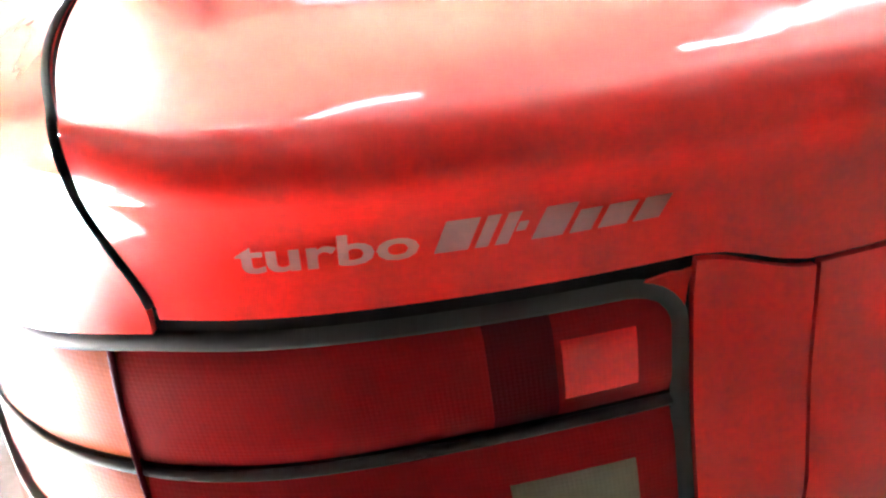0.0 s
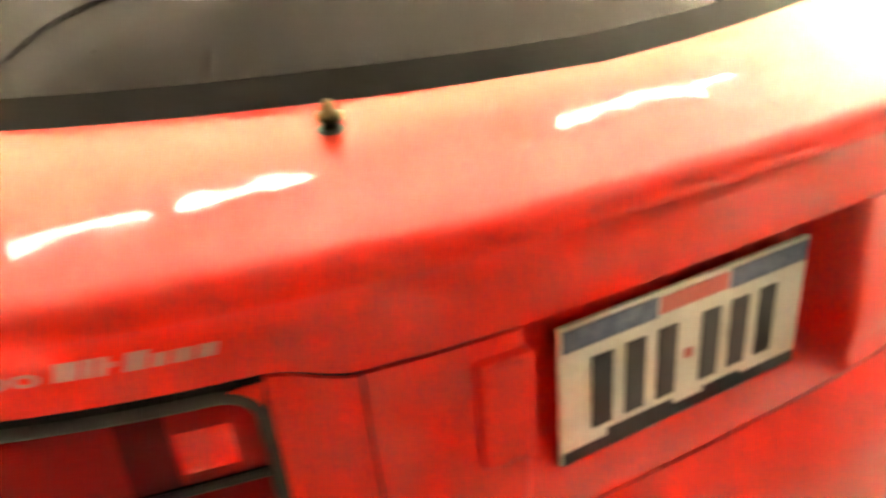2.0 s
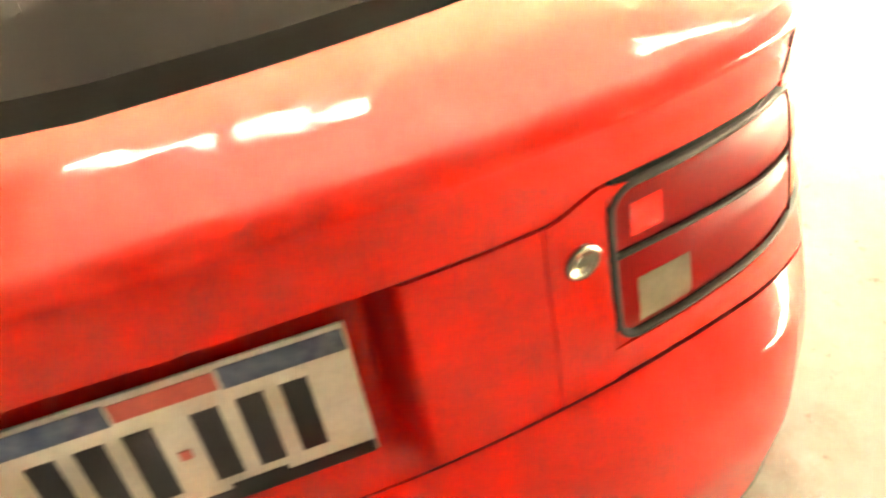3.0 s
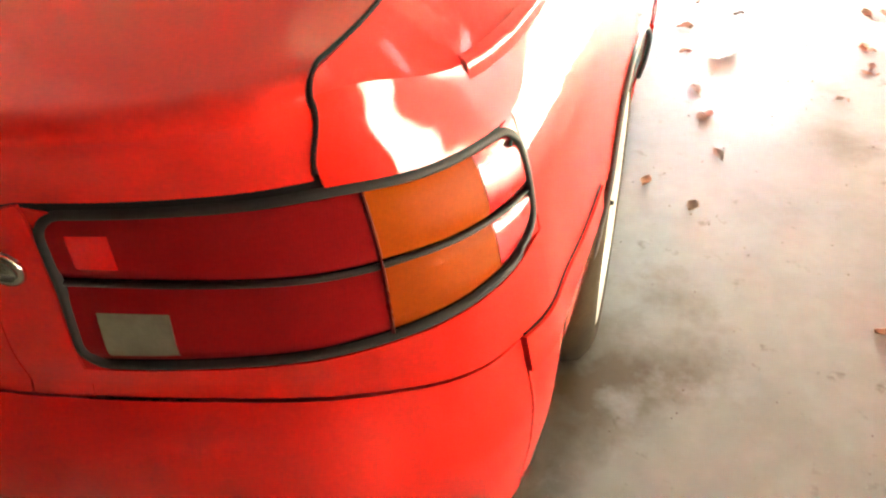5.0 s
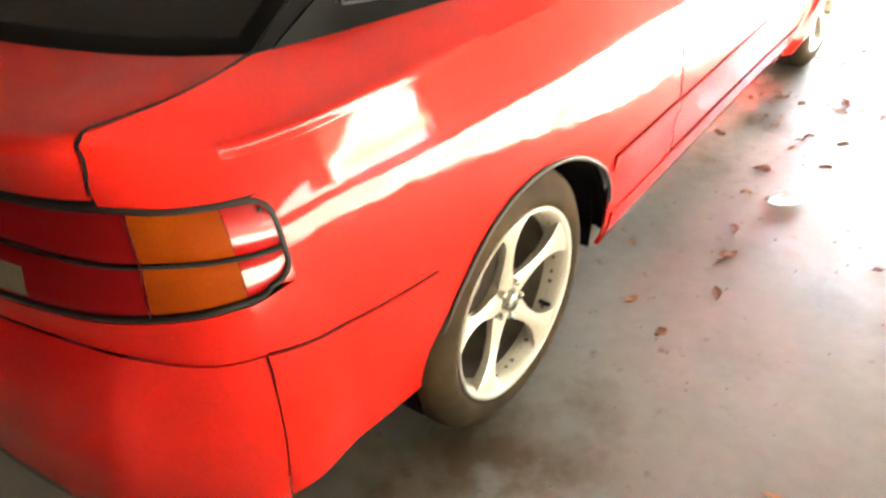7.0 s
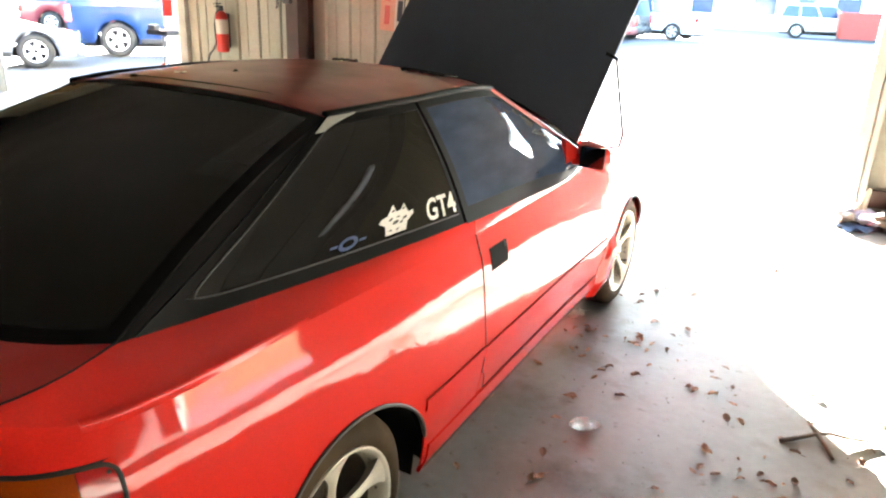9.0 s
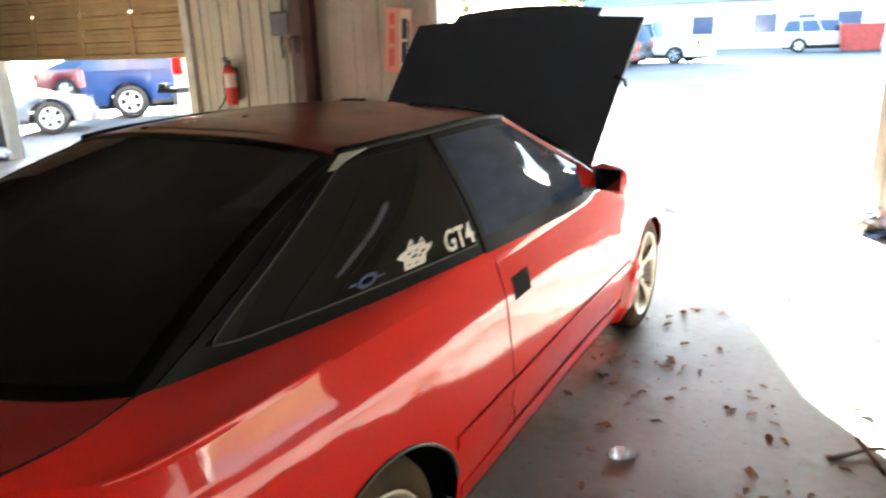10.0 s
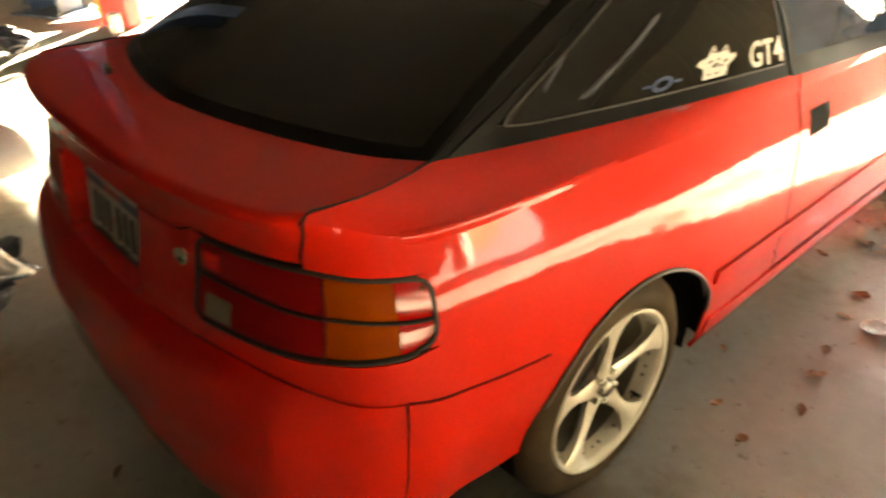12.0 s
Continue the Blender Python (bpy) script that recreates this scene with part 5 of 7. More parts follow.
def build_wheel(car, s, yc):
    """A five-spoke alloy wheel with its tyre, facing out at side s."""
    wheel = part("wheel", lathe(bmesh.new(), [(0.204, -0.17), (0.190, -0.15), (0.188, -0.10), (0.192, -0.06), (0.198, -0.035), (0.203, -0.02)], "z", 40, caps=False), BARREL, car, "pale champagne five-spoke alloy wheel")
    wheel.matrix_local = Matrix.Translation((s * 0.824, yc, WHEEL_R)) @ Matrix.Rotation(radians(90 * s), 4, "Y") @ Matrix.Rotation(radians(38), 4, "Z")
    r = WHEEL_R
    bm = bmesh.new()
    lathe(bm, [(0.200, -0.19), (0.235, -0.200), (0.268, -0.192), (r - 0.006, -0.172), (r, -0.15), (r, -0.045), (r - 0.008, -0.022), (0.268, -0.004), (0.245, 0.003), (0.232, 0.001), (0.221, -0.008), (0.213, -0.02)], "z", 64, caps=False)
    part("tyre", bm, TYRE, wheel, "dusty black tyre")
    for h in (-0.06, -0.095, -0.13):
        bm = bmesh.new()
        lathe(bm, [(r - 0.001, h - 0.004), (r + 0.0008, h - 0.003), (r + 0.0008, h + 0.003), (r - 0.001, h + 0.004)], "z", 48, caps=False)
        part("tread_groove", bm, DARK, wheel)
    bm = bmesh.new()
    lathe(bm, [(0.192, -0.055), (0.202, -0.02), (0.211, -0.004), (0.2195, 0.0), (0.221, -0.006), (0.213, -0.02)], "z", 56, caps=False)
    part("rim_lip", bm, ALLOY, wheel)
    for k in range(5):
        bm = bmesh.new()
        a0 = 2 * math.pi * k / 5
        grid = []
        for q in steps(0, 1, 16):
            rad = 0.030 + 0.176 * q
            half = 0.0165 + 0.024 * max(0.0, 1 - q / 0.50) ** 1.6 + 0.036 * max(0.0, (q - 0.50) / 0.50) ** 2.6
            h = -0.040 + 0.004 * math.sin(math.pi * q) + 0.030 * q**1.8
            row = []
            for w in steps(-1, 1, 9):
                dome = 0.010 * (1 - abs(w) ** 2.2) * (1 - 0.5 * q)
                ang = half * w / rad
                row.append((rad * math.cos(a0 + ang), rad * math.sin(a0 + ang), h + dome))
            grid.append(row)
        sheet(bm, grid, 0.030, flip=False)
        part("spoke", bm, ALLOY, wheel)
    bm = bmesh.new()
    lathe(bm, [(0.052, -0.06), (0.052, -0.040), (0.046, -0.032), (0.034, -0.030), (0.032, -0.038), (0.001, -0.038)], "z", 32, caps=False)
    part("hub", bm, ALLOY, wheel)
    bm = bmesh.new()
    lathe(bm, [(0.024, -0.038), (0.024, -0.022), (0.020, -0.016), (0.001, -0.015)], "z", 24, caps=False)
    part("hub_cap", bm, CHROME, wheel, "dull hub centre")
    for k in range(5):
        bm = bmesh.new()
        a = 2 * math.pi * (k + 0.5) / 5
        lathe(bm, [(0.0095, -0.038), (0.0095, -0.024), (0.007, -0.020), (0.001, -0.020)], "z", 6, (0.043 * math.cos(a), 0.043 * math.sin(a), 0), False)
        part("wheel_nut", bm, CHROME, wheel)
    bm = bmesh.new()
    lathe(bm, [(0.125, -0.150), (0.125, -0.138), (0.05, -0.135)], "z", 40, caps=False)
    part("brake_disc", bm, surface("rusty_disc", (0.10, 0.07, 0.05), 0.5, metal=0.6, scale=12, fine=90), wheel, "rust-dulled brake disc")
    bm = bmesh.new()
    tube(bm, [(0.165, 0.05, -0.035), (0.158, 0.049, -0.005)], 0.0055, 8)
    part("valve_stem", bm, RUBBER, wheel)


car = build_car()
# Things on the front wall
RED_PLASTIC = surface("red_plastic", (0.55, 0.03, 0.02), 0.4, dark=(0.40, 0.02, 0.015), scale=8, fine=120, wear=0.5, bump=0.05)
RED_STEEL = surface("scuffed_red_steel", (0.33, 0.03, 0.022), 0.45, dark=(0.16, 0.03, 0.02), scale=5, fine=70, wear=0.7, bump=0.08)
YELLOW = surface("chipped_yellow_paint", (0.62, 0.40, 0.03), 0.45, dark=(0.35, 0.22, 0.04), scale=6, fine=80, wear=0.5, bump=0.08)
BLUE_STEEL = surface("scuffed_blue_steel", (0.035, 0.07, 0.15), 0.42, dark=(0.06, 0.07, 0.09), scale=3, fine=60, wear=0.6, bump=0.08)
STEEL = surface("dull_steel", (0.32, 0.31, 0.30), 0.42, metal=0.7, dark=(0.18, 0.16, 0.14), scale=7, fine=90, wear=0.6, bump=0.06)
GREY_CASE = surface("grey_machine_case", (0.13, 0.13, 0.135), 0.5, dark=(0.07, 0.068, 0.065), scale=6, fine=80, wear=0.6, bump=0.05)
PAPER = surface("orange_poster_paper", (0.62, 0.30, 0.20), 0.7, dark=(0.55, 0.42, 0.32), scale=9, fine=60, wear=0.4, bump=0.03)
CREAM = surface("cream_plastic", (0.62, 0.58, 0.48), 0.5, dark=(0.45, 0.40, 0.31), scale=7, fine=80, wear=0.5, bump=0.05)
BUMPER_WHITE = surface("dusty_white_paint", (0.74, 0.72, 0.66), 0.35, coat=0.4, dark=(0.55, 0.52, 0.45), scale=5, fine=120, wear=0.5, bump=0.03)
RAG = surface("pale_cloth", (0.55, 0.55, 0.62), 0.9, scale=12, fine=150, wear=0.5, bump=0.3)
LEAF = surface("dry_leaf", (0.36, 0.18, 0.10), 0.7, dark=(0.50, 0.35, 0.24), scale=25, fine=200, wear=0.8, bump=0.2, random_tone=0.45)
BARK = surface("dry_bark", (0.13, 0.095, 0.065), 0.85, dark=(0.22, 0.16, 0.10), scale=14, fine=120, wear=0.7, bump=0.4)


def place(ob, x, y, z, turn=0.0):
    """Hang or stand a thing by the front wall's own axes."""
    ob.matrix_world = FRONT @ pose(x, y, z, 0, 0, turn)
    return ob


def fire_extinguisher():
    ob = thing("fire_extinguisher", "red fire extinguisher with a white label, hung on the wall", "fire extinguisher")
    bm = lathe(bmesh.new(), [(0.050, 0), (0.066, 0.012), (0.068, 0.03), (0.068, 0.36), (0.060, 0.40), (0.040, 0.43), (0.022, 0.445)], "z", 28)
    part("cylinder", bm, RED_PLASTIC, ob)
    part("label_band", lathe(bmesh.new(), [(0.0685, 0.20), (0.0692, 0.205), (0.0692, 0.35), (0.0685, 0.355)], "z", 28, caps=False), CREAM, ob, "white instruction label")
    bm = lathe(bmesh.new(), [(0.022, 0.44), (0.024, 0.45), (0.024, 0.48), (0.014, 0.49)], "z", 16)
    box(bm, -0.012, 0.012, -0.09, 0.02, 0.485, 0.498, 0.002)
    part("valve", bm, INK, ob)
    bm = bmesh.new()
    box(bm, -0.010, 0.010, -0.11, 0.0, 0.515, 0.525, 0.002)
    part("lever", bm, INK, ob)
    bm = tube(bmesh.new(), [(-0.02, 0, 0.46), (-0.06, -0.01, 0.42), (-0.085, -0.02, 0.30), (-0.08, -0.02, 0.10), (-0.13, -0.02, 0.02), (-0.20, -0.02, -0.04), (-0.22, -0.02, -0.12)], 0.011, 10)
    part("hose", bm, INK, ob, "black hose")
    bm = bmesh.new()
    box(bm, -0.03, 0.03, 0.066, 0.095, 0.05, 0.42, 0.003)
    part("bracket", bm, INK, ob)
    return ob


place(fire_extinguisher(), -6.38, -0.115, 0.86)


def wall_box():
    ob = thing("junction_box", "black wall-mounted control box with hanging wires", "electrical box")
    part("case", box(bmesh.new(), -0.13, 0.13, -0.16, 0.0, 0, 0.24, 0.012), INK, ob)
    part("cover", box(bmesh.new(), -0.115, 0.115, -0.172, -0.16, 0.015, 0.225, 0.006), GREY_CASE, ob)
    for x in (-0.06, -0.04, 0.10):
        part("wire", tube(bmesh.new(), [(x, -0.08, 0.0), (x - 0.01, -0.085, -0.09), (x + 0.012, -0.09, -0.19), (x - 0.006, -0.085, -0.24)], 0.006, 8), INK, ob)
    return ob


place(wall_box(), -5.55, -0.02, 1.60)
ob = thing("socket_box", "cream socket box on the column", "electrical box")
part("case", box(bmesh.new(), -0.045, 0.045, -0.05, 0, 0, 0.15, 0.008), TRIM, ob)
part("socket", box(bmesh.new(), -0.02, 0.02, -0.056, -0.05, 0.045, 0.105, 0.003), INK, ob)
place(ob, -5.30, -0.285, 1.42)
ob = thing("conduit", "thin steel conduit running down the wall", "pipe")
part("pipe", tube(bmesh.new(), [(0, -0.03, 0.0), (0, -0.03, 1.44)], 0.016, 12), STEEL, ob)
for z in (0.3, 1.0):
    part("clip", box(bmesh.new(), -0.035, 0.035, -0.05, 0.0, z, z + 0.02, 0.003), STEEL, ob)
place(ob, -5.44, -0.02, 0.0)

poster = thing("poster", "orange and white printed poster with dark writing, hung sideways", "poster")
part("sheet", box(bmesh.new(), -0.15, 0.15, -0.004, 0.0, 0, 0.62, 0.0), PAPER, poster)
part("border", box(bmesh.new(), 0.02, 0.15, -0.0065, -0.0045, 0.02, 0.60, 0.0), CREAM, poster)
for z0, z1, x0, x1 in ((0.10, 0.30, 0.045, 0.105), (0.33, 0.52, 0.045, 0.105), (0.14, 0.50, 0.115, 0.13)):
    part("print_bar", box(bmesh.new(), x0, x1, -0.0085, -0.007, z0, z1, 0.0), INK, poster)
for z0, z1 in ((0.06, 0.24), (0.28, 0.42), (0.46, 0.57)):
    part("print_bar", box(bmesh.new(), -0.10, -0.04, -0.0065, -0.0045, z0, z1, 0.0), INK_RED, poster)
place(poster, -4.22, -0.03, 1.20)
poster.matrix_world = poster.matrix_world @ pose(0, 0, 0, 0, 4, 0)

# Work stand in the doorway
ob = thing("work_stand", "small tripod work stand with a dark top and orange lamp", "stand")
part("pole", tube(bmesh.new(), [(0, 0, 0.22), (0, 0, 0.98)], 0.014, 10), STEEL, ob)
for k in range(3):
    a = 2.1 * k
    part("leg", tube(bmesh.new(), [(0, 0, 0.45), (0.30 * math.cos(a), 0.30 * math.sin(a), 0.012)], 0.010, 8), STEEL, ob)
part("top", box(bmesh.new(), -0.18, 0.18, -0.10, 0.10, 0.97, 1.03, 0.01), INK, ob)
part("lamp_head", box(bmesh.new(), -0.10, 0.02, -0.14, -0.05, 1.03, 1.09, 0.012), INK, ob)
part("orange_lamp", lathe(bmesh.new(), [(0.03, 0), (0.04, 0.02), (0.035, 0.07), (0.01, 0.09)], "z", 14, (0.0, -0.02, 0.55)), LENS_AMBER, ob)
ob.matrix_world = pose(-5.75, 5.25, 0)


# The left bay
def lift_post():
    ob = thing("lift_post", "tall blue steel post of a car lift", "car lift")
    bm = bmesh.new()
    box(bm, -0.17, -0.15, -0.14, 0.14, 0.02, 3.4, 0.004)
    box(bm, 0.15, 0.17, -0.14, 0.14, 0.02, 3.4, 0.004)
    box(bm, -0.15, 0.15, 0.12, 0.14, 0.02, 3.4, 0.003)
    part("column", bm, BLUE_STEEL, ob)
    part("base_plate", box(bmesh.new(), -0.28, 0.28, -0.26, 0.26, 0.0, 0.02, 0.004), BLUE_STEEL, ob)
    bm = bmesh.new()
    box(bm, -0.145, 0.145, -0.13, 0.10, 0.12, 0.75, 0.01)
    part("carriage", bm, BLUE_STEEL, ob)
    bm = bmesh.new()
    box(bm, -0.30, -0.20, -0.10, 0.02, 0.05, 0.42, 0.01)
    part("motor_box", bm, INK, ob)
    for x, y in ((-0.22, -0.2), (0.22, -0.2), (-0.22, 0.2), (0.22, 0.2)):
        part("bolt", lathe(bmesh.new(), [(0.016, 0.02), (0.016, 0.036), (0.01, 0.042)], "z", 6, (x, y, 0)), STEEL, ob)
    part("arm", tube(bmesh.new(), [(0.0, -0.05, 0.16), (0.45, 0.30, 0.13), (0.9, 0.62, 0.12)], 0.045, 10), STEEL, ob)
    return ob


lift_post().matrix_world = pose(-5.95, 0.88, 0, 0, 0, 28)


def fuel_can():
    ob = thing("fuel_can", "bright red plastic fuel can on the floor", "fuel can")
    bm = bmesh.new()
    box(bm, -0.15, 0.15, -0.10, 0.10, 0, 0.27, 0.035)
    box(bm, -0.13, 0.02, -0.05, 0.05, 0.24, 0.31, 0.02)
    part("body", bm, RED_PLASTIC, ob)
    part("handle", tube(bmesh.new(), [(-0.10, 0, 0.28), (-0.09, 0, 0.36), (0.02, 0, 0.375), (0.11, 0, 0.35), (0.13, 0, 0.26)], 0.018, 10), RED_PLASTIC, ob)
    part("spout", tube(bmesh.new(), [(-0.11, 0, 0.30), (-0.16, 0, 0.36), (-0.25, 0, 0.39)], 0.016, 10, 0.011), CREAM, ob, "pale spout")
    part("cap", lathe(bmesh.new(), [(0.03, 0), (0.03, 0.03), (0.02, 0.035)], "z", 14, (0.07, 0, 0.29)), INK, ob)
    return ob


fuel_can().matrix_world = pose(-5.0, 1.12, 0, 0, 0, 25)
ob = thing("oil_jug", "yellow plastic oil jug on the floor", "jug")
bm = bmesh.new()
box(bm, -0.09, 0.09, -0.06, 0.06, 0, 0.22, 0.025)
part("body", bm, YELLOW, ob)
part("neck", lathe(bmesh.new(), [(0.03, 0.21), (0.024, 0.235), (0.024, 0.265), (0.018, 0.27)], "z", 14, (0.04, 0, 0)), YELLOW, ob)
part("handle", tube(bmesh.new(), [(-0.06, 0, 0.20), (-0.05, 0, 0.26), (0.02, 0, 0.25)], 0.012, 8), YELLOW, ob)
ob.matrix_world = pose(-5.40, 1.14, 0, 0, 0, 10)
ob = thing("paint_tin", "small white-topped tin standing on the floor", "tin")
part("body", lathe(bmesh.new(), [(0.05, 0), (0.052, 0.005), (0.052, 0.14), (0.048, 0.145)], "z", 18), CREAM, ob)
part("lid", lathe(bmesh.new(), [(0.05, 0.145), (0.052, 0.15), (0.045, 0.156)], "z", 18), STEEL, ob)
ob.matrix_world = pose(-4.80, 0.98, 0)
ob = thing("yellow_ramp", "yellow steel drive-on ramp", "ramp")
for y in (-0.18, 0.18):
    part("rail", box(bmesh.new(), -0.9, 0.9, y - 0.03, y + 0.03, 0.02, 0.20, 0.008), YELLOW, ob)
for k in range(7):
    x = -0.8 + 0.26 * k
    part("rung", tube(bmesh.new(), [(x, -0.16, 0.13), (x, 0.16, 0.13)], 0.016, 8), YELLOW, ob)
for x in (-0.85, 0.85):
    part("foot", box(bmesh.new(), x - 0.05, x + 0.05, -0.22, 0.22, 0, 0.02, 0.003), INK, ob)
ob.matrix_world = pose(-8.95, 0.95, 0, 0, 0, 60)


def steel_cabinet(name, label, w, d, h, mat, drawers, at, turn):
    ob = thing(name, label, "cabinet", at=at, turn=turn)
    part("body", box(bmesh.new(), -w / 2, w / 2, -d / 2 + 0.02, d / 2, 0.06, h, 0.008), mat, ob)
    step = (h - 0.12) / drawers
    for k in range(drawers):
        z = 0.08 + step * k
        dr = part("drawer", box(bmesh.new(), -w / 2 + 0.02, w / 2 - 0.02, -d / 2, -d / 2 + 0.02, z, z + step - 0.012, 0.004), mat, ob)
        part("handle", box(bmesh.new(), -w / 2 + 0.06, w / 2 - 0.06, -d / 2 - 0.014, -d / 2, z + step - 0.045, z + step - 0.028, 0.003), STEEL, dr)
    for x in (-w / 2 + 0.08, w / 2 - 0.08):
        for y in (-d / 2 + 0.08, d / 2 - 0.08):
            part("castor", lathe(bmesh.new(), [(0.02, -0.014), (0.03, -0.012), (0.03, 0.012), (0.02, 0.014)], "x", 14, (x, y, 0.03)), INK, ob)
    return ob


steel_cabinet("tool_chest", "tall red steel tool chest with drawers", 0.66, 0.45, 1.25, RED_STEEL, 7, (-10.45, 3.62, 0), 58)
steel_cabinet("tool_cabinet", "low red steel roller cabinet", 0.95, 0.45, 0.52, RED_PLASTIC, 2, (-10.0, 2.55, 0), 66)
ob = thing("bench_top", "pale worktop slab lying on the low cabinet", "worktop")
part("slab", box(bmesh.new(), -0.52, 0.52, -0.26, 0.26, 0, 0.04, 0.006), CREAM, ob)
ob.matrix_world = pose(-10.0, 2.55, 0.522, 0, 0, 66)
ob = thing("oil_drum", "battered white steel drum", "drum")
part("shell", lathe(bmesh.new(), [(0.26, 0), (0.275, 0.01), (0.27, 0.03), (0.265, 0.28), (0.275, 0.30), (0.265, 0.32), (0.265, 0.58), (0.275, 0.60), (0.265, 0.62), (0.268, 0.87), (0.275, 0.885), (0.255, 0.885), (0.25, 0.87)], "z", 32), CREAM, ob)
part("bung", lathe(bmesh.new(), [(0.03, 0.87), (0.03, 0.885), (0.02, 0.89)], "z", 12, (0.12, 0.05, 0)), STEEL, ob)
ob.matrix_world = pose(-10.75, 4.02, 0)
ob = thing("air_tank", "tall red upright air tank", "tank")
part("shell", lathe(bmesh.new(), [(0.05, 0.22), (0.18, 0.25), (0.25, 0.34), (0.26, 0.45), (0.26, 1.45), (0.25, 1.56), (0.18, 1.65), (0.05, 1.68)], "z", 32), RED_STEEL, ob)
for k in range(3):
    a = 2.1 * k + 0.4
    part("leg", box(bmesh.new(), 0.2 * math.cos(a) - 0.03, 0.2 * math.cos(a) + 0.03, 0.2 * math.sin(a) - 0.03, 0.2 * math.sin(a) + 0.03, 0, 0.34, 0.004), RED_STEEL, ob)
part("gauge", lathe(bmesh.new(), [(0.045, 0), (0.05, 0.01), (0.045, 0.03)], "x", 16, (0.255, 0, 1.2)), STEEL, ob)
ob.matrix_world = pose(-10.95, 4.52, 0)
ob = thing("gas_cylinder", "slim grey gas cylinder standing upright", "gas cylinder")
part("shell", lathe(bmesh.new(), [(0.085, 0), (0.095, 0.01), (0.095, 1.15), (0.085, 1.24), (0.05, 1.30), (0.03, 1.33)], "z", 24), GREY_CASE, ob)
part("valve", lathe(bmesh.new(), [(0.03, 1.32), (0.035, 1.34), (0.02, 1.42), (0.03, 1.44), (0.025, 1.47)], "z", 12), STEEL, ob)
ob.matrix_world = pose(-10.15, 4.78, 0)
ob = thing("welding_cart", "grey welding machine on a black wheeled cart", "welding machine")
part("case", box(bmesh.new(), -0.20, 0.20, -0.30, 0.30, 0.30, 0.82, 0.02), GREY_CASE, ob)
part("front_plate", box(bmesh.new(), 0.20, 0.212, -0.26, 0.26, 0.36, 0.78, 0.004), STEEL, ob)
part("cart", box(bmesh.new(), -0.24, 0.24, -0.34, 0.34, 0.10, 0.28, 0.01), INK, ob)
part("cart_handle", tube(bmesh.new(), [(-0.2, -0.3, 0.28), (-0.28, -0.3, 0.95), (-0.28, 0.3, 0.95), (-0.2, 0.3, 0.28)], 0.014, 8), INK, ob)
for x in (-0.2, 0.2):
    for y in (-0.30, 0.30):
        part("castor", lathe(bmesh.new(), [(0.03, -0.02), (0.05, -0.018), (0.05, 0.018), (0.03, 0.02)], "y", 16, (x, y, 0.05)), INK, ob)
part("red_bottle", lathe(bmesh.new(), [(0.035, 0.82), (0.037, 0.83), (0.037, 0.98), (0.015, 1.02), (0.015, 1.05)], "z", 14, (0.05, 0.12, 0)), RED_PLASTIC, ob)
ob.matrix_world = pose(-9.42, 4.30, 0, 0, 0, -55)
ob = thing("workbench", "dark cluttered steel workbench with tools", "workbench")
part("top", box(bmesh.new(), -0.55, 0.55, -0.28, 0.28, 0.74, 0.79, 0.006), INK, ob)
for x in (-0.5, 0.5):
    for y in (-0.24, 0.24):
        part("leg", box(bmesh.new(), x - 0.02, x + 0.02, y - 0.02, y + 0.02, 0, 0.74, 0.003), INK, ob)
part("shelf", box(bmesh.new(), -0.52, 0.52, -0.26, 0.26, 0.22, 0.25, 0.004), INK, ob)
ob.matrix_world = pose(-10.0, 4.08, 0, 0, 0, 45)
for k, (dx, dz, mat, name, label) in enumerate(((-0.30, 0.79, INK, "tool_box", "black tool box on the bench"), (0.28, 0.25, GREY_CASE, "tool_box", "grey tool box on the bench shelf"), (-0.2, 0.25, BLUE_STEEL, "tool_box", "blue tool box on the bench shelf"))):
    b = thing(name, label, "tool box")
    part("body", box(bmesh.new(), -0.17, 0.17, -0.10, 0.10, 0, 0.17, 0.012), mat, b)
    part("handle", tube(bmesh.new(), [(-0.08, 0, 0.165), (-0.07, 0, 0.20), (0.07, 0, 0.20), (0.08, 0, 0.165)], 0.008, 8), STEEL, b)
    b.matrix_world = pose(-10.0, 4.08, 0, 0, 0, 45) @ pose(dx, 0, dz)
b = thing("angle_grinder", "yellow power tool lying on the bench", "power tool")
part("body", tube(bmesh.new(), [(-0.16, 0, 0.04), (0.0, 0, 0.045), (0.16, 0, 0.04)], 0.038, 12, 0.03), YELLOW, b)
part("disc", lathe(bmesh.new(), [(0.055, 0), (0.06, 0.004), (0.055, 0.008)], "z", 20, (0.2, 0, 0.01)), STEEL, b)
b.matrix_world = pose(-10.0, 4.08, 0.79, 0, 0, 40) @ pose(0.22, 0, 0)


def crumple(name, label, category, mat, size, seed, flat=0.5, sub=3):
    """A crumpled lump: cloth, foil or plastic."""
    bm = bmesh.new()
    bmesh.ops.create_icosphere(bm, subdivisions=sub, radius=size)
    for v in bm.verts:
        n = noise.noise_vector(v.co * (2.4 / size) + Vector((seed, seed * 2, 0)))
        v.co += n * size * 0.55
        v.co.z *= flat
    low = min(v.co.z for v in bm.verts)
    for v in bm.verts:
        v.co.z -= low
    for f in bm.faces:
        f.smooth = False
    return tagged(part(name, bm, mat), label, category)


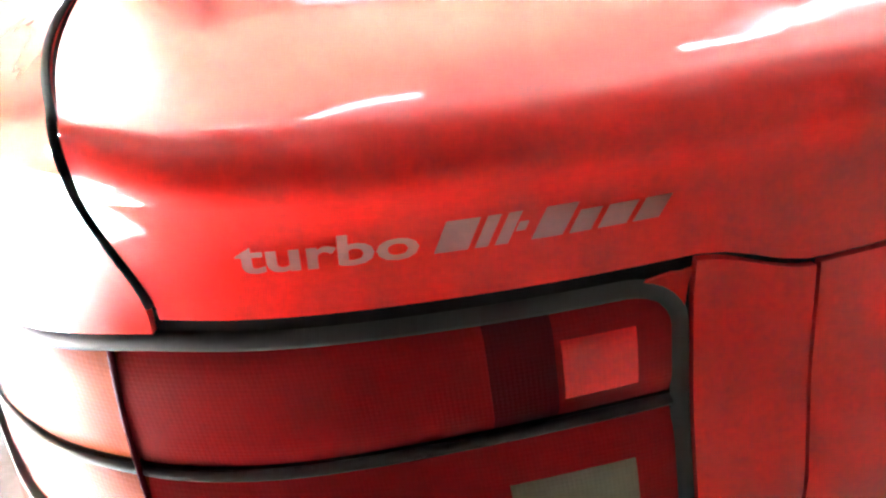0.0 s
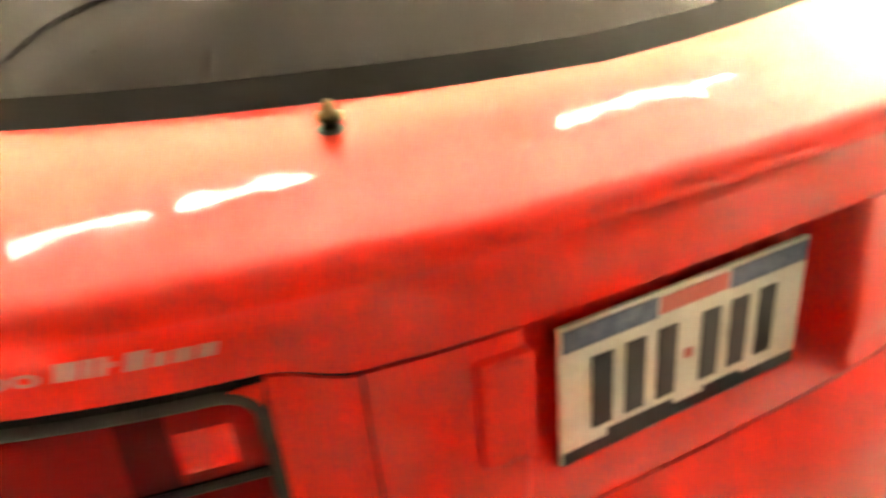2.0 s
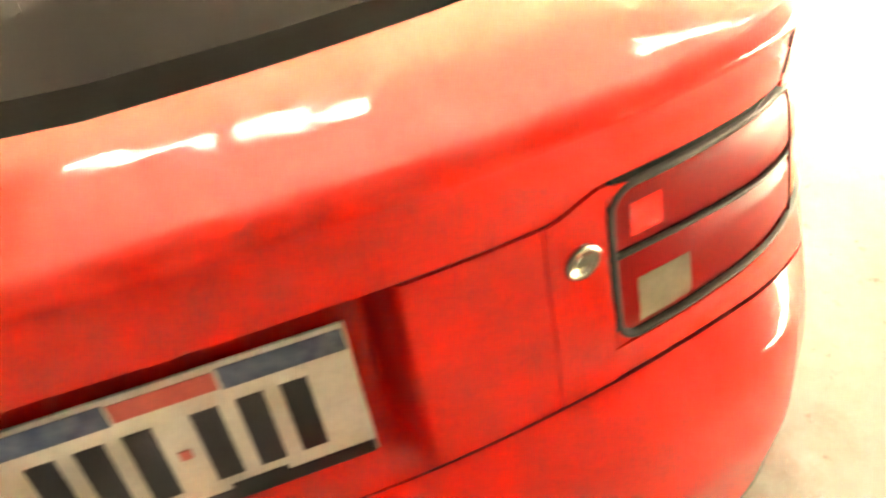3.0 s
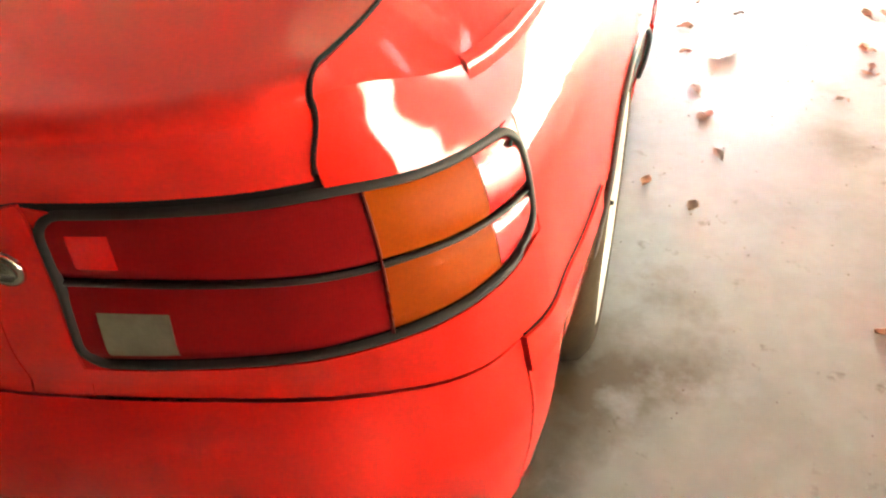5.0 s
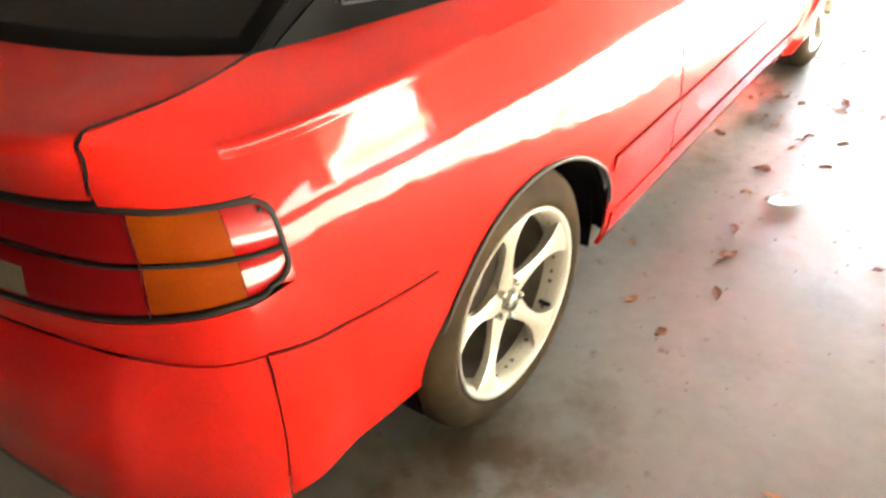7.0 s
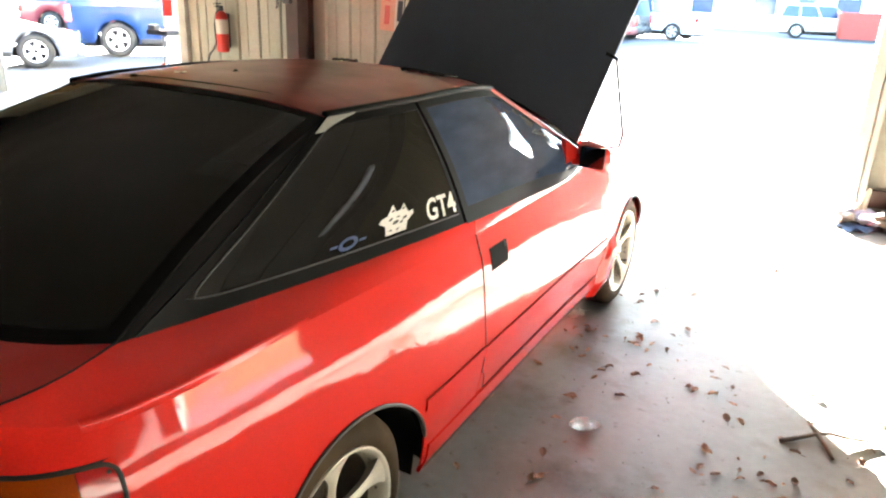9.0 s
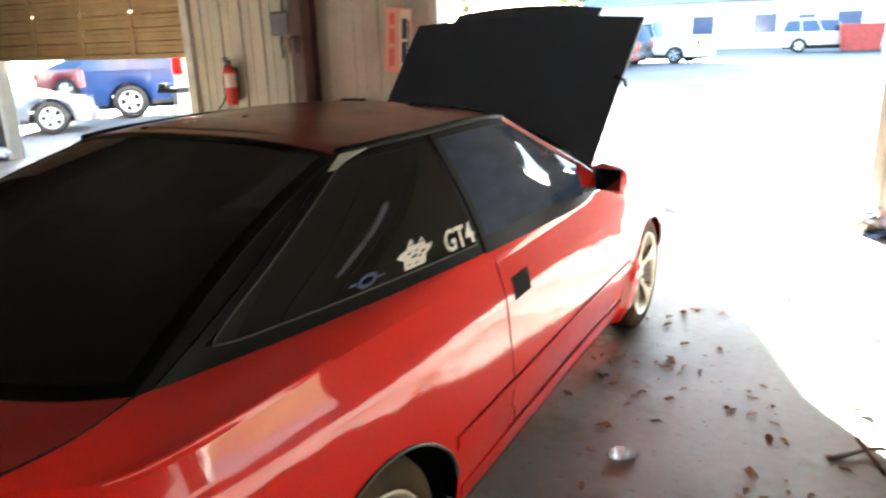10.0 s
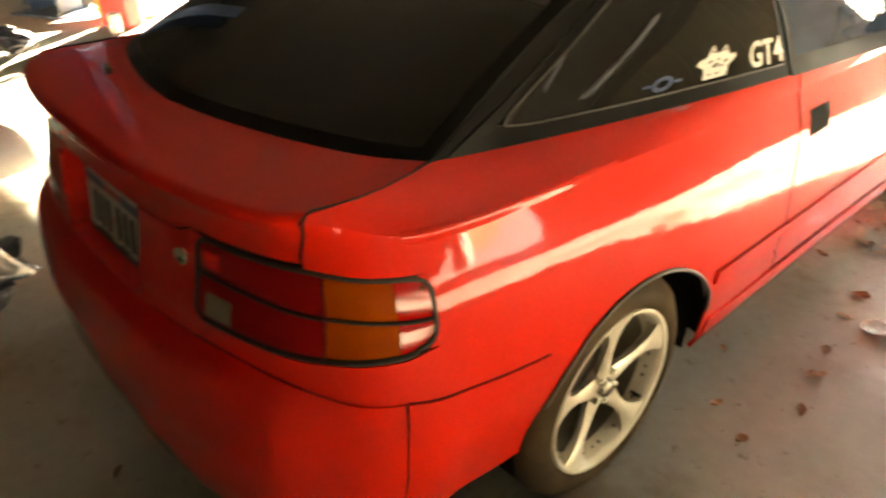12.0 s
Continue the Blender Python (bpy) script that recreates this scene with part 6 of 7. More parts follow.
crumple("rag", "crumpled pale cloth beside the door jamb", "rag", RAG, 0.20, 3).matrix_world = pose(-9.12, 4.72, 0)
ob = thing("carton", "small white and purple cardboard box", "box")
part("body", box(bmesh.new(), -0.15, 0.15, -0.09, 0.09, 0, 0.13, 0.004), CREAM, ob)
part("printed_band", box(bmesh.new(), -0.152, -0.02, -0.092, 0.092, 0.004, 0.09, 0.0), surface("purple_print", (0.16, 0.12, 0.30), 0.6, scale=12, fine=80), ob)
ob.matrix_world = pose(-4.85, -0.02, 0, 0, 0, 35)
crumple("dark_bag", "small black crumpled bag beside the carton", "bag", INK, 0.13, 8, 0.7).matrix_world = pose(-4.62, 0.16, 0)


def bumper_cover():
    """A loose white bumper cover lying open side down: a bent shell with a rounded end, a wheel cut-out and an amber marker."""
    ob = thing("bumper_cover", "loose white plastic bumper cover lying on the floor", "car part")
    section = [(-0.25, 0.03), (-0.255, 0.12), (-0.225, 0.20), (-0.16, 0.25), (-0.05, 0.275), (0.07, 0.28), (0.17, 0.255), (0.22, 0.17), (0.235, 0.05)]

    def shell_at(x, j):
        end = min(1.0, max(0.0, (x - 0.08) / 0.26))
        round_off = math.sqrt(max(0.0, 1 - end**2.4))
        yy, zz = along(section, j)
        lift = 0.13 * math.exp(-((x + 0.50) / 0.20) ** 2) * max(0.0, 1 - j / 1.6)
        return Vector((x, yy * (0.70 + 0.30 * round_off), max(0.008, zz * (0.45 + 0.55 * round_off) + lift)))

    xs = steps(-1.0, 0.08, 24) + [0.08 + 0.26 * math.sin(math.pi / 2 * q) for q in steps(0, 1, 12)[1:]]
    part("shell", sheet(bmesh.new(), [[shell_at(x, j) for j in steps(0, 8, 25)] for x in xs], 0.006, flip=False), BUMPER_WHITE, ob)
    up = Vector((0, -0.001, 0.004))
    bm = sheet(bmesh.new(), [[shell_at(0.13 + 0.065 * p + 0.05 * q, 2.6 + 1.5 * q) + up for q in steps(0, 1, 6)] for p in steps(0, 1, 4)], 0.003, flip=False)
    part("marker", bm, surface("orange_marker", (0.62, 0.14, 0.05), 0.3, coat=0.5, scale=10, fine=100), ob, "orange side marker")
    bm = sheet(bmesh.new(), [[shell_at(0.33, j) * (1 - 0.3 * q) + Vector((0.099 * q, 0, 0)) for j in steps(0, 8, 13)] for q in (0, 1)], 0.004, flip=False)
    part("end_flange", bm, BUMPER_WHITE, ob)
    return ob


bumper_cover().matrix_world = pose(-2.26, -0.66, 0, 0, 0, 12)
bag = crumple("black_rubbish_bag", "black plastic rubbish bag on the floor", "bag", INK, 0.22, 5, 0.5, 4)
bag.matrix_world = pose(-1.14, -0.98, 0)
for f in bag.data.polygons:
    f.use_smooth = True
part("knot", lathe(bmesh.new(), [(0.040, 0.16), (0.022, 0.20), (0.026, 0.22), (0.055, 0.25)], "z", 12), INK, bag, "tied neck of the bag")

# By the right-hand jamb
ob = thing("leaning_pole", "rusty steel pole leaning on the wall", "pole")
part("pole", tube(bmesh.new(), [(0.42, -0.55, 0.03), (0.19, -0.14, 1.30), (0.13, -0.07, 1.62)], 0.034, 12), surface("rusty_pipe", (0.22, 0.15, 0.10), 0.6, dark=(0.14, 0.075, 0.045), scale=6, fine=70, wear=0.7, bump=0.1), ob)
ob.matrix_world = FRONT
ob = thing("wall_skirting", "rusty steel base channel along the wall", "skirting", kind="structure")
part("channel", box(bmesh.new(), 0.10, 2.7, -0.06, -0.025, 0.10, 0.24, 0.004), STEEL_BROWN, ob)
ob.matrix_world = FRONT
for k, (x, y, s, mat, label) in enumerate(((0.03, -0.12, 0.14, RAG, "crumpled white rag in the corner"), (0.20, -0.25, 0.12, RAG, "crumpled blue-grey rag in the corner"), (-0.02, -0.30, 0.10, CREAM, "crumpled paper in the corner"), (0.36, -0.35, 0.15, BARK, "heap of leaf litter in the corner"))):
    o = crumple("litter", label, "litter", mat, s, 11 + k, 0.45)
    o.matrix_world = FRONT @ pose(x, y, 0)
ob = thing("blue_wrapper", "blue and white wrapper on the floor", "litter")
part("sheet", sheet(bmesh.new(), [[(0.12 * a, 0.09 * b, 0.02 + 0.02 * math.sin(5 * a + 3 * b)) for b in steps(-1, 1, 6)] for a in steps(-1, 1, 7)], 0.002), BLUE_STEEL, ob)
ob.matrix_world = FRONT @ pose(0.10, -0.42, 0.0, 0, 0, 30)
ob = thing("paper_spike", "upright torn white paper leaning on the litter", "litter")
part("sheet", sheet(bmesh.new(), [[(0.05 * a * (1 - 0.7 * b), 0.02 * math.sin(3 * a), 0.02 + 0.27 * b) for b in steps(0, 1, 6)] for a in steps(-1, 1, 5)], 0.002), CREAM, ob)
ob.matrix_world = FRONT @ pose(0.10, -0.24, 0.0, -10, 12, 0)


# Leaves, a branch and a plastic cup on the floor
def leaf_mesh(seed):
    rng = random.Random(seed)
    bm = bmesh.new()
    length, width, curl = 0.048 + 0.026 * rng.random(), 0.012 + 0.010 * rng.random(), 0.006 + 0.009 * rng.random()
    grid = []
    for a in steps(0, 1, 9):
        half = width * math.sin(math.pi * min(1, a * 0.96 + 0.03)) * (0.75 + 0.35 * abs(math.sin(a * 9 + seed)))
        row = []
        for b in steps(-1, 1, 5):
            z = 0.004 + curl * (abs(b) ** 1.5) + 0.007 * math.sin(3 * a + seed) ** 2
            row.append((length * (a - 0.5), half * b, z))
        grid.append(row)
    sheet(bm, grid, 0.0012)
    tube(bm, [(-length / 2, 0, 0.006), (-length / 2 - 0.016, 0.003, 0.008), (-length / 2 - 0.028, 0.002, 0.004)], 0.0012, 5)
    me = bpy.data.meshes.new("leaf")
    bm.to_mesh(me)
    bm.free()
    me.materials.append(LEAF)
    return me


leaf_kinds = [leaf_mesh(k) for k in range(6)]
rng = random.Random(7)


def leaf_at(x, y, k, size=1.0):
    ob = new("leaf", leaf_kinds[k % 6])
    ob.matrix_world = pose(x, y, 0.0, rng.uniform(-8, 8), rng.uniform(-6, 6), rng.uniform(0, 360)) @ Matrix.Scale(size, 4)
    tagged(ob, "dry curled brown leaf on the concrete", "leaf", "dry leaves on the floor")


SPOTS = [(1.07, 2.39), (1.24, 2.39), (1.04, 2.09), (1.01, 1.79), (0.99, 1.74), (0.72, 1.64), (0.94, 1.44), (1.36, 1.80), (1.54, 1.63), (0.95, 1.26), (1.12, 1.57), (0.66, 1.27), (0.99, 1.02), (1.50, 1.37),
         (1.01, 0.86), (0.76, 0.78), (1.74, 1.27), (1.81, 1.32), (1.84, 2.01), (1.13, 1.78), (1.03, 0.88), (0.95, 1.46), (1.39, 0.10), (0.88, 0.52), (1.06, 0.68), (1.00, 0.44), (1.18, 2.91), (1.28, 2.94), (-0.04, -0.87)]
for k, (x, y) in enumerate(SPOTS):
    leaf_at(x, y, k, 0.72)
for k in range(14):
    leaf_at(0.78 + rng.gauss(0, 0.05), 2.05 + rng.gauss(0, 0.09), k, 0.5)
for k in range(8):
    leaf_at(1.05 + rng.gauss(0, 0.06), 2.12 + rng.gauss(0, 0.05), k, 0.55)
for k in range(26):
    leaf_at(rng.uniform(0.80, 2.2), rng.uniform(0.9, 2.7), k, rng.uniform(0.22, 0.5))
for k in range(22):
    leaf_at(1.75 + rng.gauss(0, 0.16), 1.25 + rng.gauss(0, 0.16), k, rng.uniform(0.25, 0.6))
for k in range(14):
    leaf_at(rng.uniform(0.9, 2.6), rng.uniform(2.6, 4.6), k, rng.uniform(0.6, 1.0))
for k, (x, y) in enumerate(((1.387, 1.79), (1.593, 1.627), (1.51, 1.355), (1.745, 1.585), (1.80, 1.525), (2.02, 1.58), (1.46, 1.80))):
    leaf_at(x, y, k, 0.7)
# small grit
bm = bmesh.new()
for k in range(260):
    x, y, s = rng.uniform(0.6, 2.3), rng.uniform(-0.3, 2.6), rng.uniform(0.001, 0.003)
    bmesh.ops.create_icosphere(bm, subdivisions=1, radius=s, matrix=pose(x, y, s * 0.6))
tagged(part("grit", bm, BARK), "fine grit and leaf crumbs on the concrete", "grit", kind="stuff")
ob = thing("branch", "dry forked branch lying on the floor", "branch")
part("stem", tube(bmesh.new(), [(-0.118, -0.108, 0.008), (-0.06, -0.055, 0.012), (0.0, 0.0, 0.020), (0.045, 0.018, 0.026), (0.10, 0.034, 0.018), (0.16, 0.060, 0.012), (0.205, 0.078, 0.010)], 0.009, 8, 0.005), BARK, ob)
part("twig", tube(bmesh.new(), [(0.0, 0.0, 0.020), (-0.018, 0.035, 0.024), (-0.034, 0.074, 0.024)], 0.008, 8, 0.006), BARK, ob)
part("twig", tube(bmesh.new(), [(-0.028, 0.060, 0.024), (-0.012, 0.064, 0.030), (0.000, 0.084, 0.036)], 0.0045, 8, 0.003), BARK, ob)
part("twig", tube(bmesh.new(), [(0.005, -0.002, 0.018), (0.035, -0.062, 0.012), (0.062, -0.130, 0.008)], 0.009, 8, 0.006), BARK, ob)
part("twig", tube(bmesh.new(), [(0.16, 0.060, 0.012), (0.185, 0.030, 0.012), (0.20, 0.0, 0.008)], 0.005, 8, 0.003), BARK, ob)
ob.matrix_world = pose(1.862, 1.678, 0)
CUP = shader("clear_plastic", (0.85, 0.87, 0.88), 0.08)
CUP.node_tree.nodes["Principled BSDF"].inputs["Transmission Weight"].default_value = 0.85
ob = crumple("crushed_cup", "crushed clear plastic cup on the floor", "cup", CUP, 0.050, 21, 0.55, 3)
ob.matrix_world = pose(1.065, 1.26, 0, 0, 0, 30) @ Matrix.Diagonal((1.05, 0.65, 0.6, 1))
ob = thing("paper_scrap", "ragged white sheet under the car sill", "litter")
part("sheet", sheet(bmesh.new(), [[(0.075 * a, (0.028 + 0.012 * math.sin(7 * a)) * b, 0.006 + 0.006 * math.sin(4 * a + 2 * b)) for b in steps(-1, 1, 6)] for a in steps(-1, 1, 12)], 0.0015), CREAM, ob)
ob.matrix_world = pose(0.69, 2.27, 0, 0, 0, 75)
# Vehicles and buildings outside
GLASS_CAR = surface("dark_car_glass", (0.02, 0.045, 0.10), 0.12, coat=0.1, spec=0.25, scale=3, fine=60, bump=0.0)
HUB_SILVER = surface("silver_wheel", (0.6, 0.6, 0.6), 0.35, metal=0.6, scale=8, fine=80, wear=0.3, bump=0.02)


def paint(name, base):
    return surface(name, base, 0.3, coat=1.0, scale=2, fine=150, wear=0.2, bump=0.01, depth=0.001)


def parked(name, label, length, width, height, colour, style, at, turn):
    """A parked vehicle from side stations: a lower body, a glasshouse, wheels, lamps and bumpers. Its nose is towards +x."""
    ob = thing(name, label, "car", "parked cars outside", at, turn)
    belt = height * (0.60 if style in ("suv", "pickup") else 0.64)
    low = 0.30 if style in ("suv", "pickup") else 0.2
    wheel_r = 0.37 if style in ("suv", "pickup") else 0.31
    axles = (length * 0.20, length * (0.84 if style == "coupe" else 0.80))

    def belt_z(u):
        nose = 0.17 if style != "coupe" else 0.22
        return belt - nose * ease(0.66, 0.98, u) - (0.05 if style == "coupe" else 0.0) * (1 - ease(0.0, 0.12, u))

    def low_z(u):
        x, z = u * length, low
        for a in axles:
            d = abs(x - a)
            if d < wheel_r + 0.06:
                z = max(z, math.sqrt((wheel_r + 0.06) ** 2 - d * d) + wheel_r - 0.02)
        return z

    us = sorted(set(steps(0, 1, 60) + [(a + s * (wheel_r + 0.058)) / length for a in axles for s in (-1, 1)]))
    for s in (-1, 1):
        grid = []
        for u in us:
            inset = 0.10 * (max(0.0, 0.10 - u) / 0.10) ** 2 + 0.16 * (max(0.0, u - 0.90) / 0.10) ** 2
            z0, z1 = low_z(u), belt_z(u)
            grid.append([(u * length, s * (width / 2 - inset - 0.05 * abs(k - 0.55) ** 2 * 4 * 0.5), z0 + (z1 - z0) * k) for k in steps(0, 1, 8)])
        part("body_side", sheet(bmesh.new(), grid, 0.02, flip=s > 0), colour, ob)
    for u, sgn, name2 in ((0.0, -1, "tail_panel"), (1.0, 1, "nose_panel")):
        inset = 0.10 if u == 0 else 0.16
        grid = [[(u * length + sgn * 0.05 * (1 - w * w), w * (width / 2 - inset), low + (belt_z(u) - low) * k) for k in steps(0, 1, 6)] for w in steps(-1, 1, 13)]
        part(name2, sheet(bmesh.new(), grid, 0.02, flip=sgn < 0), colour, ob)
        part("bumper", box(bmesh.new(), u * length - (0.12 if sgn < 0 else -0.0), u * length + (0.12 if sgn > 0 else 0.0), -width / 2 + 0.12, width / 2 - 0.12, low + 0.02, low + 0.24, 0.04), colour, ob)
    deck = [[(u * length, w * (width / 2 - 0.08 - 0.10 * max(0, u - 0.9) / 0.1), belt_z(u) + 0.03 * (1 - w * w)) for w in steps(-1, 1, 9)] for u in steps(0, 1, 30)]
    if style == "pickup":
        deck = [[(u * length, w * (width / 2 - 0.08), (belt_z(u) if u > 0.40 else belt - 0.45) + 0.02 * (1 - w * w)) for w in steps(-1, 1, 9)] for u in sorted(set(steps(0.01, 1, 30) + [0.399, 0.401]))]
    part("deck", sheet(bmesh.new(), deck, 0.01), colour, ob)
    # glasshouse: roof and windows
    shape = {"suv": (0.0, 0.05, 0.56, 0.72), "pickup": (0.38, 0.42, 0.58, 0.72), "coupe": (0.05, 0.34, 0.50, 0.70), "van": (0.0, 0.03, 0.60, 0.84)}[style]
    x0, x1, x2, x3 = [length * v for v in shape]
    roof_w, foot_w = width / 2 - 0.18, width / 2 - 0.09
    zr, zb = height - 0.03, belt - 0.01
    roof = [[(x1 + (x2 - x1) * u, w * roof_w, zr + 0.04 * (1 - w * w) * math.sin(math.pi * (0.15 + 0.7 * u))) for w in steps(-1, 1, 9)] for u in steps(-0.02, 1.02, 12)]
    part("roof", sheet(bmesh.new(), roof, 0.03), colour, ob)
    for s in (-1, 1):
        cuts = {"suv": (0.0, 0.30, 0.62, 1.0), "van": (0.0, 0.34, 0.66, 1.0), "pickup": (0.0, 0.42, 1.0), "coupe": (0.0, 0.38, 1.0)}[style]
        for a, b in zip(cuts, cuts[1:]):
            grid = []
            for u in steps(a + 0.012, b - 0.012, 6):
                fx, tx = x0 + (x3 - x0) * u, x1 + (x2 - x1) * u
                grid.append([(fx + (tx - fx) * k, s * (foot_w + (roof_w - foot_w) * k + 0.004), zb + (zr - zb) * k) for k in steps(0.05, 0.90, 5)])
            part("side_window", sheet(bmesh.new(), grid, 0.01, flip=s > 0), GLASS_CAR, ob)
        grid = []
        for u in steps(0, 1, 16):
            fx, tx = x0 + (x3 - x0) * u, x1 + (x2 - x1) * u
            grid.append([(fx + (tx - fx) * k, s * (foot_w + (roof_w - foot_w) * k - 0.004), zb + (zr - zb) * k) for k in steps(-0.05, 1.0, 6)])
        part("cabin_side", sheet(bmesh.new(), grid, 0.012, flip=s > 0), colour, ob)
    for fx, tx, sgn, nm in ((x3, x2, 1, "windscreen"), (x0, x1, -1, "rear_window")):
        grid = [[(fx + (tx - fx) * k + sgn * 0.05 * (1 - w * w), w * (foot_w + (roof_w - foot_w) * k) * 0.97, zb + (zr - zb) * k) for k in steps(0.02, 0.97, 6)] for w in steps(-1, 1, 9)]
        part(nm, sheet(bmesh.new(), grid, 0.01, flip=sgn < 0), GLASS_CAR, ob)
    for s in (-1, 1):
        for a in axles:
            w = part("wheel", lathe(bmesh.new(), [(wheel_r * 0.62, -0.10), (wheel_r * 0.92, -0.11), (wheel_r, -0.08), (wheel_r, 0.06), (wheel_r * 0.93, 0.10), (wheel_r * 0.68, 0.105), (wheel_r * 0.64, 0.08)], "z", 28, caps=False), RUBBER, ob)
            w.matrix_local = Matrix.Translation((a, s * (width / 2 - 0.11), wheel_r)) @ Matrix.Rotation(radians(-90 * s), 4, "X")
            r = wheel_r * 0.66
            part("rim", lathe(bmesh.new(), [(r, 0.07), (r * 0.97, 0.09), (r * 0.90, 0.08), (r * 0.86, 0.03)], "z", 24, caps=False), HUB_SILVER, w)
            bm = bmesh.new()
            for q in range(5):
                c = 2 * math.pi * q / 5
                sheet(bm, [[(rr * math.cos(c) - hw * math.sin(c), rr * math.sin(c) + hw * math.cos(c), 0.075) for hw in steps(-0.035 - 0.02 * rr / r, 0.035 + 0.02 * rr / r, 3)] for rr in steps(0.03, r * 0.95, 4)], 0.02, flip=False)
            part("spokes", bm, HUB_SILVER, w)
            part("wheel_backing", lathe(bmesh.new(), [(r * 0.86, 0.02), (0.01, 0.02)], "z", 20, caps=False), DARK, w)
        part("tail_light", box(bmesh.new(), -0.02, 0.10, s * (width / 2 - 0.16), s * (width / 2 - 0.045), belt - 0.30, belt + (0.05 if style in ("suv", "van") else -0.14), 0.01), LENS_BRIGHT, ob)
        part("headlight", box(bmesh.new(), length - 0.12, length + 0.015, s * (width / 2 - 0.42), s * (width / 2 - 0.17), belt - 0.40, belt - 0.24, 0.02), LENS_CLEAR, ob)
        part("door_mirror", box(bmesh.new(), length * 0.635, length * 0.665, s * (width / 2 - 0.02), s * (width / 2 + 0.16), belt + 0.0, belt + 0.13, 0.02), colour, ob)
        part("sill_trim", box(bmesh.new(), axles[0] + wheel_r + 0.08, axles[1] - wheel_r - 0.08, s * (width / 2 - 0.08), s * (width / 2 - 0.01), low, low + 0.1, 0.015), RUBBER, ob)
    part("underside", box(bmesh.new(), 0.15, length - 0.2, -width / 2 + 0.25, width / 2 - 0.25, 0.2, low + 0.15, 0.0), DARK, ob)
    return ob


# Navy gloss is cut so that bright sky reflections don't wash it out.
NAVY, SILVER, WHITE_CAR = surface("low_gloss_navy_car_paint", (0.009, 0.028, 0.09), 0.4, coat=0.12, scale=2, fine=150, wear=0.3, bump=0.01, depth=0.001, spec=0.15), paint("silver_car_paint", (0.11, 0.12, 0.13)), paint("white_car_paint", (0.78, 0.78, 0.76))
MAROON, GOLD, BLACK_CAR = paint("maroon_car_paint", (0.16, 0.014, 0.018)), paint("pale_gold_car_paint", (0.55, 0.50, 0.42)), paint("black_car_paint", (0.02, 0.02, 0.022))
parked("navy_suv", "dark blue estate car parked in the yard", 4.9, 1.95, 1.72, NAVY, "suv", (-13.71, 9.61, 0), 47)
parked("silver_coupe", "silver coupe parked outside the half-raised door", 4.3, 1.78, 1.30, SILVER, "coupe", (-14.25, 4.82, 0), 52)
# White vehicle raised to van height and moved in to block the sun beam.
parked("white_shading_vehicle", "white vehicle by the half-raised door, made tall to shade the floor", 5.0, 1.95, 2.3, WHITE_CAR, "van", (-6.8, 6.25, 0), 47)
parked("maroon_saloon", "maroon car far across the yard", 4.5, 1.8, 1.42, MAROON, "coupe", (-21.5, 13.5, 0), 40)
parked("white_estate", "white car in the parked row", 4.6, 1.85, 1.65, WHITE_CAR, "suv", (-6.6, 25.6, 0), 160)
parked("maroon_estate", "maroon car in the parked row", 4.5, 1.8, 1.60, MAROON, "suv", (-6.4, 28.4, 0), 160)
parked("black_estate", "black car in the parked row", 4.5, 1.8, 1.65, BLACK_CAR, "suv", (-6.5, 31.2, 0), 160)
parked("white_pickup", "white pickup truck in the parked row", 5.4, 1.95, 1.85, WHITE_CAR, "pickup", (-4.2, 33.4, 0), 170)
parked("gold_suv", "pale gold estate car by the far building", 4.6, 1.85, 1.78, GOLD, "suv", (-2.2, 44.5, 0), 8)
ob = thing("rubbish_skip", "faded red metal rubbish skip by the far building", "skip")
part("body", sheet(bmesh.new(), [[(1.05 * math.copysign(abs(math.cos(a)) ** 0.3, math.cos(a)) * (0.85 + 0.15 * k), 0.8 * math.copysign(abs(math.sin(a)) ** 0.3, math.sin(a)) * (0.85 + 0.15 * k), 0.12 + 1.25 * k) for k in steps(0, 1, 6)] for a in steps(0, 2 * math.pi, 41)], 0.03, flip=False), RED_STEEL, ob)
part("lid", box(bmesh.new(), -1.08, 1.08, -0.82, 0.82, 1.37, 1.43, 0.015), RED_STEEL, ob)
part("base", box(bmesh.new(), -0.9, 0.9, -0.65, 0.65, 0.0, 0.14, 0.01), INK, ob)
ob.matrix_world = pose(1.75, 43.4, 0, 0, 0, 5)

# the far building
FAR_WALL = surface("white_rendered_wall", (0.72, 0.71, 0.68), 0.8, dark=(0.6, 0.59, 0.55), scale=0.5, fine=12, wear=0.4, bump=0.1)
FAR_ROOF = surface("blue_grey_metal_roof", (0.20, 0.23, 0.30), 0.45, dark=(0.15, 0.17, 0.22), scale=0.8, fine=14, wear=0.4, bump=0.1)
far = thing("building", "long white single-storey building with a blue-grey metal roof", "building")
part("wall", box(bmesh.new(), -14, 14, 0, 8, 0, 3.3, 0.0), FAR_WALL, far)
bm = sheet(bmesh.new(), [[(x, -0.6 + 4.6 * k, 3.2 + 1.7 * k) for k in steps(0, 1, 4)] for x in steps(-14.6, 14.6, 60)], 0.12, flip=False)
for k in range(40):
    x = -14.4 + 0.74 * k
    tube(bm, [(x, -0.6, 3.25), (x, 4.0, 4.95)], 0.04, 4)
part("roof", bm, FAR_ROOF, far)
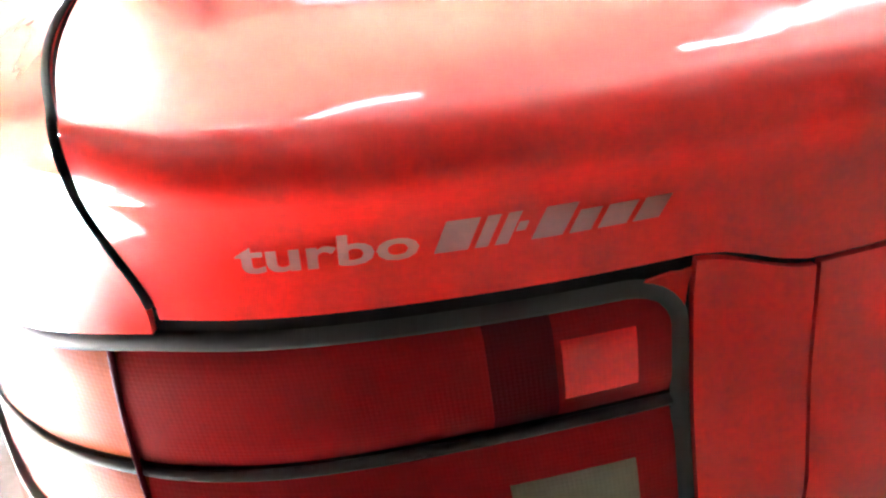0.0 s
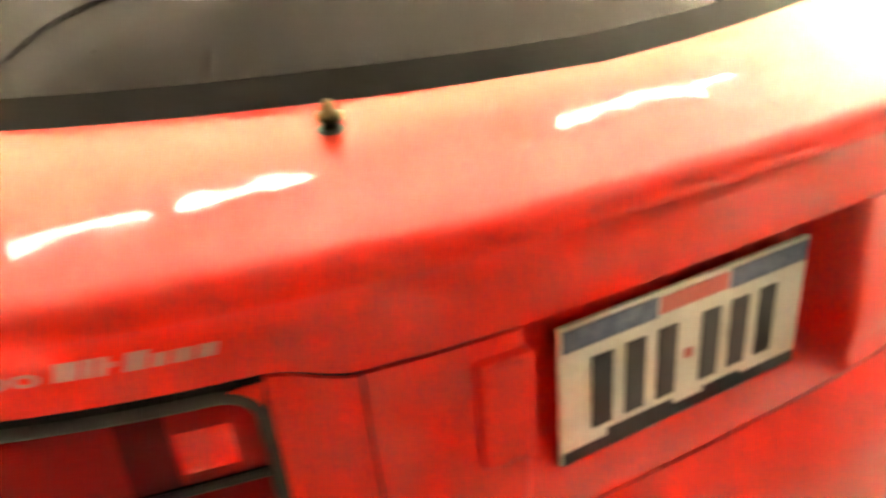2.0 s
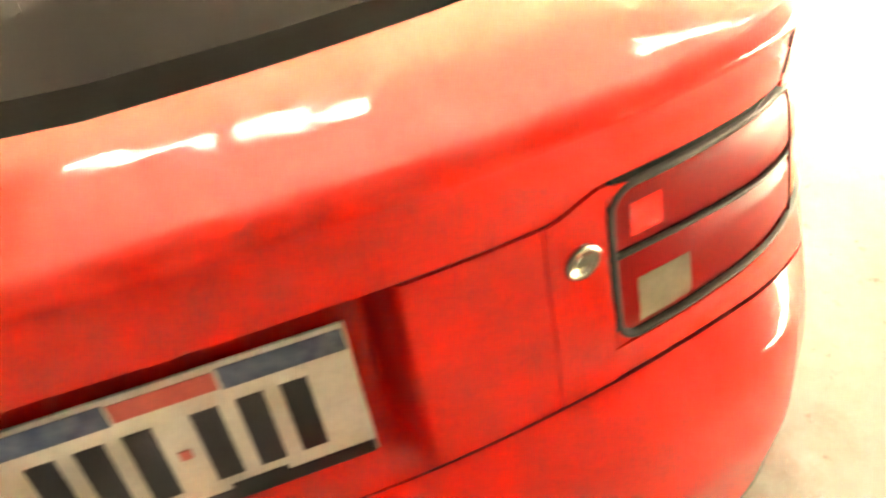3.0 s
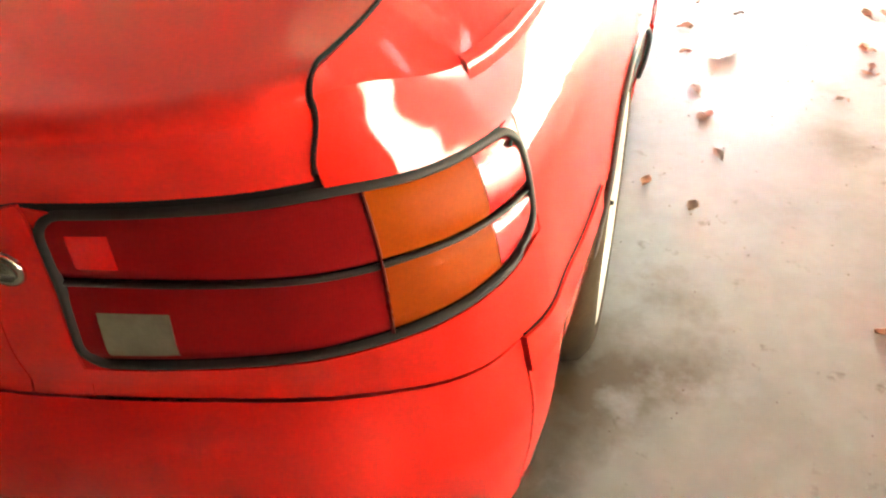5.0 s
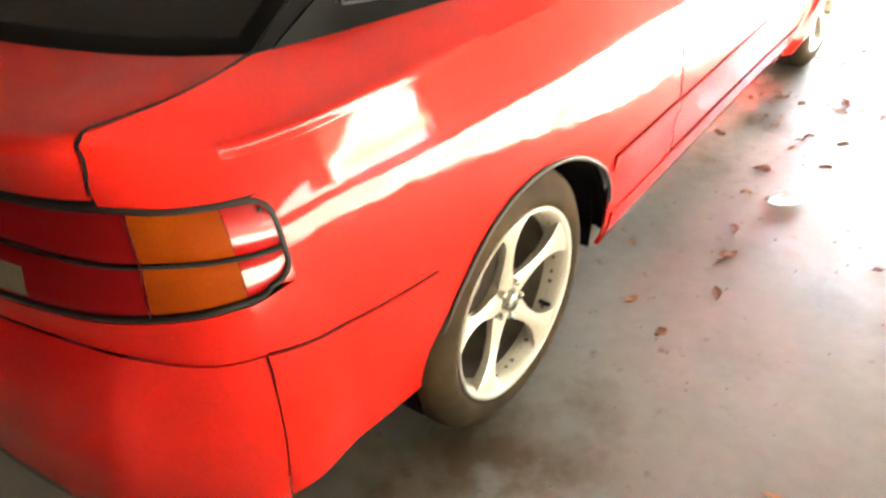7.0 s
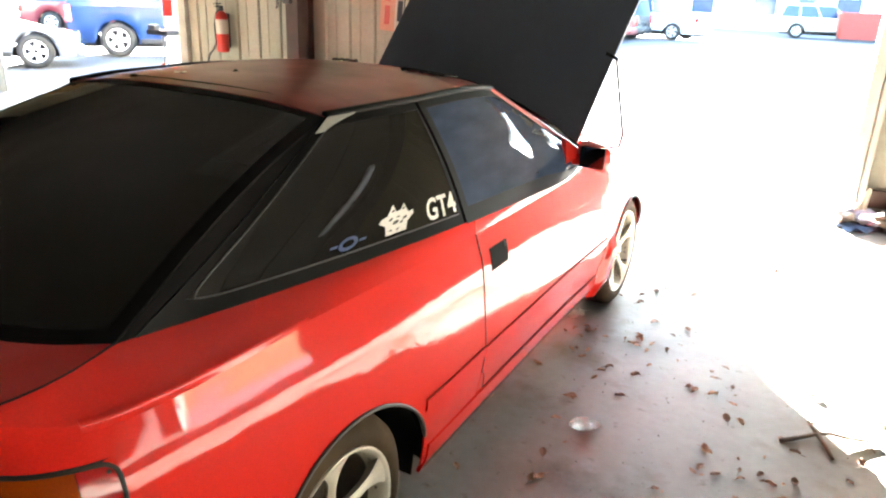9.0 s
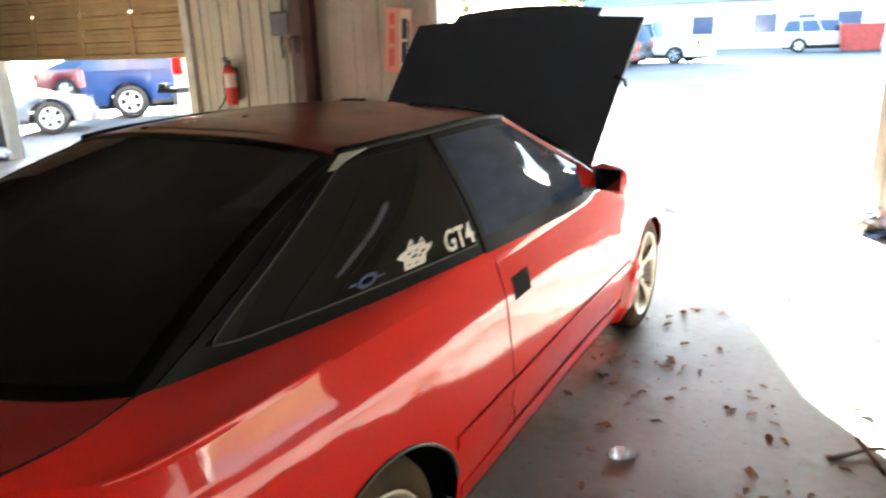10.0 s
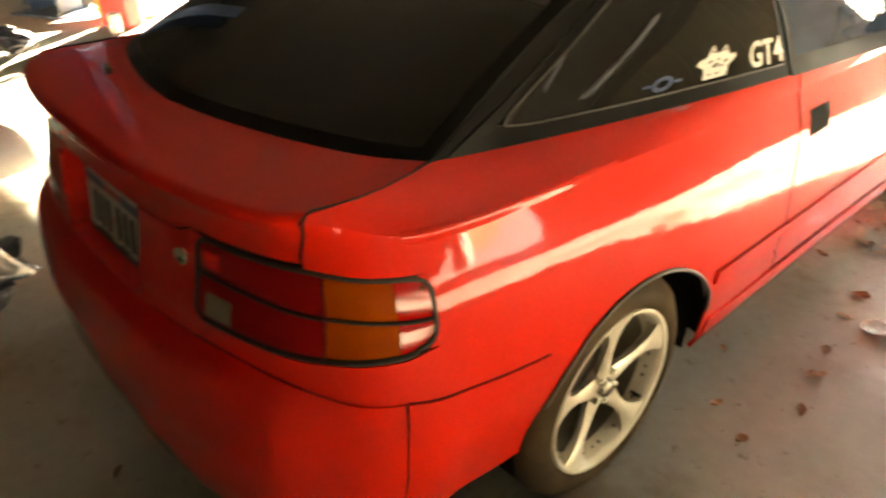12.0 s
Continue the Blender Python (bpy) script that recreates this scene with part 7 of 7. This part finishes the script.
for k, x in enumerate((-11.0, -6.0, -2.0, 3.0, 8.0)):
    w = part("window", box(bmesh.new(), x - 0.7, x + 0.7, -0.03, 0.02, 1.0, 2.2, 0.0), GLASS_CAR, far)
    part("frame", box(bmesh.new(), x - 0.78, x + 0.78, -0.05, -0.031, 0.92, 1.0, 0.0), FAR_WALL, w)
    part("frame", box(bmesh.new(), x - 0.78, x + 0.78, -0.05, -0.031, 2.2, 2.28, 0.0), FAR_WALL, w)
for x in (0.5, 6.0):
    d = part("door", box(bmesh.new(), x - 0.5, x + 0.5, -0.04, 0.02, 0.0, 2.1, 0.0), BLUE_STEEL, far)
far.matrix_world = pose(-2.0, 54, 0, 0, 0, 3)


def tree(at, height, seed):
    r = random.Random(seed)
    ob = thing("tree", "leafy green tree at the edge of the yard", "tree", "trees behind the yard", at)
    bm = bmesh.new()
    tube(bm, [(0, 0, 0), (0.1, 0.05, height * 0.25), (-0.05, 0.1, height * 0.55), (0.05, 0, height * 0.85)], 0.26, 10, 0.06)
    for k in range(9):
        a, z = 2.4 * k, height * (0.35 + 0.05 * k)
        reach = height * (0.30 - 0.018 * k)
        tube(bm, [(0, 0, z), (reach * 0.5 * math.cos(a), reach * 0.5 * math.sin(a), z + reach * 0.35), (reach * math.cos(a), reach * math.sin(a), z + reach * 0.55)], 0.09, 6, 0.02)
    part("trunk", bm, BARK, ob)
    verts, faces = [], []
    for k in range(2600):
        while True:
            p = Vector((r.uniform(-1, 1), r.uniform(-1, 1), r.uniform(-1, 1)))
            if 0.35 < p.length < 1 and noise.noise(p * 2.2 + Vector((seed, 0, 0))) > -0.12:
                break
        c = Vector((p.x * height * 0.36, p.y * height * 0.36, height * (0.66 + 0.34 * p.z)))
        u = Vector((r.gauss(0, 1), r.gauss(0, 1), r.gauss(0, 1))).normalized()
        v = u.orthogonal().normalized()
        s = r.uniform(0.12, 0.26)
        n = len(verts)
        verts += [tuple(c + s * u), tuple(c + 0.5 * s * v), tuple(c - s * u), tuple(c - 0.5 * s * v)]
        faces.append((n, n + 1, n + 2, n + 3))
    me = bpy.data.meshes.new("crown")
    me.from_pydata(verts, [], faces)
    me.materials.append(FOLIAGE)
    crown = new("crown", me)
    crown.parent = ob
    return ob


FOLIAGE = surface("foliage", (0.075, 0.11, 0.04), 0.7, dark=(0.04, 0.07, 0.02), scale=2, fine=30, wear=0.7, bump=0.1)
for k, (x, y, h) in enumerate(((-13, 62, 10), (-18, 58, 9), (-24, 66, 12), (-9, 68, 11), (-30, 60, 10), (-34, 44, 9), (-40, 36, 10), (-38, 26, 9))):
    tree((x, y, 0), h, 30 + k)
